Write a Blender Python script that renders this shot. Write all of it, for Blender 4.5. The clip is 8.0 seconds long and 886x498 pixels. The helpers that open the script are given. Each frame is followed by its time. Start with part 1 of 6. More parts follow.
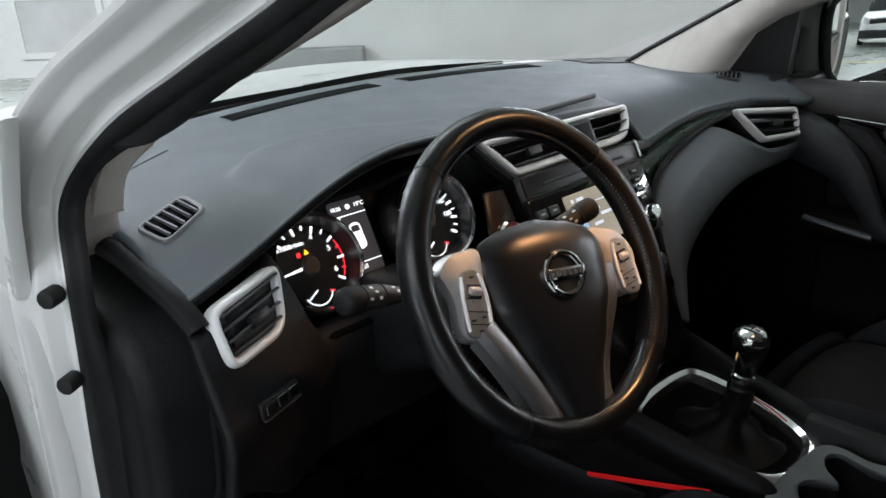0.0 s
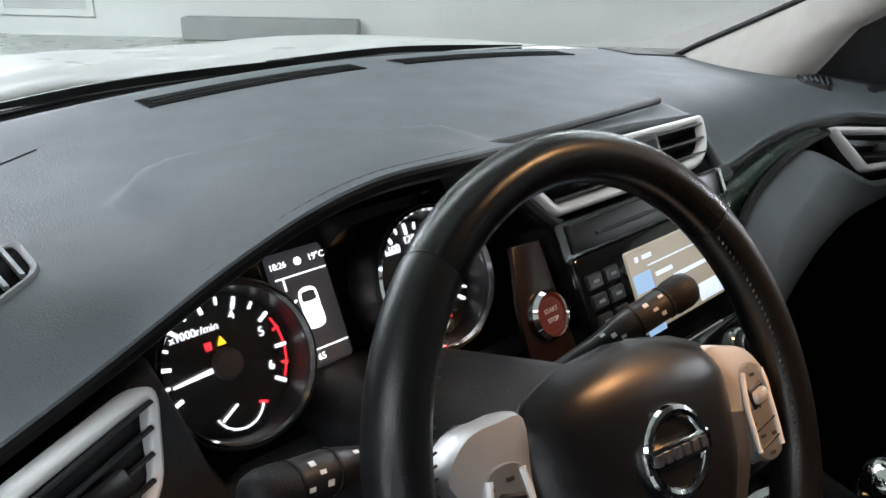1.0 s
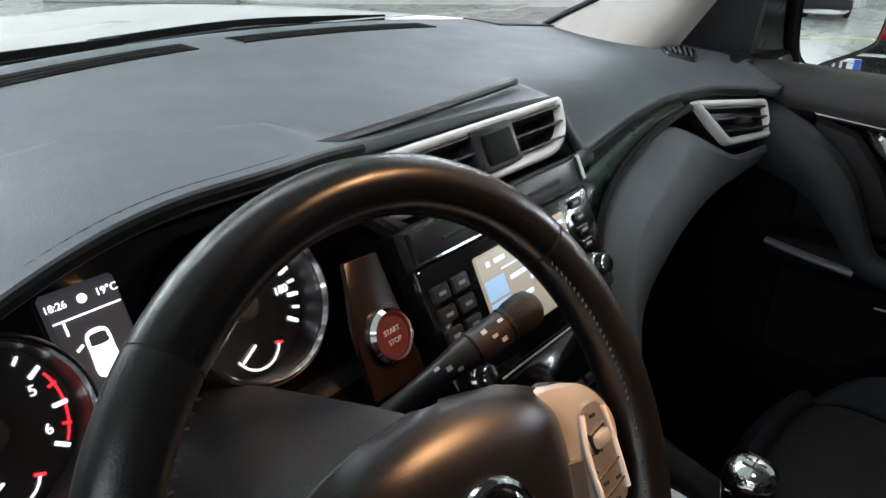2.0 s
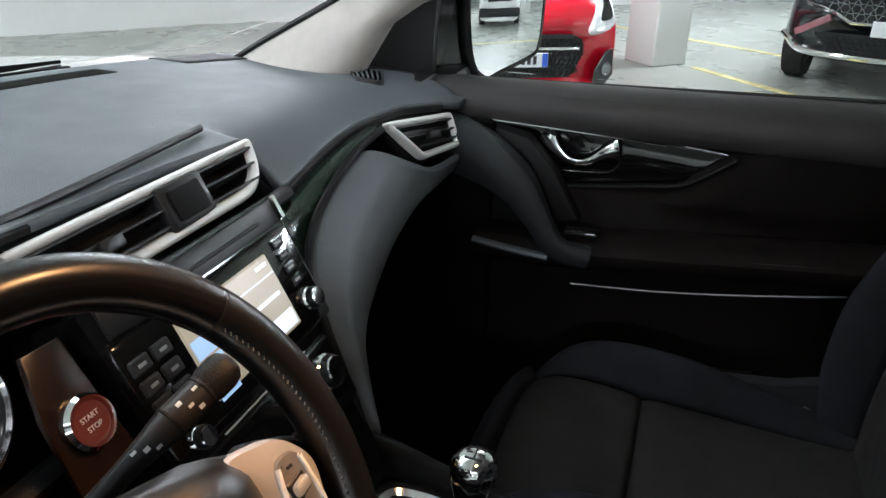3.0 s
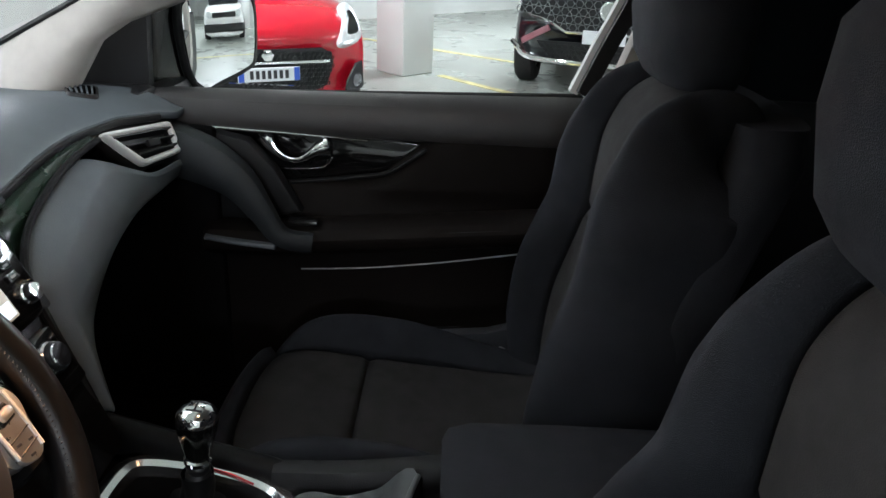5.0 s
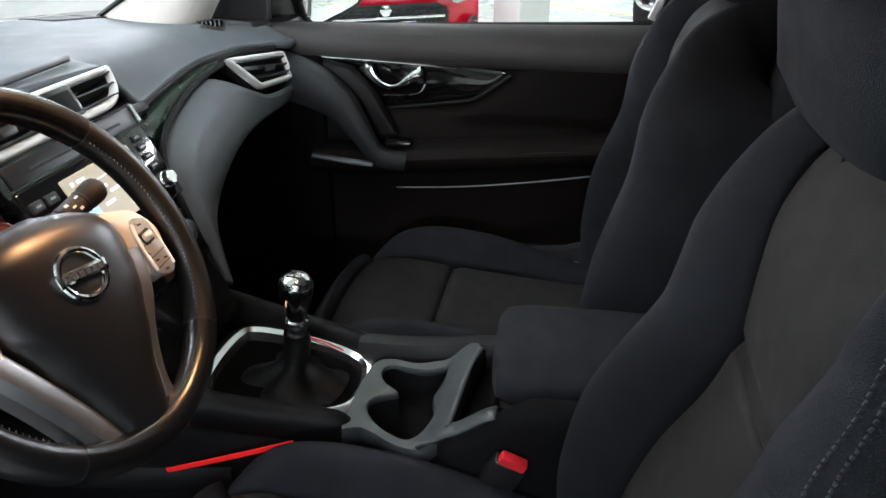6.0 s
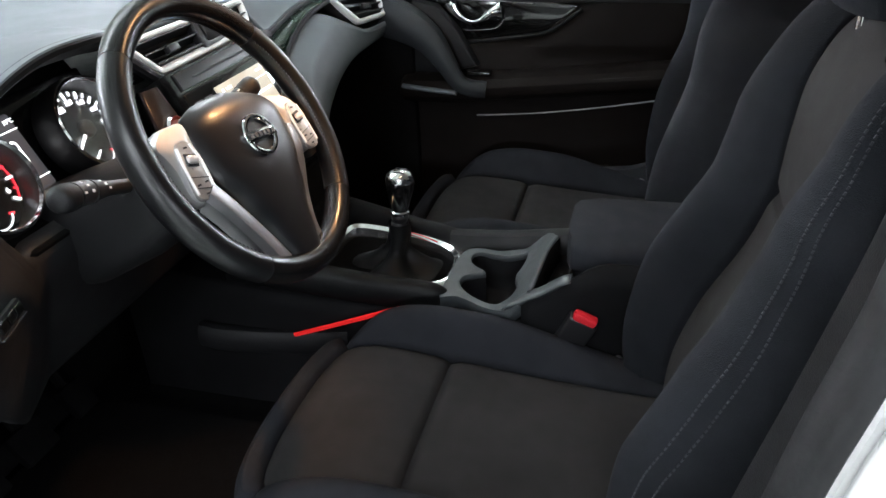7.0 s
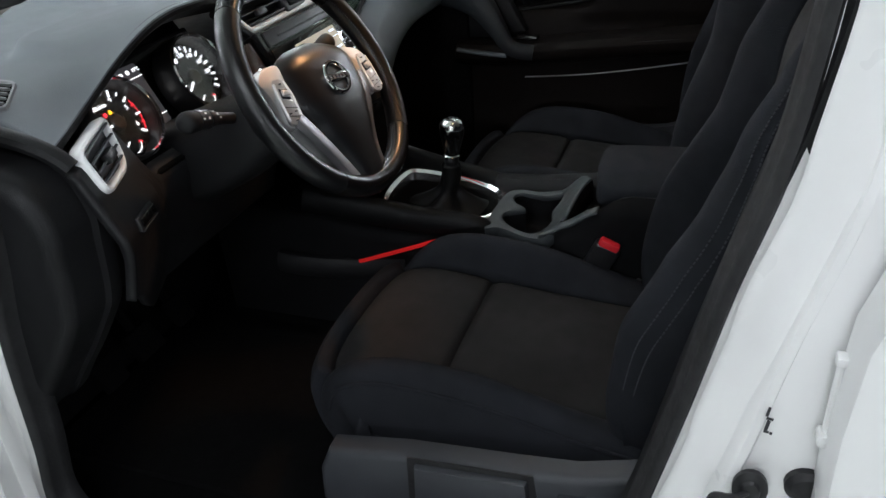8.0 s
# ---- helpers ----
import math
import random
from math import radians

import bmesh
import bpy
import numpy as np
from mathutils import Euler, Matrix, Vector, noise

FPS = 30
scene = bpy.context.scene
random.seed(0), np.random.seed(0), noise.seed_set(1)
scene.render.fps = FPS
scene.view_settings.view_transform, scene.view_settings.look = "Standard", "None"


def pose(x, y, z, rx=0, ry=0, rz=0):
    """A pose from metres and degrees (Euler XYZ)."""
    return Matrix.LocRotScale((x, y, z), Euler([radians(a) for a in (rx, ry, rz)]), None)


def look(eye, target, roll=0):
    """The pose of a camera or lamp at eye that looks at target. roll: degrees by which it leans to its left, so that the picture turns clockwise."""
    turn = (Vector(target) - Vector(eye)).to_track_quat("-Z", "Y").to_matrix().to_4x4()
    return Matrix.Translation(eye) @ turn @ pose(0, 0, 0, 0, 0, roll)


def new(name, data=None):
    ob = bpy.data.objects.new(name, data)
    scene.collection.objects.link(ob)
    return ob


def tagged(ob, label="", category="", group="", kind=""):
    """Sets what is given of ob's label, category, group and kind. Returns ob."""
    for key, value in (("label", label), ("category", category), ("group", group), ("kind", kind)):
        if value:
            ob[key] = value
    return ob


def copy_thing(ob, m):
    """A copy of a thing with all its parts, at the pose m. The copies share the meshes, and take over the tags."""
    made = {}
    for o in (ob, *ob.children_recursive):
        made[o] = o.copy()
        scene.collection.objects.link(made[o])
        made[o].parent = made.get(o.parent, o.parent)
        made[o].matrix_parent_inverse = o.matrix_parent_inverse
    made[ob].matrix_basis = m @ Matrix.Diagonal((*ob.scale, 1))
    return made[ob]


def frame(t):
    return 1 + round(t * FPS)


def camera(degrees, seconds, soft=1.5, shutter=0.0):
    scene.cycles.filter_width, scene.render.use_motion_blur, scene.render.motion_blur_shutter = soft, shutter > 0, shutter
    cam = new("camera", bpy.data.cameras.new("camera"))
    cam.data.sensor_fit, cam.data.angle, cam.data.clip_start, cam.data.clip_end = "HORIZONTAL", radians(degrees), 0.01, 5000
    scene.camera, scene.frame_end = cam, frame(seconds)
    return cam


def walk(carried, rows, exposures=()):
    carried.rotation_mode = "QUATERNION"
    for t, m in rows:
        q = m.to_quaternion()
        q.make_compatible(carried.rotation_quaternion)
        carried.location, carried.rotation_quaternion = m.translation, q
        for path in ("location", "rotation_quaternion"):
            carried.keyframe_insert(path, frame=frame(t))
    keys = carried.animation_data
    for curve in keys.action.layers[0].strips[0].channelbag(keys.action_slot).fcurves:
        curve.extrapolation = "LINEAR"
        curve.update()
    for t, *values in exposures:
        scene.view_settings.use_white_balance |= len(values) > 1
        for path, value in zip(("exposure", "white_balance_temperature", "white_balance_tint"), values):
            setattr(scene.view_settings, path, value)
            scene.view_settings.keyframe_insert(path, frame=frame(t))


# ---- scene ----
cam = camera(61.1, 8.0)
LAMP_W, SIDE_K, FAR_K, FRONT_K = 205.0, 0.145, 1.8, 0.80
DOME_W, DOME_AIM, DOME_SPREAD = 0.36, (-0.27, 0.20, -0.46), 44
MIRROR_X = (0.819, -0.574, 0.0)
EXPOSURES = [(0.0, 0.10), (0.5, 0.28), (1.0, 0.22), (2.5, 0.42), (4.2, 0.45), (5.5, 0.68), (6.3, 1.2), (7.0, 1.25), (7.5, 0.36), (8.0, 0.28)]
PATH = [
    (0, (-0.901, -0.709, 1.299), (0.337, 0.676, 0.557), -2.5),
    (0.5, (-0.781, -0.545, 1.279), (0.491, 0.799, 0.52), 0.0),
    (1, (-0.663, -0.422, 1.247), (0.589, 0.923, 0.459), 1.1),
    (1.2, (-0.641, -0.406, 1.243), (0.599, 0.925, 0.413), 1.4),
    (2.3, (-0.539, -0.403, 1.266), (0.976, 0.577, 0.402), 1.1),
    (2.5, (-0.535, -0.412, 1.271), (1.055, 0.45, 0.418), 0.4),
    (3, (-0.537, -0.453, 1.294), (1.186, 0.122, 0.457), 0.9),
    (3.5, (-0.547, -0.495, 1.306), (1.235, -0.116, 0.481), 1.2),
    (4, (-0.57, -0.528, 1.318), (1.246, -0.31, 0.51), 2.3),
    (4.2, (-0.588, -0.541, 1.322), (1.241, -0.395, 0.525), 2.3),
    (5.3, (-0.732, -0.609, 1.32), (1.104, -0.594, 0.527), 2.3),
    (5.5, (-0.761, -0.622, 1.32), (1.066, -0.567, 0.508), 2.2),
    (6, (-0.851, -0.68, 1.292), (0.913, -0.356, 0.407), -0.4),
    (6.5, (-0.936, -0.697, 1.28), (0.771, -0.223, 0.351), -2.2),
    (7, (-1.082, -0.69, 1.273), (0.608, -0.208, 0.318), -2.9),
    (7.5, (-1.215, -0.723, 1.279), (0.454, -0.231, 0.293), -2.7),
    (8, (-1.28, -0.769, 1.295), (0.339, -0.146, 0.3), -4.5),
]
walk(cam, [(t, look(eye, target, roll)) for t, eye, target, roll in PATH], EXPOSURES)

# ---- world, lamps, exposure ----
world = bpy.data.worlds.new("garage_air")
scene.world = world
world.use_nodes = True
world.node_tree.nodes["Background"].inputs[0].default_value = (0.8, 0.9, 1.0, 1)
world.node_tree.nodes["Background"].inputs[1].default_value = 0.012

# the garage lies turned by 45 degrees to the car: a runs along its far wall, b towards it
GA, GB = Vector((0.7071, -0.7071, 0)), Vector((0.7071, 0.7071, 0))


GZ = -0.20  # height of the garage floor


def garage(a, b, z=0.0):
    return GA * a + GB * b + Vector((0, 0, z + GZ))


GTURN = Matrix.Rotation(radians(-45), 4, "Z")


def area_lamp(name, place, size, power, colour, m=None, spread=180):
    data = bpy.data.lights.new(name, "AREA")
    data.shape, data.size, data.size_y, data.energy, data.color = "RECTANGLE", size[0], size[1], power, colour
    data.spread = radians(spread)
    ob = new(name, data)
    ob.matrix_world = Matrix.Translation(place) @ (m or Matrix())
    return ob


# ---- materials ----
def mat(name, colour, rough=0.5, metal=0.0, vary=0.15, scale=12.0, bump=0.0, bscale=900.0, spec=0.5, coat=0.0, emit=0.0,
        rvary=0.1, kind="noise"):
    m = bpy.data.materials.new(name)
    m.use_nodes = True
    nt = m.node_tree
    b = nt.nodes["Principled BSDF"]
    b.inputs["Roughness"].default_value, b.inputs["Metallic"].default_value = rough, metal
    b.inputs["Specular IOR Level"].default_value, b.inputs["Coat Weight"].default_value = spec, coat
    b.inputs["Coat Roughness"].default_value = 0.04
    col = (*colour, 1)
    b.inputs["Base Color"].default_value = col
    tc = nt.nodes.new("ShaderNodeTexCoord")
    if vary:
        n = nt.nodes.new("ShaderNodeTexNoise")
        n.inputs["Scale"].default_value, n.inputs["Detail"].default_value = scale, 6
        nt.links.new(tc.outputs["Object"], n.inputs["Vector"])
        r = nt.nodes.new("ShaderNodeMapRange")
        r.inputs[1].default_value, r.inputs[2].default_value = 0.3, 0.7
        r.inputs[3].default_value, r.inputs[4].default_value = 1 - vary, 1 + vary
        nt.links.new(n.outputs["Fac"], r.inputs[0])
        x = nt.nodes.new("ShaderNodeMix")
        x.data_type, x.blend_type = "RGBA", "MULTIPLY"
        x.inputs[0].default_value, x.inputs[6].default_value = 1, col
        nt.links.new(r.outputs[0], x.inputs[7])
        nt.links.new(x.outputs[2], b.inputs["Base Color"])
        if rvary:
            r2 = nt.nodes.new("ShaderNodeMapRange")
            n2 = nt.nodes.new("ShaderNodeTexNoise")
            n2.inputs["Scale"].default_value, n2.inputs["Detail"].default_value = scale * 3.1, 4
            nt.links.new(tc.outputs["Object"], n2.inputs["Vector"])
            r2.inputs[1].default_value, r2.inputs[2].default_value = 0.3, 0.7
            r2.inputs[3].default_value, r2.inputs[4].default_value = max(0.02, rough * (1 - rvary)), min(1, rough * (1 + rvary))
            nt.links.new(n2.outputs["Fac"], r2.inputs[0])
            nt.links.new(r2.outputs[0], b.inputs["Roughness"])
    if bump:
        if kind == "weave":
            t = nt.nodes.new("ShaderNodeTexVoronoi")
            t.inputs["Scale"].default_value = bscale
            out = t.outputs["Distance"]
        elif kind == "leather":
            t = nt.nodes.new("ShaderNodeTexVoronoi")
            t.feature = "SMOOTH_F1"
            t.inputs["Scale"].default_value = bscale
            out = t.outputs["Distance"]
        else:
            t = nt.nodes.new("ShaderNodeTexNoise")
            t.inputs["Scale"].default_value, t.inputs["Detail"].default_value = bscale, 3
            out = t.outputs["Fac"]
        nt.links.new(tc.outputs["Object"], t.inputs["Vector"])
        bp = nt.nodes.new("ShaderNodeBump")
        bp.inputs["Strength"].default_value, bp.inputs["Distance"].default_value = bump, 0.001
        nt.links.new(out, bp.inputs["Height"])
        nt.links.new(bp.outputs[0], b.inputs["Normal"])
    if emit:
        b.inputs["Emission Color"].default_value, b.inputs["Emission Strength"].default_value = col, emit
    return m


DASH = mat("dash_grained_plastic", (0.102, 0.119, 0.132), 0.60, vary=0.12, scale=5, spec=0.5, bump=0.35, bscale=700, kind="leather")
DOORPLASTIC = mat("brown_black_door_plastic", (0.0066, 0.0049, 0.0042), 0.60, vary=0.2, scale=9, bump=0.3, bscale=800, kind="leather", spec=0.11)
DOORTOP = mat("soft_grey_door_top", (0.046, 0.044, 0.044), 0.48, vary=0.12, scale=6, bump=0.3, bscale=800, kind="leather")
DARK = mat("black_grained_plastic", (0.0085, 0.0087, 0.0095), 0.52, vary=0.2, scale=9, bump=0.3, bscale=800, kind="leather", spec=0.25)
TRIM = mat("satin_black_plastic", (0.012, 0.012, 0.013), 0.38, vary=0.2, scale=14)
GLOSS = mat("piano_black", (0.006, 0.006, 0.006), 0.09, vary=0.2, scale=30, coat=0.5, rvary=0.35)
BROWN = mat("brown_gloss_trim", (0.020, 0.010, 0.007), 0.22, vary=0.12, scale=6)
CHROME = mat("bright_chrome", (0.86, 0.86, 0.87), 0.07, 1.0, vary=0.04, scale=40, rvary=0.5)
SATIN = mat("satin_silver", (0.86, 0.86, 0.86), 0.36, 0.1, vary=0.06, scale=30)
TRIMSILVER = mat("dull_silver_strip", (0.30, 0.30, 0.30), 0.4, 0.8, vary=0.1, scale=30)
SILVER = mat("silver_painted_plastic", (0.62, 0.62, 0.62), 0.36, 0.65, vary=0.06, scale=30)
# darker than the spoke plates, for the shade of a recessed pod
PODSILVER = mat("shaded_silver_plastic", (0.50, 0.49, 0.48), 0.30, 0.80, vary=0.12, scale=60)
LEATHER = mat("black_leather", (0.0055, 0.0057, 0.0062), 0.32, vary=0.15, scale=25, bump=0.10, bscale=1100, kind="leather", rvary=0.06)
LEATHER_SMOOTH = mat("worn_smooth_leather", (0.006, 0.006, 0.0063), 0.25, vary=0.10, scale=8, bump=0.04, bscale=900, kind="leather", rvary=0.04)
CONSOLEBLACK = mat("matt_black_console", (0.0052, 0.0053, 0.0058), 0.7, vary=0.2, scale=9, bump=0.2, bscale=800, kind="leather", spec=0.10)
# gloss black panel; the greenish reflection on it is in the base colour
STRIP = mat("black_gloss_green_reflection", (0.010, 0.024, 0.015), 0.26, vary=0.15, scale=12, spec=0.3)
SEATGREY = mat("dark_grey_seat_plastic", (0.039, 0.042, 0.048), 0.48, vary=0.12, scale=8, bump=0.3, bscale=800, kind="leather")
HOODBLACK = mat("matt_black_hood", (0.006, 0.006, 0.0065), 0.7, vary=0.2, scale=12, spec=0.2)
AIRBAG = mat("soft_black_plastic", (0.0066, 0.0072, 0.0084), 0.31, vary=0.06, scale=10, bump=0.10, bscale=1200, kind="leather", rvary=0.02)
FAB = mat("dark_blue_black_fabric", (0.0126, 0.0141, 0.0178), 0.9, vary=0.22, scale=8, bump=0.5, bscale=900, spec=0.25, kind="weave")
FABC = mat("brown_black_knit_fabric", (0.0212, 0.0202, 0.0200), 0.92, vary=0.2, scale=10, bump=0.45, bscale=950, spec=0.2, kind="weave")
STITCH = mat("grey_thread", (0.040, 0.043, 0.049), 0.8, vary=0.3, scale=300)
GUNMETAL = mat("dark_satin_metal", (0.27, 0.27, 0.28), 0.36, 0.9, vary=0.08, scale=30)
DARKCHROME = mat("smoked_chrome", (0.30, 0.31, 0.33), 0.22, 0.9, vary=0.1, scale=30)
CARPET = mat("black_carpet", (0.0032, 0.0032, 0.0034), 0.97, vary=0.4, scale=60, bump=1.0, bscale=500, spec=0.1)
PAINT = mat("white_car_paint", (0.84, 0.84, 0.83), 0.3, vary=0.03, scale=3, coat=0.4)
# the cowl's own black; in slots, wells and pockets it stands for shade
VOID = mat("matt_black_and_shade", (0.003, 0.003, 0.003), 0.9, vary=0, spec=0.05)
RUBBER = mat("black_rubber", (0.012, 0.012, 0.013), 0.62, vary=0.3, scale=30, bump=0.3, bscale=200)
PILLAR = mat("light_grey_pillar_trim", (0.52, 0.49, 0.45), 0.75, vary=0.06, scale=30, bump=0.4, bscale=900)
LINER = mat("light_headliner", (0.50, 0.48, 0.45), 0.9, vary=0.06, scale=30, bump=0.5, bscale=600)
RED = mat("red_plastic", (0.62, 0.02, 0.03), 0.4, vary=0.1, scale=30)
REDPAINT = mat("red_car_paint", (0.55, 0.006, 0.022), 0.2, vary=0.04, scale=4, coat=0.8)
BLACKPAINT = mat("black_car_paint", (0.012, 0.013, 0.016), 0.15, vary=0.1, scale=4, coat=0.9)
TYRE = mat("tyre_rubber", (0.02, 0.02, 0.02), 0.85, vary=0.3, scale=20, bump=0.6, bscale=90)
ALLOY = mat("alloy_rim", (0.5, 0.5, 0.52), 0.3, 0.9, vary=0.1)
CLEAR = mat("clear_lamp_plastic", (0.75, 0.78, 0.8), 0.08, 0.3, vary=0.2, scale=20, coat=0.6)
PLATE = mat("white_plate", (0.75, 0.77, 0.8), 0.4, vary=0.05)
BLUE = mat("blue_plate_band", (0.03, 0.1, 0.55), 0.4, vary=0.05)
INK = mat("dark_print", (0.03, 0.03, 0.035), 0.5, vary=0)
GREYPRINT = mat("grey_print", (0.30, 0.31, 0.31), 0.5, vary=0)
WHITEPRINT = mat("white_print", (0.75, 0.75, 0.75), 0.5, vary=0)
CONCRETE = mat("painted_concrete_floor", (0.37, 0.395, 0.36), 0.30, vary=0.10, scale=0.7, bump=0.03, bscale=25, rvary=0.25)
WALLPAINT = mat("white_wall_paint", (0.67, 0.685, 0.66), 0.7, vary=0.05, scale=0.9, bump=0.2, bscale=60)
GREYWALL = mat("grey_plinth_paint", (0.30, 0.31, 0.30), 0.7, vary=0.12, scale=3, bump=0.3, bscale=60)
PANELPAINT = mat("pale_panel_paint", (0.50, 0.51, 0.50), 0.7, vary=0.08, scale=3, bump=0.2, bscale=60)
YELLOW = mat("worn_yellow_line", (0.66, 0.60, 0.28), 0.6, vary=0.35, scale=9)
TUBE = mat("fluorescent_tube", (0.90, 0.97, 1.0), 0.4, vary=0, emit=14.0)
DOME = mat("warm_dome_lens", (1.0, 0.62, 0.32), 0.4, vary=0, emit=14.0)
DIALGLOW = mat("white_dial_light", (0.95, 0.97, 1.0), 0.5, vary=0, emit=1.6)
REDGLOW = mat("red_dial_light", (1.0, 0.03, 0.05), 0.5, vary=0, emit=1.2)
AMBER = mat("amber_warning_light", (1.0, 0.5, 0.02), 0.5, vary=0, emit=2.0)
SCREEN = mat("lit_screen_panel", (0.42, 0.37, 0.28), 0.25, vary=0.05, scale=8, emit=0.40)
SCREENW = mat("lit_screen_white", (0.75, 0.85, 1.0), 0.3, vary=0, emit=0.7)
SCREENB = mat("lit_screen_blue", (0.35, 0.55, 0.85), 0.3, vary=0, emit=0.55)
DISPLAY = mat("lit_driver_display", (0.075, 0.075, 0.085), 0.2, vary=0.05, emit=0.32)
BTNRED = mat("red_lit_button", (0.12, 0.022, 0.016), 0.35, vary=0.1, emit=0.10)
REDSTRIP = mat("red_light_strip", (0.8, 0.02, 0.02), 0.4, vary=0, emit=0.13)


def glass_material(name, tint, rough=0.0):
    m = bpy.data.materials.new(name)
    m.use_nodes = True
    b = m.node_tree.nodes["Principled BSDF"]
    b.inputs["Base Color"].default_value = (*tint, 1)
    b.inputs["Roughness"].default_value, b.inputs["Transmission Weight"].default_value = rough, 1.0
    b.inputs["IOR"].default_value = 1.05
    return m


GLASS = glass_material("car_glass", (0.93, 0.97, 0.95))
LENS = glass_material("dial_lens", (0.96, 0.97, 1.0), 0.12)
LENS.node_tree.nodes["Principled BSDF"].inputs["IOR"].default_value = 1.45
BOOT = mat("dull_black_leather", (0.0045, 0.0048, 0.0052), 0.5, vary=0.2, scale=25, bump=0.15, bscale=1100, kind="leather", spec=0.15)
DARKGLASS = mat("tinted_car_window", (0.01, 0.012, 0.013), 0.06, vary=0, coat=0.5)
MIRROR = mat("mirror_glass", (0.9, 0.92, 0.92), 0.015, 1.0, vary=0)


# ---- mesh helpers ----
def thing(name, place, label, category, group="", kind=""):
    ob = new(name)
    ob.empty_display_size = 0.05
    ob.location = place
    return tagged(ob, label, category, group, kind)


def finish(ob, material, smooth=True, angle=35):
    me = ob.data
    if material:
        me.materials.append(material)
    if smooth:
        me.shade_smooth()
        if angle:
            me.set_sharp_from_angle(angle=radians(angle))
    return ob


def part(name, bm, material, parent=None, label="", smooth=True, angle=35, kind="", facing=None):
    me = bpy.data.meshes.new(name)
    bmesh.ops.recalc_face_normals(bm, faces=bm.faces)
    if facing:
        bm.normal_update()
        total = sum((f.normal * f.calc_area() for f in bm.faces), Vector())
        if total.dot(Vector(facing)) < 0:
            bmesh.ops.reverse_faces(bm, faces=bm.faces)
    bm.to_mesh(me)
    bm.free()
    ob = new(name, me)
    finish(ob, material, smooth, angle)
    if parent:
        ob.parent = parent
        top = Matrix()
        o = parent
        while o:
            top = o.matrix_basis @ top if o.parent is None else o.matrix_parent_inverse @ o.matrix_basis @ top
            o = o.parent
        ob.matrix_parent_inverse = top.inverted()
    if label or kind:
        tagged(ob, label, kind=kind)
    return ob


def thicken(ob, t, offset=-1, rim=True):
    m = ob.modifiers.new("thickness", "SOLIDIFY")
    m.thickness, m.offset, m.use_rim = t, offset, rim
    return ob


def soften(ob, levels=1):
    m = ob.modifiers.new("soft", "SUBSURF")
    m.levels = m.render_levels = levels
    return ob


def rbox(sx, sy, sz, bevel=0.004, seg=2, m=None, bm=None):
    bm2 = bmesh.new()
    bmesh.ops.create_cube(bm2, size=1, matrix=Matrix.Diagonal((sx, sy, sz, 1)))
    if bevel:
        bmesh.ops.bevel(bm2, geom=bm2.edges[:], offset=min(bevel, 0.49 * min(sx, sy, sz)), segments=seg, profile=0.5, affect="EDGES")
    if m is not None:
        bm2.transform(m)
    return join(bm, bm2)


def join(bm, bm2):
    if bm is None:
        return bm2
    me = bpy.data.meshes.new("tmp")
    bm2.to_mesh(me)
    bm2.free()
    bm.from_mesh(me)
    bpy.data.meshes.remove(me)
    return bm


def cyl(r, h, m=None, seg=24, bevel=0.0, r2=None, bm=None):
    bm2 = bmesh.new()
    bmesh.ops.create_cone(bm2, cap_ends=True, segments=seg, radius1=r, radius2=r if r2 is None else r2, depth=h)
    if bevel:
        rim = [e for e in bm2.edges if abs(e.verts[0].co.z - e.verts[1].co.z) < 1e-6]
        bmesh.ops.bevel(bm2, geom=rim, offset=bevel, segments=2, profile=0.5, affect="EDGES")
    if m is not None:
        bm2.transform(m)
    return join(bm, bm2)


def lathe(profile, m=None, seg=32, bm=None, closed=False):
    """profile: (radius, height) round the z axis."""
    bm2 = bmesh.new()
    rings = []
    for r, z in profile:
        rings.append([bm2.verts.new((r * math.cos(a), r * math.sin(a), z)) for a in (2 * math.pi * k / seg for k in range(seg))])
    pairs = list(zip(rings, rings[1:])) + ([(rings[-1], rings[0])] if closed else [])
    for p, q in pairs:
        for k in range(seg):
            bm2.faces.new((p[k], p[(k + 1) % seg], q[(k + 1) % seg], q[k]))
    if not closed:
        for ring in (rings[0], rings[-1]):
            bm2.faces.new(ring)
    bmesh.ops.remove_doubles(bm2, verts=bm2.verts, dist=1e-6)
    if m is not None:
        bm2.transform(m)
    return join(bm, bm2)


def prism(outline, depth, m=None, bevel=0.0, seg=2, bm=None):
    """outline: (x, y) points; extruded from z = 0 to depth, then moved by m."""
    bm2 = bmesh.new()
    low = [bm2.verts.new((x, y, 0)) for x, y in outline]
    f = bm2.faces.new(low)
    up = bmesh.ops.extrude_face_region(bm2, geom=[f])
    for v in up["geom"]:
        if isinstance(v, bmesh.types.BMVert):
            v.co.z = depth
    if bevel:
        bmesh.ops.recalc_face_normals(bm2, faces=bm2.faces)
        sharp = [e for e in bm2.edges if len(e.link_faces) == 2 and e.calc_face_angle(0) > 0.5 and abs(e.verts[0].co.z - e.verts[1].co.z) < 1e-6 and e.verts[0].co.z * depth > 0]
        bmesh.ops.bevel(bm2, geom=sharp, offset=bevel, segments=seg, profile=0.5, affect="EDGES", clamp_overlap=True)
    if m is not None:
        bm2.transform(m)
    return join(bm, bm2)


def spline(points, n, closed=False):
    """n points evenly along a Catmull-Rom curve through the points."""
    p = [Vector(q) for q in points]
    out, m = [], len(p)
    last = m if closed else m - 1
    for k in range(n):
        u = k / n * last if closed else k / (n - 1) * last
        i = min(int(u), last - 1)
        t = u - i

        def at(j):
            return p[j % m] if closed else p[max(0, min(m - 1, j))]
        a, b, c, d = at(i - 1), at(i), at(i + 1), at(i + 2)
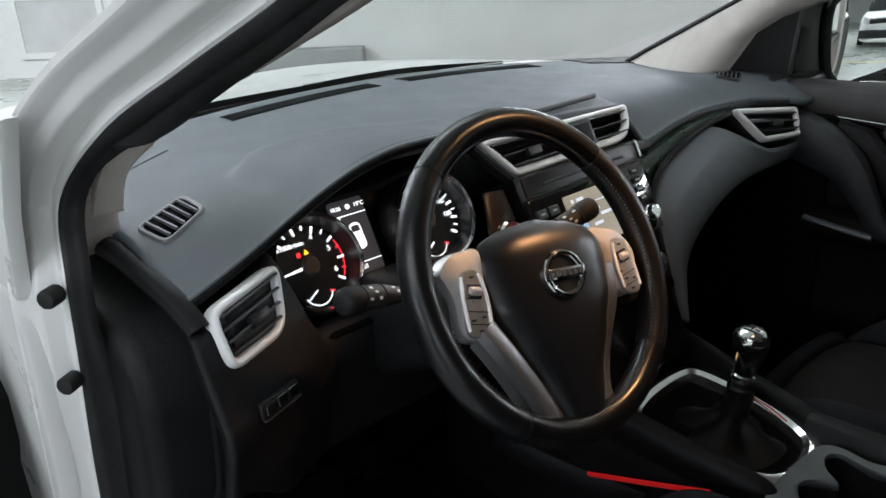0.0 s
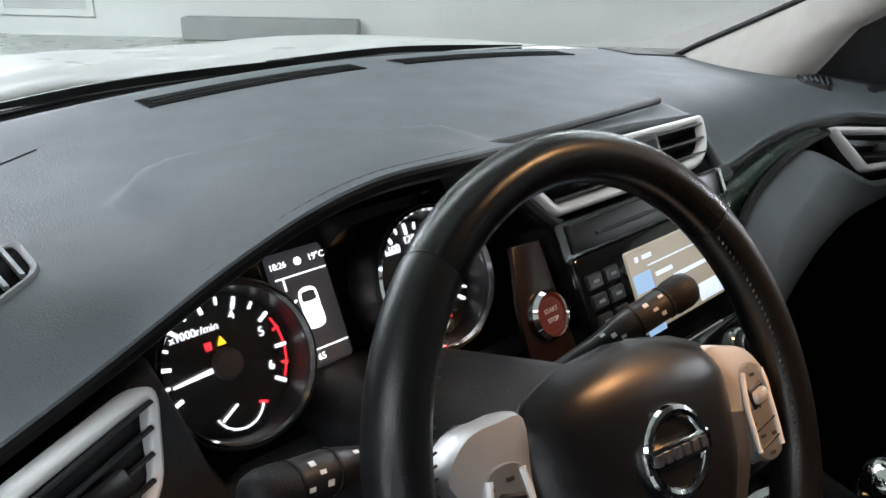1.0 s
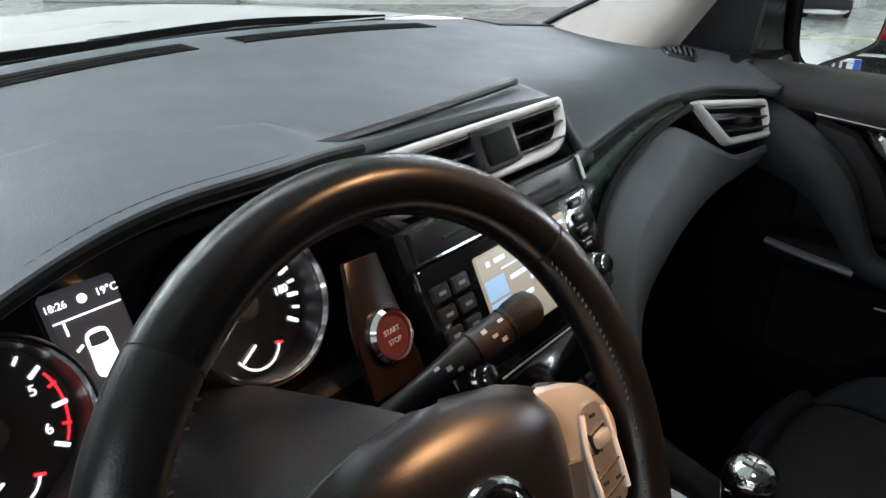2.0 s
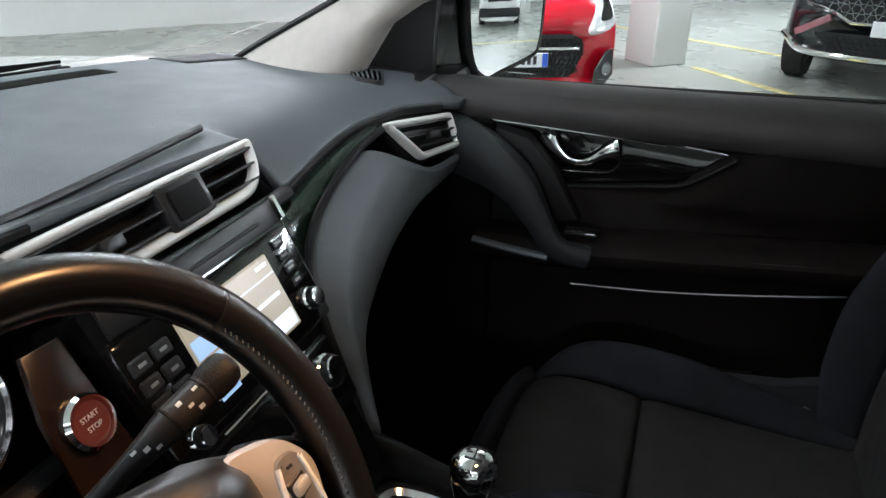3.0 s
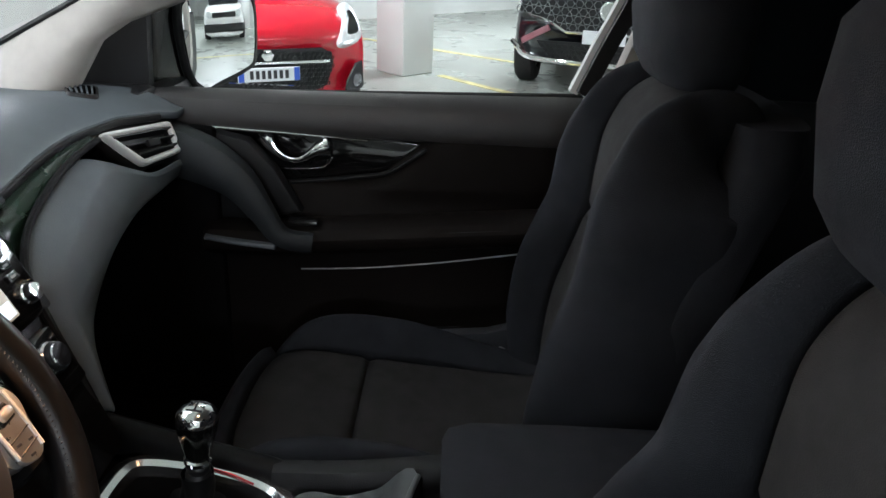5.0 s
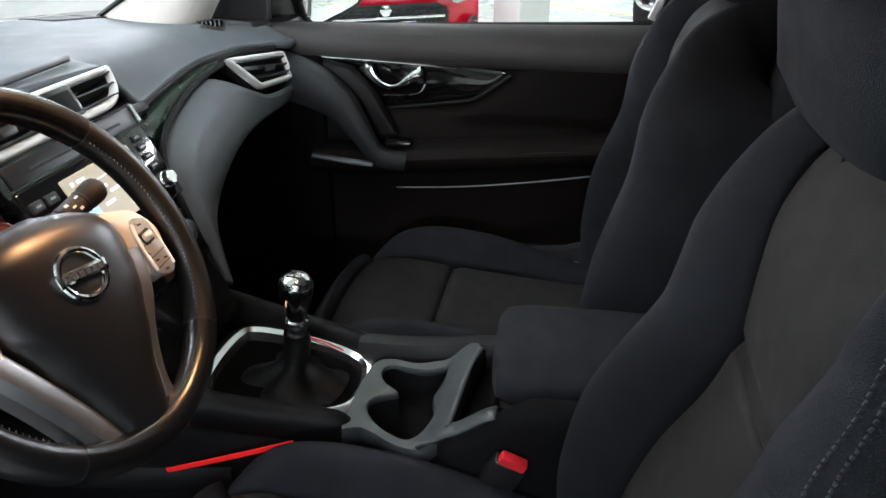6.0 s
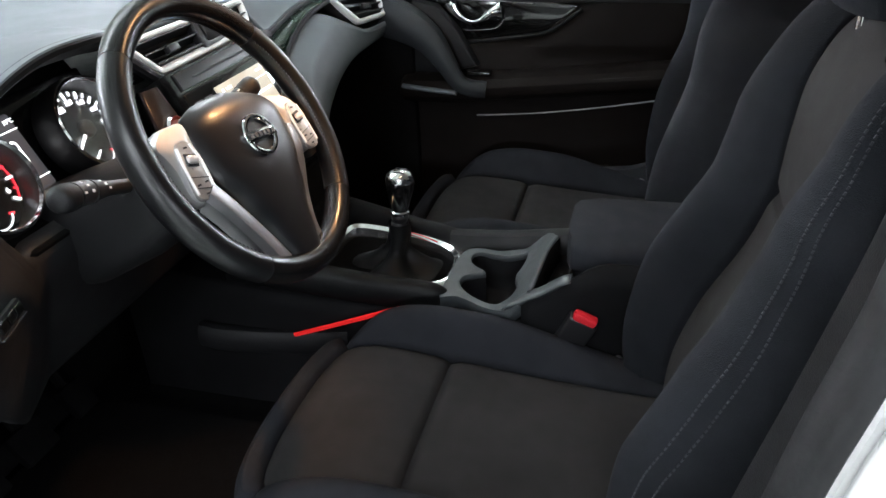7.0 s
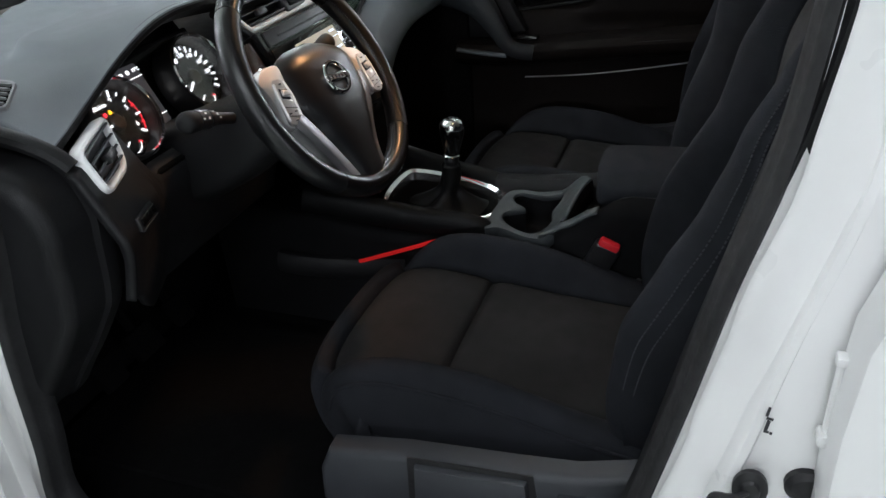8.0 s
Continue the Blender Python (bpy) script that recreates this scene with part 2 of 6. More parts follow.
        out.append(0.5 * ((2 * b) + (c - a) * t + (2 * a - 5 * b + 4 * c - d) * t * t + (3 * b - a - 3 * c + d) * t ** 3))
    return out


def sweep(path, profile, closed=False, up=(0, 0, 1), scale=None, bm=None, caps=True):
    """Sweeps a closed profile of (side, up) points along a path of Vectors."""
    bm2 = bmesh.new()
    path = [Vector(p) for p in path]
    n, rings = len(path), []
    up = Vector(up)
    for k, p in enumerate(path):
        a = path[(k - 1) % n] if closed or k else p
        b = path[(k + 1) % n] if closed or k < n - 1 else p
        t = (b - a).normalized()
        side = t.cross(up)
        side = side.normalized() if side.length > 1e-6 else Vector((1, 0, 0))
        top = side.cross(t).normalized()
        s = scale(k / max(1, n - 1)) if scale else 1.0
        rings.append([bm2.verts.new(p + side * (x * s) + top * (y * s)) for x, y in profile])
    m = len(profile)
    for k in range(n if closed else n - 1):
        p, q = rings[k], rings[(k + 1) % n]
        for j in range(m):
            bm2.faces.new((p[j], p[(j + 1) % m], q[(j + 1) % m], q[j]))
    if not closed and caps:
        bm2.faces.new(rings[0])
        bm2.faces.new(rings[-1])
    return join(bm, bm2)


def ring(rx, ry=None, n=12, power=2.0):
    ry = rx if ry is None else ry
    out = []
    for k in range(n):
        a = 2 * math.pi * k / n
        c, s = math.cos(a), math.sin(a)
        out.append((rx * math.copysign(abs(c) ** (2 / power), c), ry * math.copysign(abs(s) ** (2 / power), s)))
    return out


def sheet(f, nu, nv, bm=None):
    """A grid of f(u, v), u and v from 0 to 1."""
    bm2 = bmesh.new()
    v = [[bm2.verts.new(f(i / nu, j / nv)) for j in range(nv + 1)] for i in range(nu + 1)]
    for i in range(nu):
        for j in range(nv):
            bm2.faces.new((v[i][j], v[i + 1][j], v[i + 1][j + 1], v[i][j + 1]))
    return join(bm, bm2)


def loft(rings, caps=True, bm=None, closed=True):
    bm2 = bmesh.new()
    vs = [[bm2.verts.new(p) for p in r] for r in rings]
    m = len(vs[0])
    for p, q in zip(vs, vs[1:]):
        for j in range(m if closed else m - 1):
            bm2.faces.new((p[j], p[(j + 1) % m], q[(j + 1) % m], q[j]))
    if caps and closed:
        bm2.faces.new(vs[0])
        bm2.faces.new(vs[-1])
    return join(bm, bm2)


def sm(x, a, b):
    t = max(0.0, min(1.0, (x - a) / (b - a)))
    return t * t * (3 - 2 * t)


def table(rows):
    """Piecewise smooth lookup: rows of (x, value, value...)."""
    def f(x):
        if x <= rows[0][0]:
            return rows[0][1:]
        for a, b in zip(rows, rows[1:]):
            if x <= b[0]:
                t = sm(x, a[0], b[0]) * 0.5 + 0.5 * (x - a[0]) / (b[0] - a[0])
                return tuple(p + (q - p) * t for p, q in zip(a[1:], b[1:]))
        return rows[-1][1:]
    return f


def basis(origin, x, y):
    """A matrix with the given x axis, y axis and their normal as z."""
    x, y = Vector(x).normalized(), Vector(y)
    z = x.cross(y).normalized()
    y = z.cross(x)
    m = Matrix((x, y, z)).transposed().to_4x4()
    m.translation = origin
    return m


def text_mesh(word, size, m, material, parent, name="lettering", depth=0.0003, label=""):
    cu = bpy.data.curves.new(name, "FONT")
    cu.body, cu.size, cu.extrude, cu.align_x, cu.align_y = word, size, depth, "CENTER", "CENTER"
    tmp = new("tmp_text", cu)
    me = bpy.data.meshes.new_from_object(tmp.evaluated_get(bpy.context.evaluated_depsgraph_get()))
    bpy.data.objects.remove(tmp)
    bm = bmesh.new()
    bm.from_mesh(me)
    bm.transform(m)
    return part(name, bm, material, parent, label, smooth=False)


# ---- garage ----
def slab(name, a0, a1, b0, b1, z0, z1, material, label, category, bevel=0.0):
    bm = rbox(a1 - a0, b1 - b0, z1 - z0, bevel, 1, Matrix.Translation(garage((a0 + a1) / 2, (b0 + b1) / 2, (z0 + z1) / 2)) @ GTURN)
    return tagged(part(name, bm, material, None, smooth=False), label, category, kind="structure")


slab("floor", -60, 60, -60, 60, -0.2, 0.0, CONCRETE, "pale grey painted concrete garage floor", "floor")
slab("ceiling", -13, 15, -15, 9.7, 3.0, 3.2, WALLPAINT, "white painted garage ceiling", "ceiling")
slab("wall_north", -13, 15, 9.7, 9.9, 0, 3.0, WALLPAINT, "white painted garage wall with dull patches", "wall")
slab("wall_south", -13, 15, -15.2, -15, 0, 3.0, WALLPAINT, "white painted garage wall", "wall")
slab("wall_west", -13.2, -13, -15.2, 9.9, 0, 3.0, WALLPAINT, "white painted garage wall", "wall")
slab("wall_east", 15, 15.2, -15.2, 9.9, 0, 3.0, WALLPAINT, "white painted garage wall", "wall")
for a, b in ((5.29, 5.30), (-3.4, -6.5), (10.4, 4.5), (10.4, -6.5)):
    tagged(slab("pillar", a, a + 0.45, b, b + 0.45, 0, 3.0, WALLPAINT, "square white concrete pillar standing on the floor", "pillar", 0.012), group="garage pillars")
slab("plinth", -4.1, -1.72, 9.44, 9.698, 0, 0.30, GREYWALL, "low grey concrete kerb along the wall", "kerb", 0.02)
slab("wall_panel", -6.6, -5.45, 9.67, 9.698, 0.35, 1.06, PANELPAINT, "grey panel set in a white frame on the wall", "panel", 0.005)
for a0, a1, z0, z1 in ((-6.69, -6.6, 0.26, 1.15), (-5.45, -5.36, 0.26, 1.15), (-6.6, -5.45, 1.06, 1.15), (-6.6, -5.45, 0.26, 0.35)):
    slab("trim", a0, a1, 9.65, 9.698, z0, z1, WALLPAINT, "white frame strip round the wall panel", "trim", 0.004)


def line(x0, y0, x1, y1, w=0.10):
    p, q = Vector((x0, y0, 0)), Vector((x1, y1, 0))
    d = q - p
    m = Matrix.Translation((p + q) / 2 + Vector((0, 0, GZ + 0.002))) @ Matrix.Rotation(math.atan2(d.y, d.x), 4, "Z")
    tagged(part("floor_line", rbox(d.length, w, 0.004, 0, 1, m), YELLOW, None, smooth=False), "worn yellow parking line on the garage floor", "line", "parking lines", "structure")


line(7.66, -0.39, 4.2, -3.5)
line(10.5, 1.1, 8.6, -1.5)
line(3.2, 8.5, 0.0, 5.3)
line(9.5, 1.9, 9.5, 5.5)
line(-2.0, -6.5, 7.0, -6.5)

# assumed battens, all out of view; those near the car are added light
LAMPS = [(a, b) for a in (-8.0, -3.0, 2.0, 7.0, 12.0) for b in (-10.0, 2.0, 6.3)] + [(-8.0, -3.0), (-1.6, -2.2), (-1.2, 1.2), (7.0, -3.0)]
first = None
for a, b in LAMPS:
    m = Matrix.Translation(garage(a, b, 2.93)) @ GTURN
    if first is None:
        first = thing("ceiling_light", (0, 0, 0), "long white fluorescent batten light, assumed, out of view under the ceiling", "lamp", "ceiling lights")
        part("housing", rbox(1.5, 0.12, 0.05, 0.008, 2, Matrix.Translation((0, 0, 0.04))), WALLPAINT, first)
        for s in (-0.028, 0.028):
            part("tube", cyl(0.013, 1.44, Matrix.Translation((0, s, 0.0)) @ Matrix.Rotation(radians(90), 4, "Y"), 12), TUBE, first, "glowing tube")
        first.matrix_basis = m
    else:
        copy_thing(first, m)
# unseen fill lamps, most without a batten, set by what they light
for a, b, k in ((-5.0, -7.0, FAR_K), (2.0, -7.0, 1.0), (9.0, -7.0, 1.0), (-1.6, -2.2, SIDE_K), (9.0, 0.0, 1.2), (-5.0, 5.0, 1.2), (-1.2, 1.2, 0.108), (-7.5, 5.0, 0.9), (2.0, 5.0, FRONT_K), (9.0, 5.0, 1.6)):
    area_lamp("fill_lamp", garage(a, b, 2.85), (3.0, 1.0), LAMP_W * k, (0.900, 0.932, 1.04), GTURN)


# ---- other cars in the garage ----
def domed_plate(outline, steps, m):
    """A cushion-shaped solid over a convex outline; steps are (inset factor, height)."""
    cx = sum(p[0] for p in outline) / len(outline)
    cy = sum(p[1] for p in outline) / len(outline)
    return loft([[m @ Vector((cx + (x - cx) * f, cy + (y - cy) * f, h)) for x, y in outline] for f, h in steps])


def wheel_of(car, m, r=0.32, w=0.2):
    tyre = part("wheel", lathe([(r * 0.62, -w / 2), (r * 0.93, -w / 2), (r, -w * 0.36), (r, w * 0.36), (r * 0.93, w / 2), (r * 0.62, w / 2)], m, 32, closed=True), TYRE, car, "black tyre on a silver rim")
    bm = lathe([(r * 0.64, -w * 0.4), (r * 0.64, w * 0.44), (r * 0.58, w * 0.44), (r * 0.55, w * 0.2), (0.001, w * 0.1)], m, 32)
    for k in range(5):
        rbox(r * 0.5, 0.05, 0.03, 0.008, 1, m @ Matrix.Rotation(k * 2 * math.pi / 5, 4, "Z") @ Matrix.Translation((r * 0.33, 0, w * 0.38)), bm)
    part("rim", bm, ALLOY, tyre, "silver five-spoke rim")


def parked_car(name, place_x, place_y, turn, label, paint, tall, length, half, style):
    """A car whose nose is at the local origin and looks along -y."""
    m = Matrix.Translation((place_x, place_y, GZ)) @ Matrix.Rotation(radians(turn), 4, "Z")
    car = thing(name, m.translation, label, "car", "cars parked in the garage")
    hood = tall * 0.60
    low = style.get("low", 0.17)
    # rows: y, half width, belt height, roof height (same as belt outside the cabin), floor height
    rows = [(-0.02, half * 0.84, hood * 0.60, low + 0.07), (0.00, half * 0.90, hood * 0.70, low + 0.03), (0.05, half * 0.95, hood * 0.80, low), (0.16, half * 0.98, hood * 0.89, low), (0.45, half * 0.99, hood * 0.96, 0.2),
            (1.05, half, hood * 1.03, 0.2), (length * 0.5, half, hood * 1.06, 0.2), (length * 0.85, half, hood * 1.1, 0.2), (length, half * 0.9, hood * 1.05, 0.3)]
    rings = []
    for y, h, z, f in rows:
        r = []
        for k in range(28):
            t = 2 * math.pi * k / 28
            c, s = math.cos(t), math.sin(t)
            x = h * math.copysign(abs(c) ** 0.35, c)
            zz = (f + z) / 2 + (z - f) / 2 * math.copysign(abs(s) ** 0.38, s)
            r.append(m @ Vector((x, y - 0.07 * (1 - (x / h) ** 2) * (y < 0.2) + 0.10 * (abs(x) / h) ** 3 * (y < 0.2), zz + 0.03 * (1 - (x / h) ** 2) * (s > 0))))
        rings.append(r)
    soften(part("body", loft(rings), paint, car), 1)
    cab = []
    for y, h, z in ((length * 0.24, half * 0.86, hood * 0.98), (length * 0.36, half * 0.80, tall * 0.9), (length * 0.45, half * 0.74, tall), (length * 0.75, half * 0.73, tall * 0.99), (length * 0.94, half * 0.78, hood * 1.05)):
        cab.append([m @ Vector((x, y, zz)) for x, zz in ((h, hood * 0.9), (h * 0.97, hood * 0.9 + (z - hood * 0.9) * 0.7), (h * 0.85, z), (0, z + 0.02), (-h * 0.85, z), (-h * 0.97, hood * 0.9 + (z - hood * 0.9) * 0.7), (-h, hood * 0.9))])
    soften(part("cabin", loft(cab), DARKGLASS, car, "dark tinted windows"), 1)
    roof = [[m @ Vector((x * half * 0.72, y, tall + 0.012 - 0.03 * x * x)) for x in (-1, -0.5, 0, 0.5, 1)] for y in (length * 0.42, length * 0.55, length * 0.72, length * 0.8)]
    thicken(part("roof", loft(roof, closed=False), paint, car), 0.03)
    for y in (0.82, length - 0.8):
        for s in (-1, 1):
            wheel_of(car, m @ Matrix.Translation((s * (half - 0.09), y, style["wheel"])) @ Matrix.Rotation(radians(90 * s), 4, "Y"), style["wheel"], 0.21)

    def facing(x, z, y=0.0, tilt=0.0, side=0.0):
        # x to the viewer's right, y up, z out of the nose
        return m @ Matrix.Translation((x, y, z)) @ Matrix.Rotation(radians(side), 4, "Z") @ Matrix.Rotation(radians(90 - tilt), 4, "X")
    style["nose"](car, facing, half, hood, paint)
    return car


def mesh_grille(car, outline, place, depth, pitch, frame_material, name="grille", label="black honeycomb grille"):
    g = part(name, prism(outline, depth, place), TRIM, car, label)
    xs, zs = [p[0] for p in outline], [p[1] for p in outline]
    bm = bmesh.new()
    row, z = 0, min(zs) + pitch * 0.5
    while z < max(zs) - pitch * 0.3:
        x = min(xs) + pitch * (0.6 if row % 2 else 0.1)
        while x < max(xs):
            inside = False
            for (x0, z0), (x1, z1) in zip(outline, outline[1:] + outline[:1]):
                if (z0 > z) != (z1 > z) and x < (x1 - x0) * (z - z0) / (z1 - z0) + x0:
                    inside = not inside
            if inside:
                lathe([(pitch * 0.5, depth), (pitch * 0.5, depth + 0.012), (pitch * 0.40, depth + 0.012), (pitch * 0.38, depth)], place @ Matrix.Translation((x, z, 0)), 6, bm, True)
            x += pitch
        z += pitch * 0.86
        row += 1
    part("grille_mesh", bm, frame_material, g, kind="stuff", smooth=False)
    return g


def bars(parent, place, w, h, n, material, name="plate_mark"):
    for k in range(n):
        x = -w / 2 + (k + 0.5) * w / n
        part(name, rbox(w / n * 0.6, h, 0.002, 0, 1, place @ Matrix.Translation((x, 0, 0))), material, parent, smooth=False)


def number_plate(car, place, w=0.50, h=0.11, blue=True):
    p = part("number_plate", rbox(w, h, 0.012, 0.003, 1, place), PLATE, car, "white plate with dark bars" if blue else "blank white plate")
    if blue:
        for s in (-1, 1):
            part("blue_band", rbox(0.045, h * 0.96, 0.004, 0, 1, place @ Matrix.Translation((s * (w / 2 - 0.026), 0, 0.007))), BLUE, p)
    if blue:
        bars(p, place @ Matrix.Translation((0, 0, 0.008)), w * 0.66, h * 0.6, 7, INK)


def red_nose(car, at, half, hood, paint):
    gr = [(-0.46, 0.14), (0.46, 0.14), (0.54, 0.10), (0.56, 0.02), (0.50, -0.16), (0.42, -0.20), (-0.42, -0.20), (-0.50, -0.16), (-0.56, 0.02), (-0.54, 0.10)]
    mesh_grille(car, gr, at(0, 0.42, -0.075), 0.02, 0.040, TRIM)
    part("grille_bar", rbox(1.04, 0.026, 0.03, 0.008, 2, at(0, 0.455, -0.105)), CHROME, car, "bright chrome bar across the grille")
    part("badge", lathe([(0.05, 0), (0.05, 0.012), (0.03, 0.018)], at(0, 0.52, -0.13), 6), CHROME, car, "plain chrome badge")
    number_plate(car, at(0, 0.375, -0.165))
    for s in (-1, 1):
        hl = [(p.x, p.y) for p in spline([(s * x, z, 0) for x, z in ((-0.17, -0.16), (-0.04, -0.18), (0.09, -0.13), (0.135, 0.04), (0.11, 0.17), (0.025, 0.19), (-0.03, 0.05))], 36, True)]
        m = at(s * 0.745, 0.72, 0.10, 34, s * 26)
        lamp = part("headlight", domed_plate(hl, ((1, -0.05), (1.0, 0.0), (0.95, 0.02), (0.7, 0.035), (0.05, 0.04)), m), CLEAR, car, "clear headlight with a dark core")
        part("projector", domed_plate([(x * 0.55 + s * 0.015, z * 0.58 - 0.005) for x, z in hl], ((1, 0.03), (0.95, 0.042), (0.05, 0.046)), m), GLOSS, lamp)
        p = at(s * 0.765, 0.27, 0.0, 0, s * 32)
        pocket = part("fog_pocket", prism([(x * s, z) for x, z in ((-0.12, -0.10), (-0.10, 0.0), (0.02, 0.14), (0.10, 0.15), (0.12, -0.06), (0.02, -0.13))], 0.02, p, 0.006), TRIM, car)
        part("fog_lamp", lathe([(0.055, 0.02), (0.055, 0.036), (0.046, 0.038), (0.036, 0.026), (0.001, 0.022)], p @ Matrix.Translation((s * 0.01, 0.0, 0)), 20), DARKCHROME, pocket, "round smoked fog lamp")
    part("lip", rbox(1.15, 0.04, 0.10, 0.015, 2, at(0, 0.11, 0.01)), TRIM, car)


def suv_nose(car, at, half, hood, paint):
    gr = [(-0.78, 0.30), (0.78, 0.30), (0.84, 0.06), (0.60, 0.0), (0.36, -0.115), (-0.36, -0.115), (-0.60, 0.0), (-0.84, 0.06)]
    mesh_grille(car, gr, at(0, 0.75, -0.075), 0.02, 0.085, DARKCHROME)
    low = [(-0.86, 0.075), (-0.62, 0.01), (-0.50, -0.05), (-0.38, -0.115), (0.0, -0.115), (0.38, -0.115), (0.50, -0.05), (0.62, 0.01), (0.86, 0.075)]
    part("grille_frame", sweep([at(0, 0.75, -0.105) @ Vector((x, z, -0.10 * x * x)) for x, z in low], ring(0.026, 0.016, 8)), CHROME, car, "bright chrome grille surround")
    part("badge", lathe([(0.085, 0), (0.085, 0.012), (0.07, 0.016), (0.066, 0.010)], at(0, 0.845, -0.115), 28), CHROME, car, "plain chrome oval badge")
    part("badge_bar", rbox(0.09, 0.02, 0.012, 0.003, 1, at(0, 0.845, -0.125) @ Matrix.Rotation(0.6, 4, "Z")), CHROME, car)
    number_plate(car, at(-0.02, 0.605, -0.135), 0.40, 0.125, False)
    mesh_grille(car, [(-0.66, 0.07), (0.66, 0.07), (0.50, -0.10), (-0.50, -0.10)], at(0, 0.475, -0.075), 0.02, 0.055, TRIM, "lower_grille", "black lower bumper grille")
    part("skid_bar", sweep(spline([at(0, 0.36, -0.10) @ Vector((x, z, d)) for x, z, d in ((-0.92, 0.14, -0.16), (-0.84, 0.09, -0.08), (-0.74, 0.025, -0.03), (-0.4, 0.0, 0.0), (0, -0.008, 0.0), (0.4, 0.0, 0.0), (0.74, 0.025, -0.03), (0.84, 0.09, -0.08), (0.92, 0.14, -0.16))], 40), ring(0.024, 0.028, 8)), CHROME, car, "chrome skid bar under the bumper")
    pink = mat("dull_red_reflector", (0.30, 0.12, 0.14), 0.25)
    for s in (-1, 1):
        part("fog_lamp", prism([(x * s, z) for x, z in ((-0.16, 0.10), (0.12, -0.05), (0.14, 0.0), (-0.13, 0.15))], 0.03, at(s * 0.68, 0.545, -0.05, 0, s * 16), 0.006), pink, car, "slim corner lamp")
        part("headlight", rbox(0.20, 0.10, 0.05, 0.02, 2, at(s * half * 0.82, 0.90, 0.06, 10, s * 26)), CLEAR, car, "clear headlight")


def plain_nose(car, at, half, hood, paint):
    part("bumper", rbox(half * 1.9, 0.24, 0.16, 0.05, 3, at(0, 0.42, 0.02)), TRIM, car, "black plastic bumper")
    part("grille", rbox(half * 1.1, 0.16, 0.05, 0.02, 2, at(0, 0.80, -0.03)), TRIM, car)
    for s in (-1, 1):
        part("headlight", lathe([(0.10, 0), (0.10, 0.03), (0.06, 0.05)], at(s * half * 0.7, 0.82, -0.01), 24), CLEAR, car)


parked_car("red_hatchback", 5.485, 0.99, -63, "glossy red hatchback with honeycomb grille, parked on the floor", REDPAINT, 1.50, 3.85, 0.97, {"wheel": 0.31, "nose": red_nose, "low": 0.10})
parked_car("black_suv", 6.68, -1.99, -104, "black off-road car with chrome grille surround, parked", BLACKPAINT, 1.68, 4.75, 0.95, {"wheel": 0.37, "nose": suv_nose, "low": 0.30})
parked_car("white_offroader", 1.5, -8.6, 185, "white off-road car with black bumper and wheels, parked", PAINT, 1.72, 3.6, 0.82, {"wheel": 0.34, "nose": plain_nose})


# ---- the white car: shell ----
OPENING = [(-0.742, 0.10, 0.44), (-0.738, 0.085, 0.56), (-0.737, 0.058, 0.75), (-0.738, 0.010, 0.93), (-0.735, -0.004, 1.03), (-0.718, 0.018, 1.10), (-0.697, -0.070, 1.171), (-0.668, -0.175, 1.225), (-0.652, -0.270, 1.266),
           (-0.642, -0.37, 1.309), (-0.632, -0.52, 1.372), (-0.630, -0.66, 1.41), (-0.632, -0.79, 1.425), (-0.645, -0.855, 1.39), (-0.672, -0.862, 1.29), (-0.706, -0.850, 1.18), (-0.728, -0.834, 1.06), (-0.742, -0.806, 0.95),
           (-0.748, -0.782, 0.83), (-0.748, -0.752, 0.69), (-0.748, -0.72, 0.55), (-0.748, -0.66, 0.44), (-0.748, -0.50, 0.405), (-0.748, -0.20, 0.40), (-0.748, 0.04, 0.40)]


def opening_path(dx, n=140):
    return [p + Vector((dx, 0, 0)) for p in spline(OPENING, n, True)]


shell = thing("car_shell", (0, 0, 0.3), "white painted car body with an open driver door", "car body")
jamb = [(0.0, -0.01), (0.0, 0.0), (-0.003, 0.003), (-0.012, 0.004), (-0.015, 0.007), (-0.017, 0.020), (-0.020, 0.023), (-0.031, 0.025), (-0.034, 0.028), (-0.037, 0.038), (-0.041, 0.041), (-0.048, 0.040), (-0.052, 0.032), (-0.052, -0.02), (-0.02, -0.02)]
part("door_frame", sweep(opening_path(0.0), jamb, True, (-1, 0, 0)), PAINT, shell, "white painted door jamb with pressed steps", angle=38)
part("door_seal", sweep(opening_path(0.0), [(-0.006, -0.040), (-0.004, -0.004), (0.002, 0.005), (0.008, 0.003), (0.0105, -0.006), (0.0095, -0.016), (0.0125, -0.024), (0.014, -0.034), (0.011, -0.044), (-0.002, -0.044)], True, (-1, 0, 0), lambda u: 1 - 0.55 * sm(u, 0.09, 0.14) * (1 - sm(u, 0.215, 0.26))), RUBBER, shell, "black rubber door seal", angle=60)
# broad black flap of the seal along the front pillar
flap_a = spline([(-0.694, -0.030, 1.152), (-0.682, -0.078, 1.173), (-0.654, -0.178, 1.226), (-0.638, -0.272, 1.268), (-0.628, -0.370, 1.310), (-0.620, -0.46, 1.352)], 26)
flap_b = spline([(-0.676, -0.098, 1.160), (-0.660, -0.130, 1.176), (-0.642, -0.186, 1.208), (-0.634, -0.262, 1.241), (-0.632, -0.356, 1.282), (-0.630, -0.46, 1.318)], 26)
thicken(part("seal_flap", loft([flap_a, [a.lerp(b, 0.5) + Vector((-0.006, 0, 0.002)) for a, b in zip(flap_a, flap_b)], flap_b], closed=False), RUBBER, shell, "broad black rubber flap", facing=(-1, -1, 0)), 0.010)
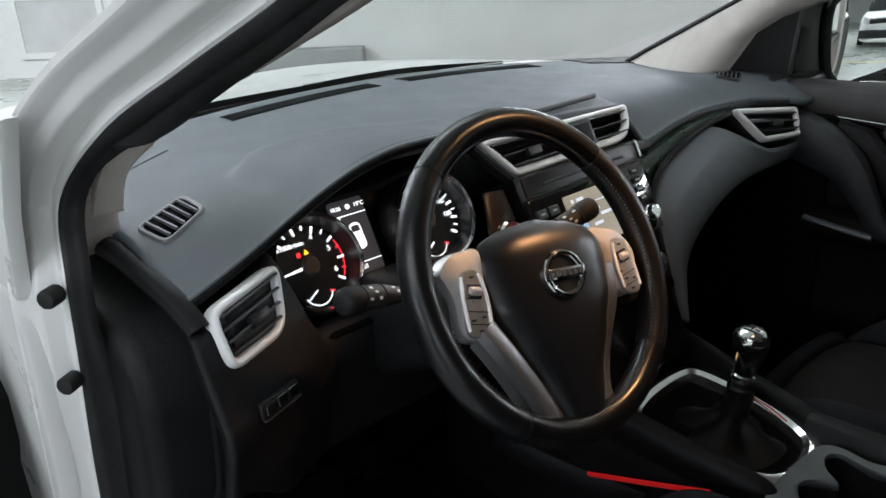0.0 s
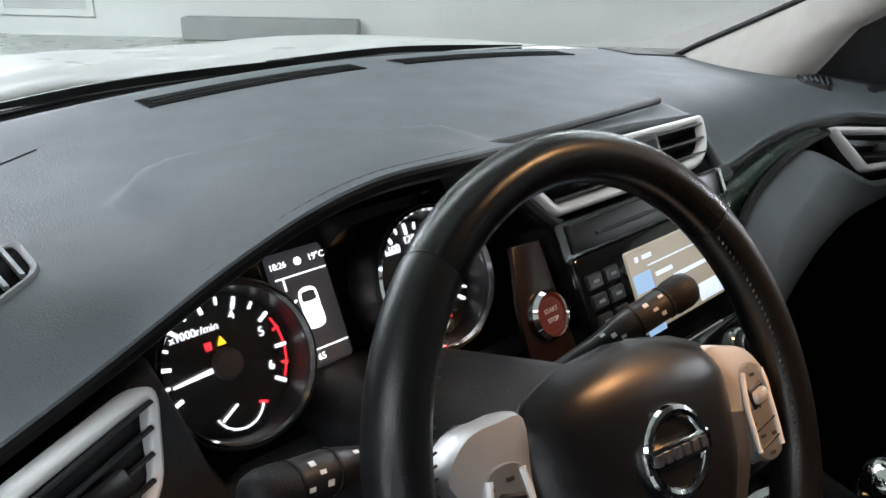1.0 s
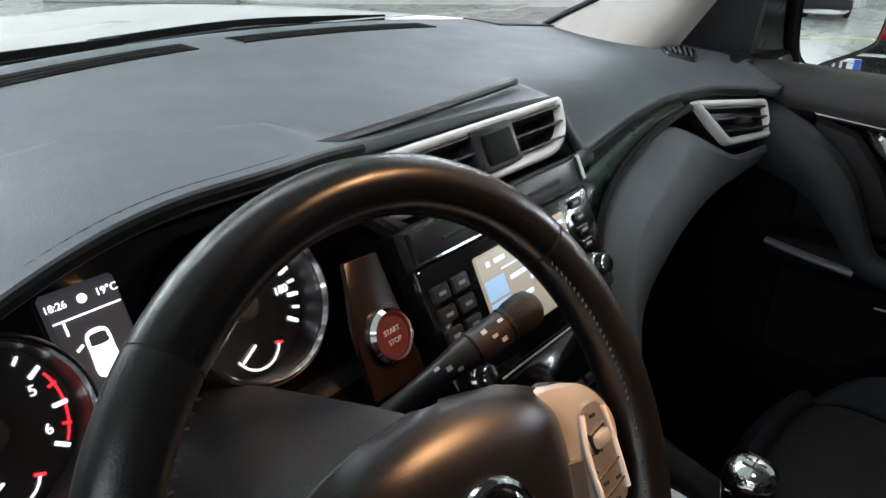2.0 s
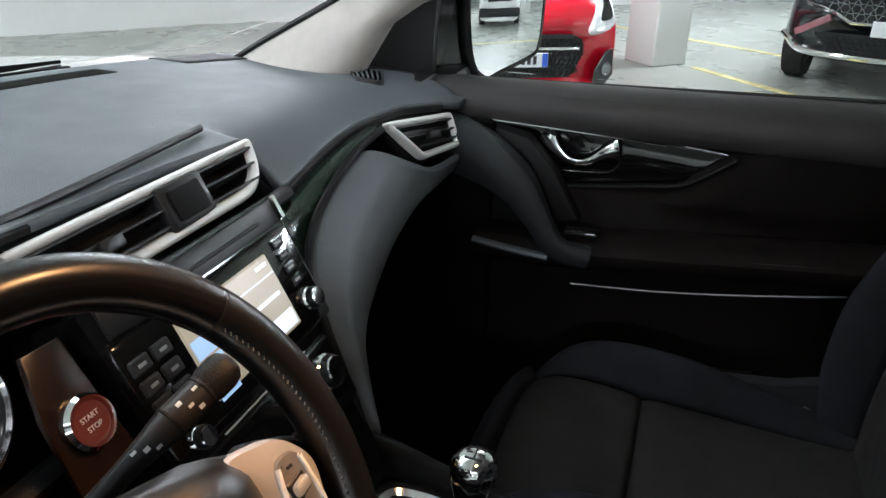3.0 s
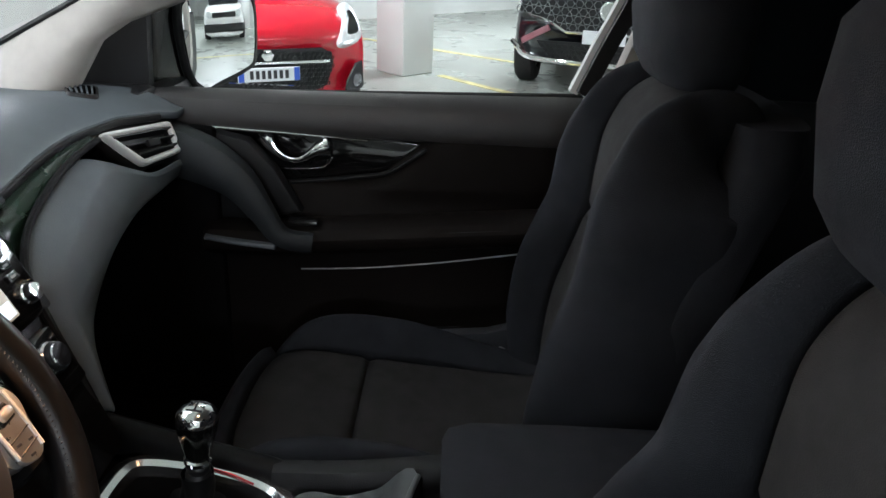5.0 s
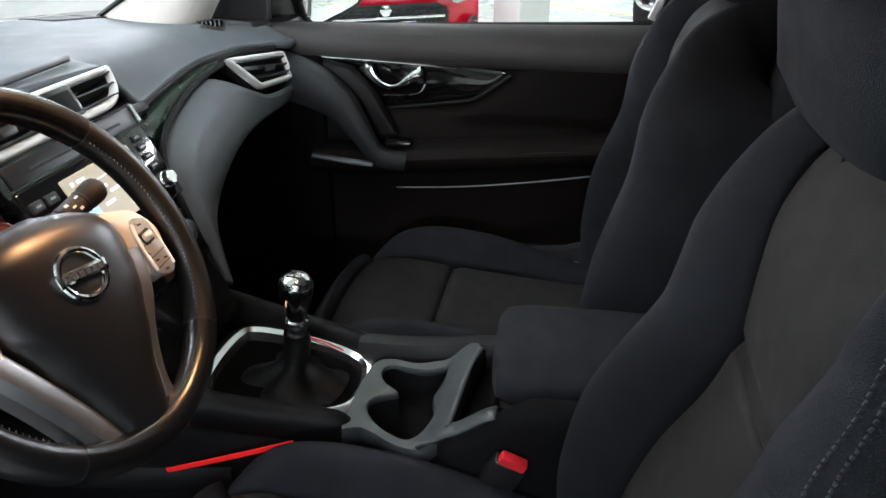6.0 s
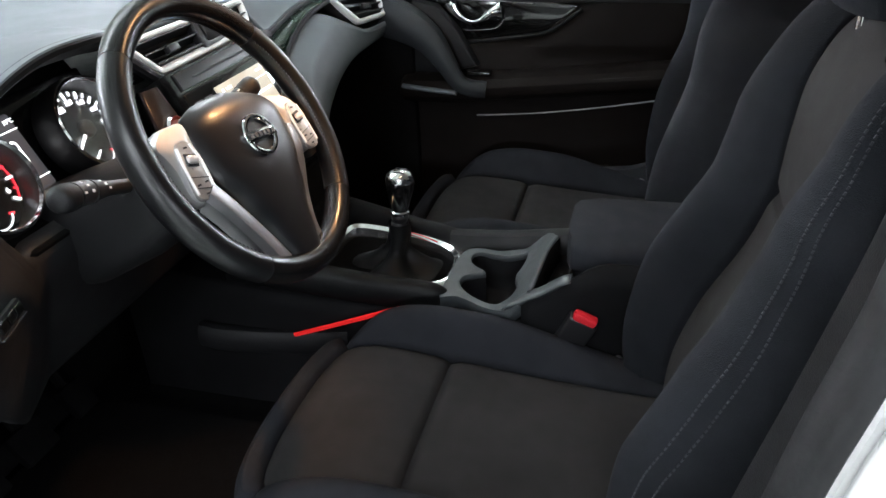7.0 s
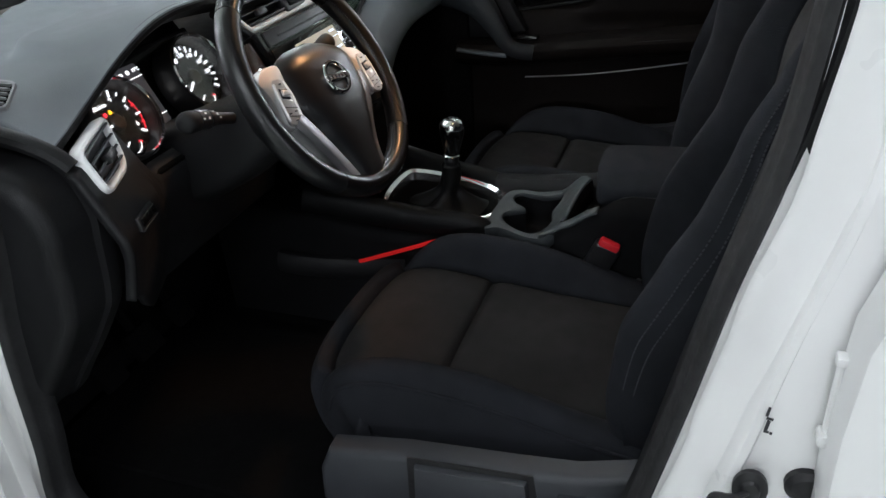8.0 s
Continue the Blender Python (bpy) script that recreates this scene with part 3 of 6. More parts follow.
# light foot of the front pillar trim beside the dash
foot_out = spline([(-0.679, 0.025, 1.151), (-0.679, 0.046, 1.119), (-0.679, 0.072, 1.088), (-0.679, 0.100, 1.061), (-0.679, 0.115, 1.048)], 14)
foot_in = spline([(-0.660, -0.080, 1.159), (-0.660, -0.034, 1.138), (-0.661, 0.002, 1.116), (-0.661, 0.022, 1.092), (-0.661, 0.034, 1.070)], 14)
thicken(part("pillar_foot", loft([foot_out, [a.lerp(b, 0.5) + Vector((-0.010, -0.004, 0)) for a, b in zip(foot_out, foot_in)], foot_in, [p + Vector((0.016, 0.048, -0.015)) for p in foot_in]], closed=False), PILLAR, shell, "light grey foot of the front pillar trim", facing=(-1, -1, 0)), 0.008)
# inner black pillar trim beside the seal
bt = spline([(-0.690, -0.875, 1.42), (-0.694, -0.872, 1.25), (-0.702, -0.852, 1.10), (-0.712, -0.822, 0.97), (-0.712, -0.790, 0.83), (-0.705, -0.755, 0.66), (-0.70, -0.715, 0.50)], 30)
part("pillar_trim", sweep(bt, [(-0.075, -0.06), (-0.075, 0.02), (-0.02, 0.03), (0.010, 0.024), (0.016, 0.0), (0.016, -0.06)], False, (-1, 0, 0)), DARK, shell, "black inner pillar cover")
# light grey front pillar trims: lip beside the door seal, swell, glass edge
LIPA = table([(0.0, -0.685, 0.115, 1.005), (0.15, -0.685, 0.048, 1.108), (0.3, -0.684, -0.005, 1.143), (0.42, -0.668, -0.090, 1.174), (0.55, -0.630, -0.195, 1.216), (0.75, -0.610, -0.290, 1.257), (1.0, -0.600, -0.400, 1.302)])
SWELL = table([(0.0, -0.612, 0.175, 1.005), (0.15, -0.630, 0.110, 1.090), (0.3, -0.642, 0.040, 1.150), (0.42, -0.636, -0.030, 1.196), (0.55, -0.622, -0.110, 1.240), (0.75, -0.612, -0.215, 1.290), (1.0, -0.598, -0.330, 1.338)])
GLASSE = table([(0.0, -0.725, 0.420, 1.000), (0.15, -0.715, 0.335, 1.048), (0.3, -0.702, 0.245, 1.094), (0.42, -0.690, 0.165, 1.135), (0.55, -0.677, 0.075, 1.180), (0.75, -0.655, -0.055, 1.246), (1.0, -0.630, -0.230, 1.328)])
for s in (-1, 1):
    def pillar(u, v, s=s):
        a, b, c = (Vector(q(v)) for q in (LIPA, SWELL, GLASSE))
        p = a * (1 - u) ** 2 + b * 2 * u * (1 - u) + c * u * u
        p = p + (b - (a + b * 2 + c) / 4) * 4 * u * (1 - u) * 0.6
        return Vector((p.x * -s, p.y, p.z))
    thicken(part("pillar_cover", sheet(pillar, 14, 20), PILLAR, shell, "light grey front pillar trim", facing=(-s, 0, 0)), 0.012, -1)
    edge = [pillar(1.0, k / 15) + Vector((0.0, 0.004, 0.000)) for k in range(16)]
    part("windshield_edge", sweep(edge, ring(0.006, n=8)), RUBBER, shell)
for s in (1,):
    part("corner_filler", rbox(0.10, 0.40, 0.05, 0.012, 2, Matrix.Translation((s * 0.735, 0.20, 0.988))), TRIM, shell, "black corner filler under the pillar trim")
# windshield
def shield(u, v):
    x = (u * 2 - 1)
    y0, z0 = 0.66 - 0.17 * abs(x) ** 2.2, 1.035
    y1, z1 = -0.20 - 0.05 * abs(x) ** 2, 1.415
    w = 0.745 - 0.115 * v
    return Vector((x * w, y0 + (y1 - y0) * v - 0.13 * abs(x) ** 4 * math.sin(math.pi * v), z0 + (z1 - z0) * v + 0.03 * math.sin(math.pi * v) * (1 - x * x)))


glass = thicken(part("windshield", sheet(shield, 16, 10), GLASS, shell, "clear windshield"), 0.004, -1, False)
glass.visible_shadow = False
# roof and headliner
def roof(u, v, lift=0.0):
    x = u * 2 - 1
    y = -0.30 - 2.1 * v
    return Vector((x * 0.62, y, 1.47 + 0.05 * math.sin(math.pi * min(1, v * 1.2 + 0.15)) - 0.05 * x * x + lift))


thicken(part("headliner", sheet(roof, 12, 14), LINER, shell, "light cloth roof lining", facing=(0, 0, 1)), 0.02, 1)
thicken(part("roof", sheet(lambda u, v: roof(u, v, 0.035) + Vector(((u * 2 - 1) * 0.06, 0.03, 0)), 12, 14), PAINT, shell, facing=(0, 0, 1)), 0.012, 1)
dome = thing("dome_lamp", (0.0, -0.40, 1.45), "warm lit reading lamp in the roof lining", "lamp")
part("housing", rbox(0.22, 0.13, 0.02, 0.008, 2, Matrix.Translation((0, -0.42, 1.462))), PILLAR, dome)
part("lens", rbox(0.13, 0.07, 0.012, 0.004, 2, Matrix.Translation((0, -0.42, 1.452))), DOME, dome, "glowing warm lens")
area_lamp("dome_glow", (0.02, -0.42, 1.440), (0.05, 0.05), DOME_W, (1.0, 0.50, 0.22), look((0, 0, 0), DOME_AIM), DOME_SPREAD)

# hood and cowl
def bonnet(u, v):
    x = (u * 2 - 1) * 0.74
    y = 0.77 - 0.24 * (abs(x) / 0.74) ** 2.5 + v * 0.9
    return Vector((x, y, 1.032 - 0.043 * (x / 0.74) ** 2 - 0.10 * v ** 1.6 + 0.013 * sm(-x, 0.0, 0.2) + 0.017 * sm(abs(x), 0.20, 0.36) * (1 - 0.3 * v) - 0.02 * (1 - sm(v, 0, 0.08))))


thicken(part("bonnet", sheet(bonnet, 36, 24), PAINT, shell, "white bonnet with soft creases", facing=(0, 0, 1)), 0.015)
def cowl(u, v):
    x = (u * 2 - 1) * 0.72
    y = 0.555 - 0.185 * (abs(x) / 0.72) ** 2.5 + v * (0.21 - 0.05 * (abs(x) / 0.72) ** 2)
    return Vector((x, y, 1.034 - 0.03 * (x / 0.72) ** 2 - 0.010 * v))


thicken(part("cowl_grille", sheet(cowl, 30, 3), VOID, shell, "black plastic cowl under the wipers", facing=(0, 0, 1)), 0.02)
for x0, x1, y0 in ((-0.62, 0.02, 0.68), (-0.02, 0.56, 0.70)):
    w = thing("wiper", (x0, y0, 1.02), "black windshield wiper resting on the cowl", "wiper", "windshield wipers")
    path = spline([(x, y, 1.035 - 0.03 * (x / 0.72) ** 2) for x, y in ((x0, y0 - 0.14 * abs(x0) ** 2), ((x0 + x1) / 2, y0 + 0.03 - 0.1 * ((x0 + x1) / 2) ** 2), (x1, y0 + 0.01 - 0.14 * abs(x1) ** 2))], 16)
    part("arm", sweep(path, [(-0.008, -0.005), (-0.008, 0.005), (0.008, 0.007), (0.008, -0.005)]), TRIM, w)
    part("blade", sweep([p + Vector((0, -0.022, -0.008)) for p in path], [(-0.004, -0.008), (-0.006, 0.004), (0.006, 0.004), (0.004, -0.008)]), RUBBER, w)
# front wing behind the driver's door opening, outside
wing = [(0.34, 0.30), (0.33, 0.80), (0.32, 1.0), (0.42, 1.02), (1.3, 0.93), (1.6, 0.7), (1.6, 0.3)]
part("front_wing", prism([(-y, z) for y, z in wing], 0.06, basis((-0.80, 0, 0), (0, -1, 0), (0, 0, 1)) @ Matrix.Translation((0, 0, 0.0)), 0.03), PAINT, shell)
jp = [(0.035, 1.02), (0.30, 1.0), (0.42, 0.815), (0.263, 0.846), (0.223, 0.823), (0.235, 0.76), (0.28, 0.70), (0.30, 0.59), (0.28, 0.40), (0.10, 0.40), (0.075, 0.75), (0.03, 0.93)]
part("front_jamb", prism([(-y, z) for y, z in jp], 0.02, basis((-0.757, 0, 0), (0, -1, 0), (0, 0, 1)), 0.006), PAINT, shell, "white painted door jamb")
part("pillar_panel", prism([(-y, z) for y, z in ((-0.01, 1.10), (-0.085, 1.196), (0.03, 1.186), (0.16, 1.12), (0.30, 1.03), (0.30, 0.985), (0.03, 1.01))], 0.015, basis((-0.760, 0, 0), (0, -1, 0), (0, 0, 1)), 0.006), PAINT, shell, "white outer pillar panel")
part("door_gap", rbox(0.08, 0.10, 0.68, 0.01, 2, Matrix.Translation((-0.80, 0.32, 0.46))), RUBBER, shell, "black rubber boot in the door gap")
FRONTB = table([(0.36, -0.70, -0.776), (0.55, -0.75, -0.776), (0.69, -0.785, -0.776), (0.83, -0.815, -0.776), (0.95, -0.838, -0.772), (1.06, -0.868, -0.760), (1.18, -0.885, -0.740), (1.29, -0.895, -0.712), (1.44, -0.90, -0.672)])
CREASE = table([(0.36, -0.86), (0.79, -0.848), (0.88, -0.832), (0.93, -0.826), (0.97, -0.830), (1.06, -0.865), (1.2, -0.90), (1.44, -0.92)])


def centre_jamb(u, v):
    z = 0.36 + 1.08 * v
    yf, x = FRONTB(z)
    y = yf + 0.03 + (-1.02 - yf - 0.03) * u
    return Vector((x - 0.007 * sm(-y, -CREASE(z)[0] - 0.010, -CREASE(z)[0] + 0.010) + 0.010 * sm(y, yf + 0.005, yf + 0.03), y, z))


thicken(part("centre_jamb", sheet(centre_jamb, 40, 40), PAINT, shell, "white painted centre pillar", facing=(-1, 0, 0), angle=60), 0.012, -1)
part("rear_door", prism([(-y, z) for y, z in ((-0.905, 0.36), (-0.882, 0.78), (-0.880, 0.90), (-0.884, 0.975), (-0.898, 1.03), (-0.92, 1.07), (-1.9, 1.09), (-1.85, 0.36))], 0.05, basis((-0.785, 0, 0), (0, -1, 0), (0, 0, 1)), 0.010), PAINT, shell, "white rear door, closed")
hinge = part("rear_door_hinge", rbox(0.016, 0.012, 0.012, 0.003, 2, Matrix.Translation((-0.795, -0.880, 0.868))), PAINT, shell)
part("hinge_pin", cyl(0.0032, 0.070, Matrix.Translation((-0.795, -0.880, 0.905)), 10), PAINT, hinge)
part("hinge_end", rbox(0.012, 0.010, 0.008, 0.002, 2, Matrix.Translation((-0.795, -0.880, 0.942))), PAINT, hinge)
part("grommet", lathe([(0.017, 0), (0.017, 0.006), (0.012, 0.010), (0.001, 0.010)], Matrix.Translation((-0.783, -0.878, 0.805)) @ Matrix.Rotation(radians(-90), 4, "Y"), 20), RUBBER, shell, "black rubber grommet")
st = part("striker", lathe([(0.020, 0), (0.020, 0.004), (0.015, 0.006), (0.012, 0.006), (0.010, 0.009), (0.001, 0.009)], Matrix.Translation((-0.790, -0.836, 0.797)) @ Matrix.Rotation(radians(-90), 4, "Y") @ Matrix.Diagonal((1, 0.7, 1, 1)), 20), TRIM, shell, "dark metal door striker")
part("striker_loop", sweep(spline([(-0.797, -0.834, 0.797), (-0.806, -0.822, 0.797), (-0.808, -0.810, 0.798), (-0.808, -0.806, 0.792), (-0.808, -0.806, 0.768), (-0.806, -0.812, 0.763), (-0.797, -0.834, 0.763)], 22), ring(0.0032, n=8)), TRIM, st)
for y, z, w, h in ((-0.8395, 0.878, 0.002, 0.009), (-0.8415, 0.871, 0.005, 0.002), (-0.8405, 0.864, 0.0025, 0.010), (-0.8405, 0.8575, 0.004, 0.0018), (-0.8440, 0.8565, 0.002, 0.002)):
    part("paint_chip", rbox(0.001, w, h, 0, 1, Matrix.Translation((-0.7885, y, z)) @ Matrix.Rotation(radians(8), 4, "X")), INK, shell, smooth=False)
for y, z in ((-0.010, 1.020), (0.003, 0.924)):
    part("bump_stop", cyl(0.0095, 0.020, Matrix.Translation((-0.752, y + 0.004, z)) @ Matrix.Rotation(radians(35), 4, "Z") @ Matrix.Rotation(radians(-90), 4, "Y"), 10, 0.003), RUBBER, shell, "black rubber bump stop")
# sill and floor of the cabin
part("sill", rbox(0.13, 1.0, 0.10, 0.02, 3, Matrix.Translation((-0.79, -0.30, 0.345))), PAINT, shell)
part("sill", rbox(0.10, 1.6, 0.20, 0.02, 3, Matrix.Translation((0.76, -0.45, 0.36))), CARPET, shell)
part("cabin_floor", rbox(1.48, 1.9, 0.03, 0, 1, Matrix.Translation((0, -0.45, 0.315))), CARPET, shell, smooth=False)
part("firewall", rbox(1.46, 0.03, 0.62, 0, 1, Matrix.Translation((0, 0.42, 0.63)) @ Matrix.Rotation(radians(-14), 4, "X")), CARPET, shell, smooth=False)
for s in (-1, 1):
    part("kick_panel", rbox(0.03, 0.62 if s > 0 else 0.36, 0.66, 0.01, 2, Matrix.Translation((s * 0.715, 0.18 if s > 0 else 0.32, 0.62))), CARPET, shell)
    part("rear_window", prism([(0.98, 0.98), (1.04, 1.43), (1.95, 1.43), (2.2, 0.98)], 0.006, basis((s * 0.745, 0, 0), (0, -1, 0), (0, 0, 1))), DARKGLASS, shell, "dark tinted rear side window")
    part("cant_rail", sweep(spline([(s * 0.66, -0.28, 1.41), (s * 0.68, -0.6, 1.455), (s * 0.69, -1.0, 1.465), (s * 0.69, -1.6, 1.455), (s * 0.68, -2.2, 1.42)], 20), ring(0.06, 0.03, 12)), LINER, shell, "light roof rail trim")
    part("rear_side", rbox(0.04, 1.2, 0.72, 0.01, 2, Matrix.Translation((s * 0.75, -1.55, 0.68))), DARK, shell)
part("rear_glass", rbox(1.3, 0.01, 0.44, 0, 1, Matrix.Translation((0, -2.22, 1.24)) @ Matrix.Rotation(radians(-20), 4, "X")), DARKGLASS, shell, "dark tinted rear window")
part("rear_wall", rbox(1.46, 0.04, 0.72, 0.01, 2, Matrix.Translation((0, -2.15, 0.68))), DARK, shell)
# rear bench
bench = thing("rear_bench", (0, -1.55, 0.33), "dark fabric rear bench seat", "seat")
part("cushion", rbox(1.34, 0.50, 0.26, 0.06, 4, Matrix.Translation((0, -1.60, 0.46))), FAB, bench)
part("backrest", rbox(1.34, 0.16, 0.62, 0.06, 4, Matrix.Translation((0, -1.93, 0.80)) @ Matrix.Rotation(radians(15), 4, "X")), FAB, bench)
# passenger-side centre pillar
bp = part("centre_pillar", prism([(-y, z) for y, z in ((-0.955, 0.36), (-0.88, 0.95), (-0.878, 1.01), (-0.955, 1.24), (-1.01, 1.44), (-1.10, 1.44), (-1.02, 1.05), (-1.03, 0.36))], -0.05, basis((0.765, 0, 0), (0, -1, 0), (0, 0, 1))), PILLAR, shell, "light beige centre pillar trim")
bp2 = spline([(0.768, -0.835, 1.03), (0.768, -0.872, 1.12), (0.765, -0.915, 1.22), (0.75, -0.975, 1.40)], 16)
part("window_channel", sweep(bp2, [(-0.014, -0.014), (-0.014, 0.014), (0.014, 0.014), (0.014, -0.014)], False, (1, 0, 0)), RUBBER, shell)
part("window_post", sweep([p + Vector((0.02, 0.018, 0)) for p in bp2], [(-0.008, -0.012), (-0.008, 0.012), (0.008, 0.012), (0.008, -0.012)], False, (1, 0, 0)), PAINT, shell)

# driver's door, swung open
dd = thing("driver_door", (-0.79, 0.13, 0.35), "white driver door swung wide open, black inner trim", "door")
dm = Matrix.Translation((-0.80, 0.15, 0)) @ Matrix.Rotation(radians(194), 4, "Z")
part("outer_panel", prism([(0.0, 0.34), (0.02, 0.98), (1.02, 1.03), (1.04, 0.34)], 0.05, dm @ basis((0, -0.07, 0), (1, 0, 0), (0, 0, 1)), 0.015), PAINT, dd)
part("inner_trim", prism([(0.01, 0.40), (0.03, 0.98), (1.0, 1.02), (1.02, 0.40)], 0.07, dm @ basis((0, 0.0, 0), (1, 0, 0), (0, 0, 1)), 0.02), DARK, dd, "black plastic inner trim")
part("armrest", rbox(0.55, 0.07, 0.08, 0.025, 3, dm @ Matrix.Translation((0.5, 0.03, 0.76))), DARK, dd)


# ---- passenger door ----
pd = thing("passenger_door", (0.78, -0.4, 0.36), "closed passenger door with dark trim and gloss black insert", "door")


def door_strip(name, rows, material, y0, y1, label="", n=24, bulge=None, sag=0.0, climb=0.0):
    """rows: (x, z) from top to bottom at the front; z climbs towards the rear."""
    def f(u, v):
        k = v * (len(rows) - 1)
        i = min(int(k), len(rows) - 2)
        t = k - i
        x = rows[i][0] + (rows[i + 1][0] - rows[i][0]) * t
        z = rows[i][1] + (rows[i + 1][1] - rows[i][1]) * t
        y = y0 + (y1 - y0) * u
        lift = 0.024 * max(0, -y) ** 1.3 * sm(z, 0.8, 0.95) - sag * max(0, -y) * v + climb * max(0, -y - 0.25)
        dx = bulge(y, z) if bulge else 0
        return Vector((x + dx, y, z + lift))
    return soften(thicken(part(name, sheet(f, n, len(rows) - 1), material, pd, label, facing=(-1, 0, 0)), 0.02, -1), 1)


door_strip("upper_pad", [(0.82, 1.000), (0.80, 1.008), (0.775, 1.006), (0.752, 0.995), (0.742, 0.975), (0.741, 0.952), (0.748, 0.938), (0.765, 0.934)], DOORTOP, 0.03, -0.86, "soft dark grey door top", sag=0.045)
leaf = [(p.x, p.y) for p in spline([(0.0, 0.946, 0), (0.18, 0.941, 0), (0.38, 0.932, 0), (0.48, 0.922, 0), (0.528, 0.914, 0), (0.500, 0.888, 0), (0.455, 0.858, 0), (0.36, 0.843, 0), (0.20, 0.826, 0), (0.0, 0.818, 0)], 60, True)]
part("insert", prism(leaf, 0.008, basis((0.776, 0, 0), (0, -1, 0), (0, 0, 1)), 0.003), GLOSS, pd, "gloss black insert")
door_strip("middle_panel", [(0.795, 0.95), (0.795, 0.90), (0.790, 0.86), (0.772, 0.835), (0.760, 0.825), (0.752, 0.80), (0.745, 0.775), (0.738, 0.755), (0.742, 0.74)], DOORPLASTIC, 0.0, -0.87, "dark brown-black door panel", bulge=lambda y, z: -0.044 * sm(-y, 0.425 + 1.1 * (z - 0.85), 0.475 + 1.1 * (z - 0.85)) * sm(z, 0.80, 0.86))
part("insert_lip", sweep(spline([(0.766, -0.19, 0.822), (0.764, -0.30, 0.833), (0.760, -0.39, 0.846), (0.757, -0.455, 0.857), (0.753, -0.500, 0.886), (0.752, -0.535, 0.912)], 28), ring(0.0055, 0.0045, 10)), DARK, pd, "rounded lip under the insert")
door_strip("armrest", [(0.745, 0.762), (0.70, 0.765), (0.668, 0.756), (0.655, 0.738), (0.658, 0.715), (0.68, 0.698), (0.715, 0.69)], DOORPLASTIC, -0.10, -0.84, "padded armrest", climb=0.085)
part("armrest_seam", sweep(spline([(0.664, -0.28, 0.746), (0.663, -0.42, 0.758), (0.662, -0.56, 0.770), (0.662, -0.70, 0.782)], 20), ring(0.0012, n=6)), SEATGREY, pd, "stitched seam along the armrest")
door_strip("lower_panel", [(0.712, 0.722), (0.715, 0.700), (0.722, 0.672), (0.725, 0.60), (0.716, 0.50), (0.71, 0.40)], DOORPLASTIC, 0.04, -0.86, climb=0.075)
strip = [(0.716, -0.285, 0.656), (0.714, -0.37, 0.662), (0.714, -0.46, 0.670), (0.714, -0.58, 0.686), (0.714, -0.69, 0.704), (0.714, -0.74, 0.713)]
part("light_strip", sweep(spline(strip, 16), ring(0.0022, n=8)), TRIMSILVER, pd, "thin satin silver strip")
part("pocket_edge", sweep(spline([(0.665, -0.11, 0.742), (0.655, -0.18, 0.737), (0.652, -0.25, 0.732)], 10), ring(0.010, 0.006, 8)), DASH, pd)
DOORGREY = mat("dark_grey_door_plastic", (0.017, 0.0195, 0.022), 0.55, vary=0.12, scale=8, bump=0.3, bscale=800, kind="leather", spec=0.3)
pull = spline([(0.730, 0.03, 0.915), (0.705, -0.045, 0.908), (0.678, -0.120, 0.892), (0.664, -0.182, 0.858), (0.656, -0.224, 0.805), (0.655, -0.262, 0.752), (0.662, -0.320, 0.738)], 28)
part("pull_handle", sweep(pull, ring(0.026, 0.020, 12, 2.6), False, (-1, 0, 0), lambda u: 2.0 - 1.2 * sm(u, 0.15, 0.85)), DOORGREY, pd, "dark grey door pull")
part("pull_backing", prism([(-y, z) for y, z in ((0.03, 0.945), (-0.10, 0.945), (-0.19, 0.925), (-0.24, 0.87), (-0.29, 0.78), (-0.20, 0.76), (-0.02, 0.76))], 0.03, basis((0.745, 0, 0), (0, -1, 0), (0, 0, 1)), 0.01), DARK, pd)
cup = [(0.0, 0.022), (0.03, 0.036), (0.11, 0.034), (0.14, 0.018), (0.142, -0.014), (0.12, -0.036), (0.03, -0.04), (0.004, -0.02)]
base = basis((0.772, -0.205, 0.900), (0, -1, 0), (0, 0, 1))
hcup = part("handle_cup", prism(cup, 0.012, base, 0.004), GLOSS, pd, "gloss black handle cup")
part("cup_rim", sweep(spline([base @ Vector((x, z, 0.013)) for x, z in cup[4:]], 24), ring(0.0018, n=6), False, (1, 0, 0)), CHROME, hcup)
part("door_handle", sweep(spline([base @ Vector((x, z, d)) for x, z, d in ((0.010, 0.026, 0.020), (0.026, 0.004, 0.026), (0.055, -0.016, 0.030), (0.085, -0.015, 0.030), (0.115, 0.004, 0.027), (0.135, 0.010, 0.020))], 20), ring(0.011, 0.006, 10), False, (-1, 0, 0), lambda u: 2.0 - 1.55 * math.sin(math.pi * u) ** 0.8), CHROME, pd, "chrome door lever")
part("chrome_line", sweep(spline([(0.745, -0.03, 0.944), (0.744, -0.10, 0.942), (0.744, -0.20, 0.938), (0.745, -0.32, 0.932), (0.747, -0.42, 0.925)], 20), ring(0.003, n=6), False, (0, 0, 1), lambda u: 1.0 - 0.6 * u), CHROME, pd)
part("window_switch", rbox(0.03, 0.06, 0.012, 0.004, 2, Matrix.Translation((0.69, -0.30, 0.772))), GLOSS, pd)
part("window_seal", sweep([Vector((0.800, y, 0.996 + 0.024 * max(0, -y) ** 1.3)) for y in (0.02, -0.2, -0.4, -0.6, -0.84)], ring(0.008, 0.010, 8)), RUBBER, pd)
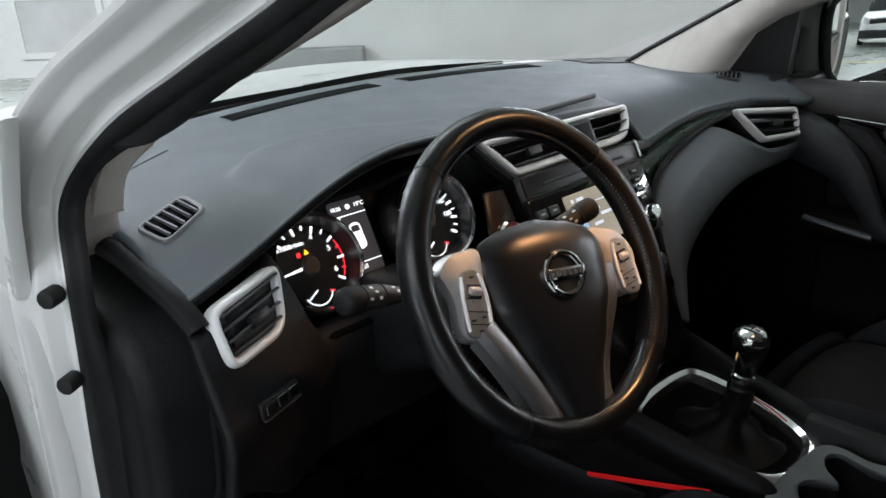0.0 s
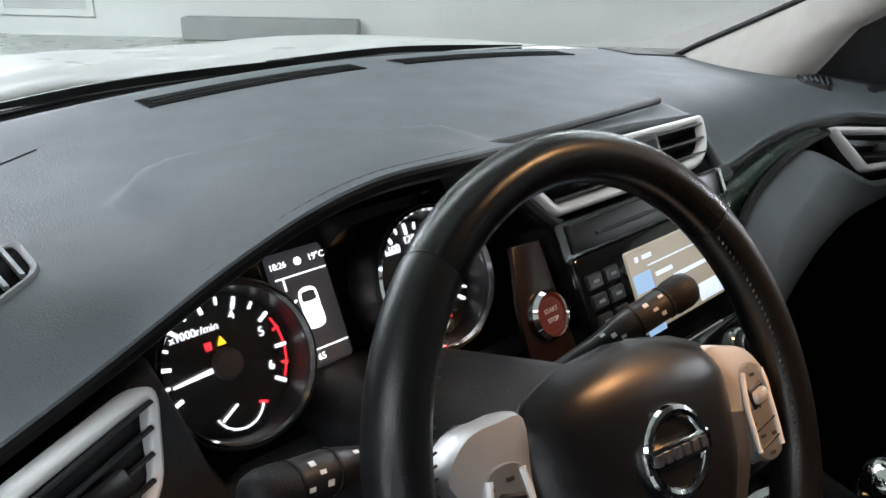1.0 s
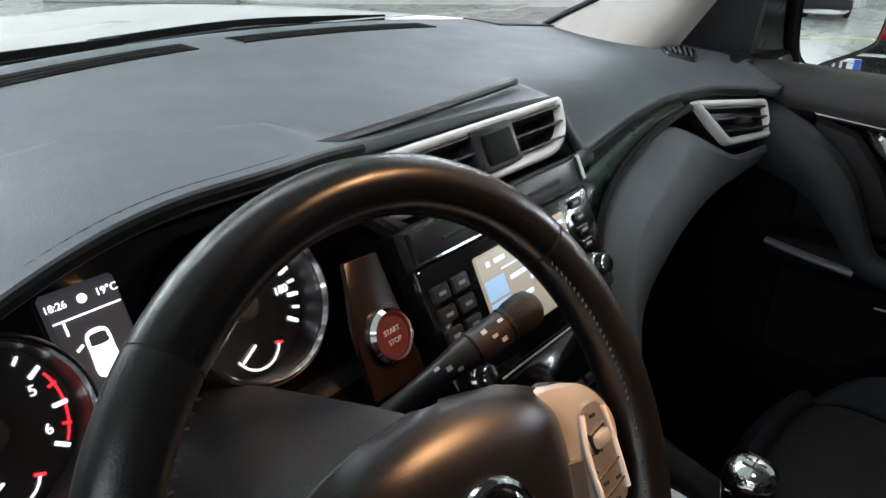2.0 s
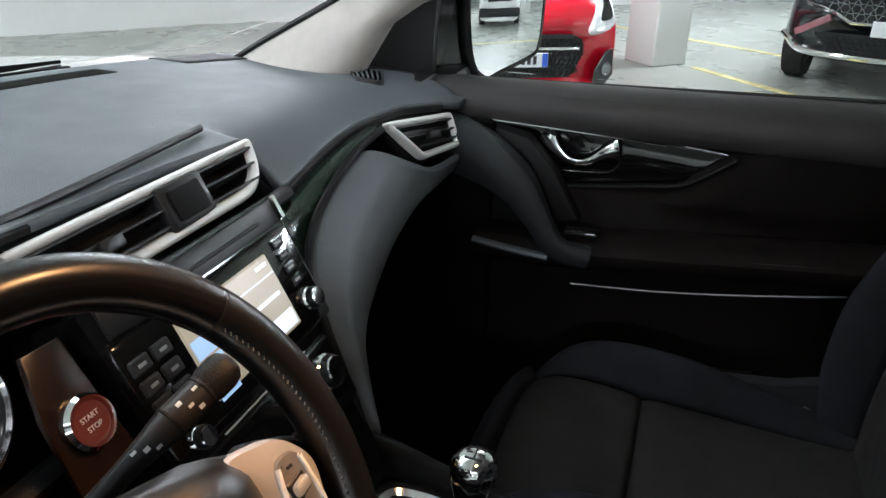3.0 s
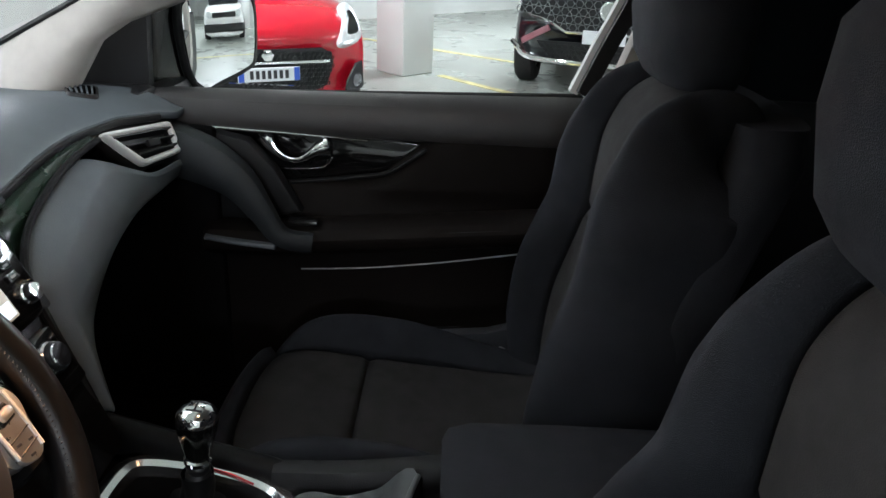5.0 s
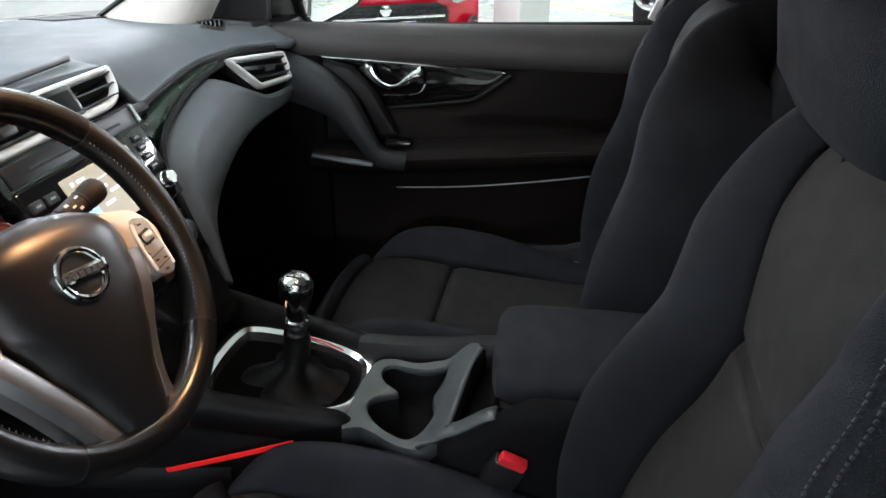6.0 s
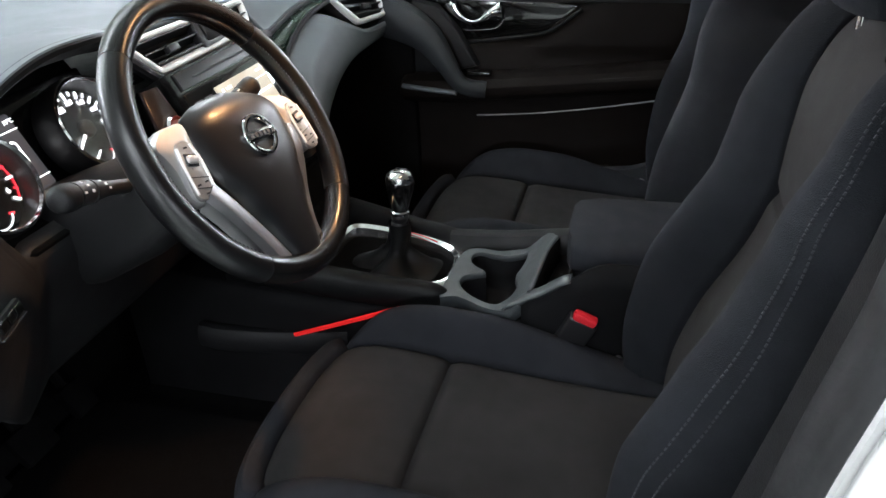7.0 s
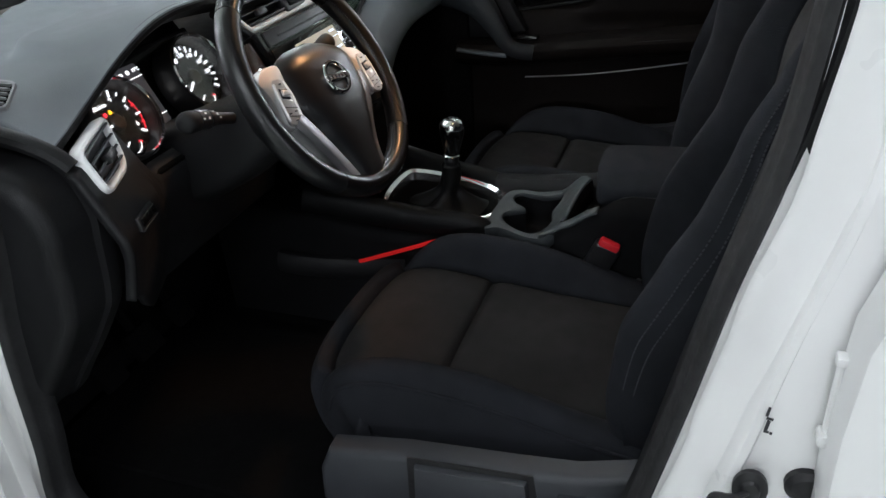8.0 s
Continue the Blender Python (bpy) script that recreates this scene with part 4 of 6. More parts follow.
part("mirror_sail", prism([(-y, z) for y, z in ((0.26, 1.01), (0.22, 1.07), (0.08, 1.17), (-0.05, 1.265), (-0.075, 1.262), (-0.018, 1.19), (0.002, 1.15), (0.008, 1.08), (0.012, 1.01))], -0.03, basis((0.775, 0, 0), (0, -1, 0), (0, 0, 1)), 0.006), TRIM, pd, "black mirror corner panel")
pane = part("side_window", sheet(lambda u, v: Vector((0.79 - 0.09 * v * v, 0.0 - 0.86 * u - 0.10 * v, 1.02 + 0.40 * v)), 4, 6), GLASS, pd, "clear side window")
thicken(pane, 0.004, -1, False)
pane.visible_shadow = False
# outside mirror
def domed_disc(outline, n, height, m):
    bm = bmesh.new()
    rows = [[bm.verts.new(m @ Vector((x * k / n, z * k / n, height(x * k / n, z * k / n)))) for x, z in outline] for k in range(1, n + 1)]
    mid = bm.verts.new(m @ Vector((0, 0, height(0, 0))))
    for j in range(len(outline)):
        i = (j + 1) % len(outline)
        bm.faces.new((mid, rows[0][j], rows[0][i]))
        for p, q in zip(rows, rows[1:]):
            bm.faces.new((p[j], q[j], q[i], p[i]))
    skirt = [bm.verts.new(m @ Vector((x, z, 0))) for x, z in outline]
    for j in range(len(outline)):
        i = (j + 1) % len(outline)
        bm.faces.new((rows[-1][j], skirt[j], skirt[i], rows[-1][i]))
    bm.faces.new(skirt)
    return bm


mirror = thing("side_mirror", (0.86, 0.02, 1.02), "white-backed door mirror in a black housing", "mirror")
mm = basis((0.962, -0.062, 1.078), MIRROR_X, (0, 0, 1))
mo = [(-0.086, 0.074), (-0.02, 0.088), (0.070, 0.086), (0.092, 0.068), (0.094, 0.02), (0.088, -0.040), (0.072, -0.062), (-0.01, -0.086), (-0.048, -0.094), (-0.080, -0.05)]
mo = [(p.x, p.y) for p in spline([(x, z, 0) for x, z in mo], 40, True)]
part("housing", prism([(x * (1.16 if x > 0 else 2.3) - 0.010, z * 1.14) for x, z in mo], -0.09, mm @ Matrix.Translation((0, 0, 0.006)), 0.03), GLOSS, mirror, "black mirror housing")
dome_glass = domed_disc(mo, 8, lambda x, z: 0.026 - (x * x + z * z) / (2 * 1.7), mm)
part("glass", dome_glass, MIRROR, mirror, "slightly convex mirror glass", angle=80)
part("rim", sweep([mm @ Vector((x * 1.05, z * 1.05, 0.012)) for x, z in mo], ring(0.010, n=8), True, tuple(mm.to_3x3() @ Vector((0, 0, 1)))), TRIM, mirror)
part("foot", rbox(0.16, 0.06, 0.05, 0.015, 2, Matrix.Translation((0.86, 0.0, 0.985))), TRIM, mirror)


# ---- dashboard ----
dash = thing("dashboard", (0, 0.1, 0.6), "dark grey grained plastic dashboard with silver-framed vents", "dashboard")
LIPROWS = [(-0.70, -0.050, 0.978), (-0.64, -0.036, 0.986), (-0.555, -0.005, 1.001), (-0.46, 0.0, 1.043), (-0.39, 0.0, 1.068), (-0.33, 0.002, 1.077), (-0.24, 0.006, 1.074), (-0.16, 0.045, 1.058),
             (-0.10, 0.062, 1.047), (0.0, 0.064, 1.043), (0.1, 0.063, 1.040), (0.215, 0.056, 1.034), (0.224, 0.050, 1.026), (0.238, 0.020, 0.970), (0.25, 0.019, 0.970), (0.29, 0.019, 0.977), (0.34, 0.020, 0.986), (0.40, 0.021, 0.992), (0.45, 0.020, 0.995), (0.50, 0.016, 0.995),
           (0.58, -0.004, 0.996), (0.66, -0.045, 0.988), (0.70, -0.065, 0.978)]
LIPX = np.linspace(-0.70, 0.70, 561)


def smooth_row(column, width):
    return np.convolve(np.pad(np.interp(LIPX, [r[0] for r in LIPROWS], [r[column] for r in LIPROWS]), width // 2, "edge"), np.ones(width) / width, "valid")


NEAR = np.clip((0.20 - LIPX) / 0.05, 0, 1)
LIPY, LIPZ = (smooth_row(k, 25) * NEAR + smooth_row(k, 5) * (1 - NEAR) for k in (1, 2))


def LIP(x):
    return float(np.interp(x, LIPX, LIPY)), float(np.interp(x, LIPX, LIPZ))


def front_edge(x):
    return 0.567 - 0.13 * (abs(x) / 0.71) ** 1.9


def top_z(x, y):
    d = 1.047 - 0.022 * (abs(x) / 0.62) ** 2 + 0.006 * sm(y, 0.25, 0.5)
    yb, zb = LIP(x)
    e = y - yb
    if zb < d:
        return d + (zb - d) * math.exp(-(e / 0.055) ** 1.6)
    far = 0.07 + 0.14 * sm(-x, 0.12, 0.30) * (1 - 0.35 * sm(-x, 0.40, 0.50))
    brow = 0.019 * sm(zb - d, 0.002, 0.014)
    return d + (zb - d - brow) * (1 - sm(e, 0.0, far)) + brow * (1 - sm(e, far, far + 0.022))


def pad(u, v):
    x = -0.652 + 1.392 * u
    yb, zb = LIP(x)
    yf = front_edge(x)
    y = yb + (yf - yb) * (v ** 1.5)
    return Vector((x, y, top_z(x, y)))


thicken(part("top_pad", sheet(pad, 120, 60), DASH, dash, "soft dark grey dash top", angle=60, facing=(0, 0, 1)), 0.012)
part("end_roll", sweep(spline([(-0.666, 0.30, 1.010), (-0.664, 0.18, 1.010), (-0.661, 0.09, 1.010), (-0.656, 0.015, 0.998), (-0.648, -0.030, 0.979), (-0.642, -0.052, 0.958)], 24), ring(0.013, 0.012, 10)), DARK, dash, "black rolled end of the dash top")
# rolled dark edge over the instruments and along the pad
def lip_path(x0, x1, n, dy=0.0, dz=0.0):
    return [Vector((x, LIP(x)[0] + dy, LIP(x)[1] + dz)) for x in (x0 + (x1 - x0) * k / (n - 1) for k in range(n))]


part("instrument_hood", loft([[p + Vector((0, dy, dz)) for p in lip_path(-0.645, -0.10, 50)] for dy, dz in ((0.012, 0.0), (0.002, -0.001), (-0.003, -0.005), (-0.002, -0.011), (0.008, -0.018), (0.040, -0.030), (0.11, -0.042), (0.12, -0.02))], closed=False), HOODBLACK, dash, "black hood over the instruments")
part("pad_seam", sweep(lip_path(0.242, 0.66, 40, -0.002, -0.010), ring(0.004, 0.007, 8)), TRIM, dash)
seam = spline([(-0.575, 0.318, 0), (-0.52, 0.350, 0), (-0.47, 0.378, 0)], 12)
part("dash_seam", sweep([Vector((p.x, p.y, top_z(p.x, p.y) + 0.0004)) for p in seam], ring(0.0014, 0.0006, 6)), HOODBLACK, dash)
# windshield demister slots: near-black strips on the pad stand for their shaded depth
def slot(u0, u1, name="demister_slot"):
    o = part(name, loft([[Vector((x, front_edge(x) - d, top_z(x, front_edge(x) - d) + h)) for x in (u0 + (u1 - u0) * k / 20 for k in range(21))] for d, h in ((0.045, 0.0014), (0.088, 0.0014), (0.089, -0.004), (0.044, -0.004), (0.045, 0.0014))], closed=False), VOID, dash, "demister slot, the shade of its depth put into the black")
    for d in (0.060, 0.074):
        part("slot_slat", sweep([Vector((x, front_edge(x) - d, top_z(x, front_edge(x) - d) + 0.0016)) for x in (u0 + (u1 - u0) * (0.03 + 0.94 * k / 12) for k in range(13))], ring(0.002, 0.001, 6)), HOODBLACK, o)


slot(-0.325, 0.015)
slot(0.085, 0.44)
# corner speaker plates on the dash ends near the glass
for s in (-1, 1):
    g = part("corner_plate", sheet(lambda u, v, s=s: Vector((s * (0.585 + 0.13 * u), front_edge(0.585 + 0.13 * u) + 0.006 - 0.085 * v, top_z(s * (0.585 + 0.13 * u), front_edge(0.585 + 0.13 * u) + 0.006 - 0.085 * v) + 0.0015)), 8, 4), RUBBER, dash, "black corner plate", facing=(0, 0, 1))
    thicken(g, 0.003)
# side window demisters
def corner_round(c, r):
    out = []
    for k in range(len(c)):
        p, a, b = c[k], c[k - 1], c[(k + 1) % len(c)]
        ra, rb = (a - p).normalized(), (b - p).normalized()
        out += [p + ra * r * (1 - t) ** 2 + rb * r * t ** 2 for t in (0, 0.33, 0.67, 1)]
    return out


EDGEGREY = mat("grey_satin_plastic", (0.19, 0.195, 0.205), 0.42, vary=0.1, scale=20, bump=0.2, bscale=900)
for s in (-1, 1):
    pts = [(0.618, 0.050), (0.554, 0.096), (0.553, 0.152), (0.626, 0.101)] if s < 0 else [(0.618, 0.045), (0.604, 0.085), (0.676, 0.128), (0.684, 0.076)]
    c = [Vector((s * x, y, top_z(s * x, y) + (0.0045 if s < 0 else 0.007))) for x, y in pts]
    mid = sum(c, Vector()) / 4
    rings = [[mid + (p - mid) * k + Vector((0, 0, h)) for p in corner_round(c, 0.013)] for k, h in ((1.20, -0.010), (1.18, -0.0025), (1.14, -0.0005), (1.04, -0.0005), (1.0, -0.0015), (0.99, -0.007))]
    v = part("side_demister", loft(rings, False), EDGEGREY if s < 0 else TRIM, dash, "grey framed side demister" if s < 0 else "black framed side demister")
    # near-black sheet in place of the shade down the demister
    thicken(part("recess", sheet(lambda a, b: (c[0].lerp(c[1], a)).lerp(c[3].lerp(c[2], a), b) - Vector((0, 0, 0.0022)), 2, 2), VOID, v, facing=(0, 0, 1)), 0.004)
    for k in range(5):
        a = 0.12 + 0.19 * k
        p, q = c[0].lerp(c[1], a), c[3].lerp(c[2], a)
        part("slat", sweep([p.lerp(q, 0.04) - Vector((0, 0, 0.0006)), p.lerp(q, 0.96) - Vector((0, 0, 0.0006))], [(-0.0019, -0.002), (-0.0015, 0.0015), (0.0015, 0.0015), (0.0019, -0.002)]), EDGEGREY if s < 0 else DASH, v)


# air vents
VENTGREY = mat("dark_louvre_plastic", (0.022, 0.0235, 0.025), 0.42, vary=0.12, scale=20)


def vent(name, corners, slats, label, tabx=0.5, width=0.011, slim=1.0, radius=0.010, corner=0.010):
    """corners: top left, top right, bottom right, bottom left, as seen from the seat."""
    c = [Vector(p) for p in corners]
    mid = sum(c, Vector()) / 4
    n = (c[1] - c[3]).cross(c[2] - c[0]).normalized()
    if n.y > 0:
        n = -n
    v = part(name, bmesh.new(), SATIN, dash, label)
    bm = bmesh.new()
    rounded = []
    for k in range(4):
        p, a, b = c[k], c[k - 1], c[(k + 1) % 4]
        ra, rb = (a - p).normalized(), (b - p).normalized()
        r = radius if k == 2 else corner
        for t in (0, 0.17, 0.33, 0.5, 0.67, 0.83, 1):
            rounded.append(p + ra * r * (1 - t) ** 2 + rb * r * t ** 2)
    rings = []
    for inset, h in ((-0.002, -0.012), (-0.001, 0.002), (0.002, 0.0045), (width * 0.45, 0.0050), (width * 0.85, 0.0030), (width, 0.0005), (width + 0.001, -0.004)):
        rr = []
        for j, p in enumerate(rounded):
            d = Vector()
            a, b = rounded[j - 1], rounded[(j + 1) % len(rounded)]
            inward = n.cross((b - a)).normalized()
            if inward.dot(mid - p) < 0:
                inward = -inward
            k = slim if inward.z < -0.6 else 1.0
            rr.append(p + inward * (inset * k) + n * h)
        rings.append(rr)
    loft(rings, False, bm)
    bmesh.ops.recalc_face_normals(bm, faces=bm.faces)
    bm.to_mesh(v.data)
    bm.free()
    v.data.shade_smooth()
    part("recess_wall", loft([rings[-1], [p - n * 0.028 for p in rings[-1]]], False), RUBBER, v)
    inner = [p + (mid - p).normalized() * width * 1.1 for p in c]
    thicken(part("recess", sheet(lambda a, b: inner[0].lerp(inner[1], a).lerp(inner[3].lerp(inner[2], a), b) - n * 0.030, 2, 2), RUBBER, v, facing=tuple(n)), 0.004)
    for k in range(slats):
        t = (k + 0.6) / (slats + 0.2)
        p, q = inner[0].lerp(inner[3], t), inner[1].lerp(inner[2], t)
        part("slat", sweep([p + (q - p) * f - n * 0.005 for f in (-0.01, 0.5, 1.01)], [(-0.011, -0.0050), (-0.011, -0.0030), (0.0085, 0.0040), (0.0105, 0.0028), (0.0105, 0.0010)], False, tuple(n.cross(q - p).normalized())), VENTGREY, v)
    t = 0.55
    p = inner[0].lerp(inner[1], tabx).lerp(inner[3].lerp(inner[2], tabx), t)
    tab = rbox(0.030, 0.014, 0.012, 0.003, 2, basis(p + n * 0.005, (inner[1] - inner[0]), n.cross(inner[1] - inner[0])))
    part("tab", tab, TRIM, v)
    return v, n, inner


dv, dn, di = vent("driver_vent", [(-0.630, -0.052, 0.973), (-0.520, 0.0, 0.980), (-0.538, -0.036, 0.914), (-0.628, -0.082, 0.917)], 4, "silver framed air vent", 0.56, 0.0088, 1.0, 0.026, 0.020)
side = [di[0].lerp(di[1], 0.02), di[0].lerp(di[1], 0.13), di[3].lerp(di[2], 0.16), di[3].lerp(di[2], 0.02)]
thicken(part("slider_strip", sheet(lambda a, b: side[0].lerp(side[1], a).lerp(side[3].lerp(side[2], a), b) - dn * 0.004, 2, 2), TRIM, dv, "black strip with a thumb wheel", facing=tuple(dn)), 0.012)
part("thumb_wheel", rbox(0.005, 0.026, 0.006, 0.002, 2, basis((side[0] + side[1] + side[2] + side[3]) / 4 - dn * 0.002, dn.cross(side[3] - side[0]), side[3] - side[0])), GLOSS, dv)
surround = [Vector(p) for p in ((0.490, 0.006, 0.984), (0.70, -0.058, 0.974), (0.70, -0.090, 0.900), (0.560, -0.046, 0.900))]
thicken(part("vent_surround", sheet(lambda a, b: surround[0].lerp(surround[1], a).lerp(surround[3].lerp(surround[2], a), b) + Vector((0.004, 0.012, 0)), 4, 4), TRIM, dash, "black surround of the air vent", facing=(0, -1, 0)), 0.03)
vent("passenger_vent", [(0.520, 0.0, 0.980), (0.677, -0.057, 0.966), (0.661, -0.081, 0.915), (0.570, -0.048, 0.914)], 3, "silver framed air vent", 0.5, 0.009)
v, n, inner = vent("centre_vent", [(-0.150, 0.048, 1.036), (0.222, 0.052, 1.032), (0.190, 0.012, 0.985), (-0.085, 0.030, 0.975)], 3, "wide silver framed double vent", 0.2, 0.0115, 0.75, 0.048)
hz = inner[0].lerp(inner[1], 0.60).lerp(inner[3].lerp(inner[2], 0.56), 0.5)
hb = part("hazard_button", rbox(0.075, 0.050, 0.02, 0.006, 2, basis(hz + n * -0.002, inner[1] - inner[0], n.cross(inner[1] - inner[0]))), TRIM, v, "dark button block between the vents")
part("button_face", rbox(0.05, 0.034, 0.006, 0.003, 2, basis(hz + n * 0.009, inner[1] - inner[0], n.cross(inner[1] - inner[0]))), HOODBLACK, hb)
part("vent_shelf", sweep(spline([(-0.16, 0.050, 1.030), (-0.10, 0.026, 0.972), (-0.06, 0.015, 0.962), (0.05, 0.008, 0.963), (0.13, 0.002, 0.968), (0.18, 0.004, 0.968), (0.235, 0.014, 0.962)], 40), ring(0.012, 0.010, 10)), DARK, dash, "dark shelf under the centre vent")
part("pod_line", sweep(spline([(-0.20, 0.068, 1.053), (-0.10, 0.074, 1.050), (0.0, 0.080, 1.049), (0.12, 0.090, 1.048), (0.195, 0.098, 1.047)], 24), ring(0.004, 0.005, 8)), TRIM, dash)

# fascia behind the instruments and round the vents, near-black for shade under the hood
def fascia(u, v):
    x = -0.51 + 0.37 * u
    yb, zb = LIP(x)
    row = table([(0.0, yb + 0.11, zb - 0.036), (0.35, 0.115, 0.955), (0.6, 0.07, 0.900), (1.0, -0.030, 0.878)])(v)
    return Vector((x, row[0], row[1]))


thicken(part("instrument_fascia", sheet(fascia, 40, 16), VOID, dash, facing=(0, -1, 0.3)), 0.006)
# panel round the driver's vent, running down into the knee panel
def panel_y(x, z):
    p = 0.47 * (min(x, -0.47) + 0.52) + 0.55 * (max(z, 0.868) - 0.98) + 0.008
    return p + 0.40 * max(0.0, 0.868 - z) ** 1.15 - 0.006 * sm(z, 0.87, 0.84)


def driver_panel(u, v):
    x = -0.655 + 0.525 * u
    lip = LIP(x)[1] - 0.026
    top = lip + (0.888 - lip) * sm(x, -0.522, -0.488)
    z = top + (0.69 + 0.09 * sm(-x, 0.54, 0.65) - top) * v
    return Vector((x, panel_y(x, z) + 0.012 * sm(v, 0.04, 0.0), z))


thicken(part("driver_panel", sheet(driver_panel, 60, 30), DARK, dash, "black lower dash panel", angle=60, facing=(0, -1, 0)), 0.012)
sb = basis((-0.583, panel_y(-0.583, 0.866) - 0.002, 0.866), (1, 0.45, -0.1), (0, 0.2, 1))
sw = part("switch_bank", rbox(0.066, 0.020, 0.007, 0.003, 2, sb), TRIM, dash, "small switch bank")
for k in (-1, 0, 1):
    part("switch", rbox(0.017, 0.012, 0.004, 0.001, 1, sb @ Matrix.Translation((k * 0.0200, 0.001, 0.004))), GLOSS, sw)
part("switch_edge", rbox(0.064, 0.0016, 0.004, 0, 1, sb @ Matrix.Translation((0, -0.0092, 0.003))), SEATGREY, sw, smooth=False)
# end panel towards the open door
ends = spline([(-0.25, 0.965, 0), (-0.08, 0.984, 0), (0.025, 0.962, 0), (0.058, 0.905, 0), (0.055, 0.86, 0), (0.043, 0.78, 0), (0.02, 0.735, 0), (-0.05, 0.64, 0), (-0.13, 0.56, 0), (-0.30, 0.56, 0), (-0.32, 0.8, 0)], 44, True)
part("end_panel", prism([(p.x, p.y) for p in ends], 0.07, basis((-0.645, 0, 0), (0, -1, 0), (0, 0, 1)), 0.022, 4), DARK, dash, "rounded black dash end cover")
part("end_gap", prism([(p.x * 1.0 + 0.012, p.y + 0.004) for p in ends], 0.02, basis((-0.628, 0.0, 0), (0, -1, 0), (0, 0, 1))), TRIM, dash)

# instruments
CL = basis((-0.345, 0.070, 0.945), (1, 0, 0), (0, 0.45, 0.89))
cluster = thing("instrument_cluster", (-0.345, 0.07, 0.93), "lit instrument cluster with two round dials and display", "instruments")
part("backplate", rbox(0.36, 0.15, 0.006, 0.003, 1, CL @ Matrix.Translation((0, 0, -0.012))), GLOSS, cluster)


def dial(cx, cy, r, name, label, start, end, count, red_from, needle, extra):
    m = CL @ Matrix.Translation((cx, cy, 0.012))
    d = part(name, lathe([(0.001, 0.0), (r * 0.93, 0.0), (r * 0.95, 0.012), (r * 0.96, 0.030), (r * 1.04, 0.032), (r * 1.07, 0.026), (r * 1.08, -0.012)], m, 48), TRIM, cluster, label)
    part("dial_face", lathe([(0.001, 0.0015), (r * 0.92, 0.0015), (r * 0.92, 0.0005)], m, 48), GLOSS, d)
    part("dial_ring", lathe([(r * 0.955, 0.030), (r * 0.985, 0.035), (r * 1.02, 0.033), (r * 1.02, 0.029)], m, 64, closed=True), CHROME, d, "thin chrome ring")
    for k in range(count):
        t = k / (count - 1)
        a = radians(start + (end - start) * t)
        big = k % 2 == 0
        ln = r * (0.16 if big else 0.10)
        tick = rbox(ln, r * (0.045 if big else 0.03), 0.001, 0, 1, m @ Matrix.Rotation(a, 4, "Z") @ Matrix.Translation((r * 0.86 - ln / 2, 0, 0.003)))
        part("tick", tick, REDGLOW if (red_from is not None and t > red_from and not big) else DIALGLOW, d, smooth=False)
    if red_from is not None:
        arc = [m @ Vector((r * 0.83 * math.cos(a), r * 0.83 * math.sin(a), 0.003)) for a in (radians(start + (end - start) * (red_from + (0.985 - red_from) * k / 12)) for k in range(13))]
        part("red_band", sweep(arc, ring(0.0008, 0.0005, 6), False, tuple(CL.to_3x3() @ Vector((0, 0, 1)))), REDGLOW, d)
    a = radians(needle)
    part("needle", prism([(r * 0.22, -0.0018), (r * 0.74, -0.0009), (r * 0.74, 0.0009), (r * 0.22, 0.0018)], 0.0015, m @ Matrix.Rotation(a, 4, "Z") @ Matrix.Translation((0, 0, 0.006))), DIALGLOW, d, "lit white needle", smooth=False)
    part("needle_hub", lathe([(r * 0.2, 0.003), (r * 0.2, 0.008), (r * 0.16, 0.010), (0.001, 0.010)], m, 24), TRIM, d)
    lens = part("lens", lathe([(0.001, 0.026), (r * 0.95, 0.026), (r * 0.95, 0.0255), (0.001, 0.0255)], m, 40), LENS, d, "clear dial lens", angle=20)
    lens.visible_shadow = False
    # small lower gauge
    lm = m @ Matrix.Translation((0, -r * 0.52, 0))
    arc = [lm @ Vector((r * 0.34 * math.cos(b), r * 0.34 * math.sin(b), 0.003)) for b in (radians(200 + (340 - 200) * k / 10) for k in range(11))]
    part("small_scale", sweep(arc, ring(0.0007, 0.0005, 6), False, tuple(CL.to_3x3() @ Vector((0, 0, 1)))), DIALGLOW, d)
    part("small_scale_end", rbox(0.007, 0.002, 0.001, 0, 1, lm @ Matrix.Rotation(radians(-20), 4, "Z") @ Matrix.Translation((r * 0.34, 0, 0.003))), REDGLOW, d, smooth=False)
    b = radians(210)
    part("small_needle", rbox(r * 0.28, 0.0016, 0.001, 0, 1, lm @ Matrix.Rotation(b, 4, "Z") @ Matrix.Translation((r * 0.17, 0, 0.004))), DIALGLOW, d, smooth=False)
    extra(d, m, r)


def rev_extra(d, m, r):
    text_mesh("x1000r/min", r * 0.14, m @ Matrix.Translation((-r * 0.28, r * 0.50, 0.003)), DIALGLOW, d)
    part("warning_light", prism([(-0.0035, -0.003), (0.0035, -0.003), (0, 0.0035)], 0.001, m @ Matrix.Translation((r * 0.02, r * 0.30, 0.003))), AMBER, d, smooth=False)
    part("warning_light", rbox(0.005, 0.006, 0.001, 0, 1, m @ Matrix.Translation((-r * 0.16, r * 0.28, 0.003))), REDGLOW, d, smooth=False)
    for w, ang in (("4", 66), ("5", 22), ("6", -22)):
        a = radians(ang)
        text_mesh(w, r * 0.17, m @ Matrix.Translation((r * 0.62 * math.cos(a), r * 0.62 * math.sin(a), 0.003)), DIALGLOW, d)


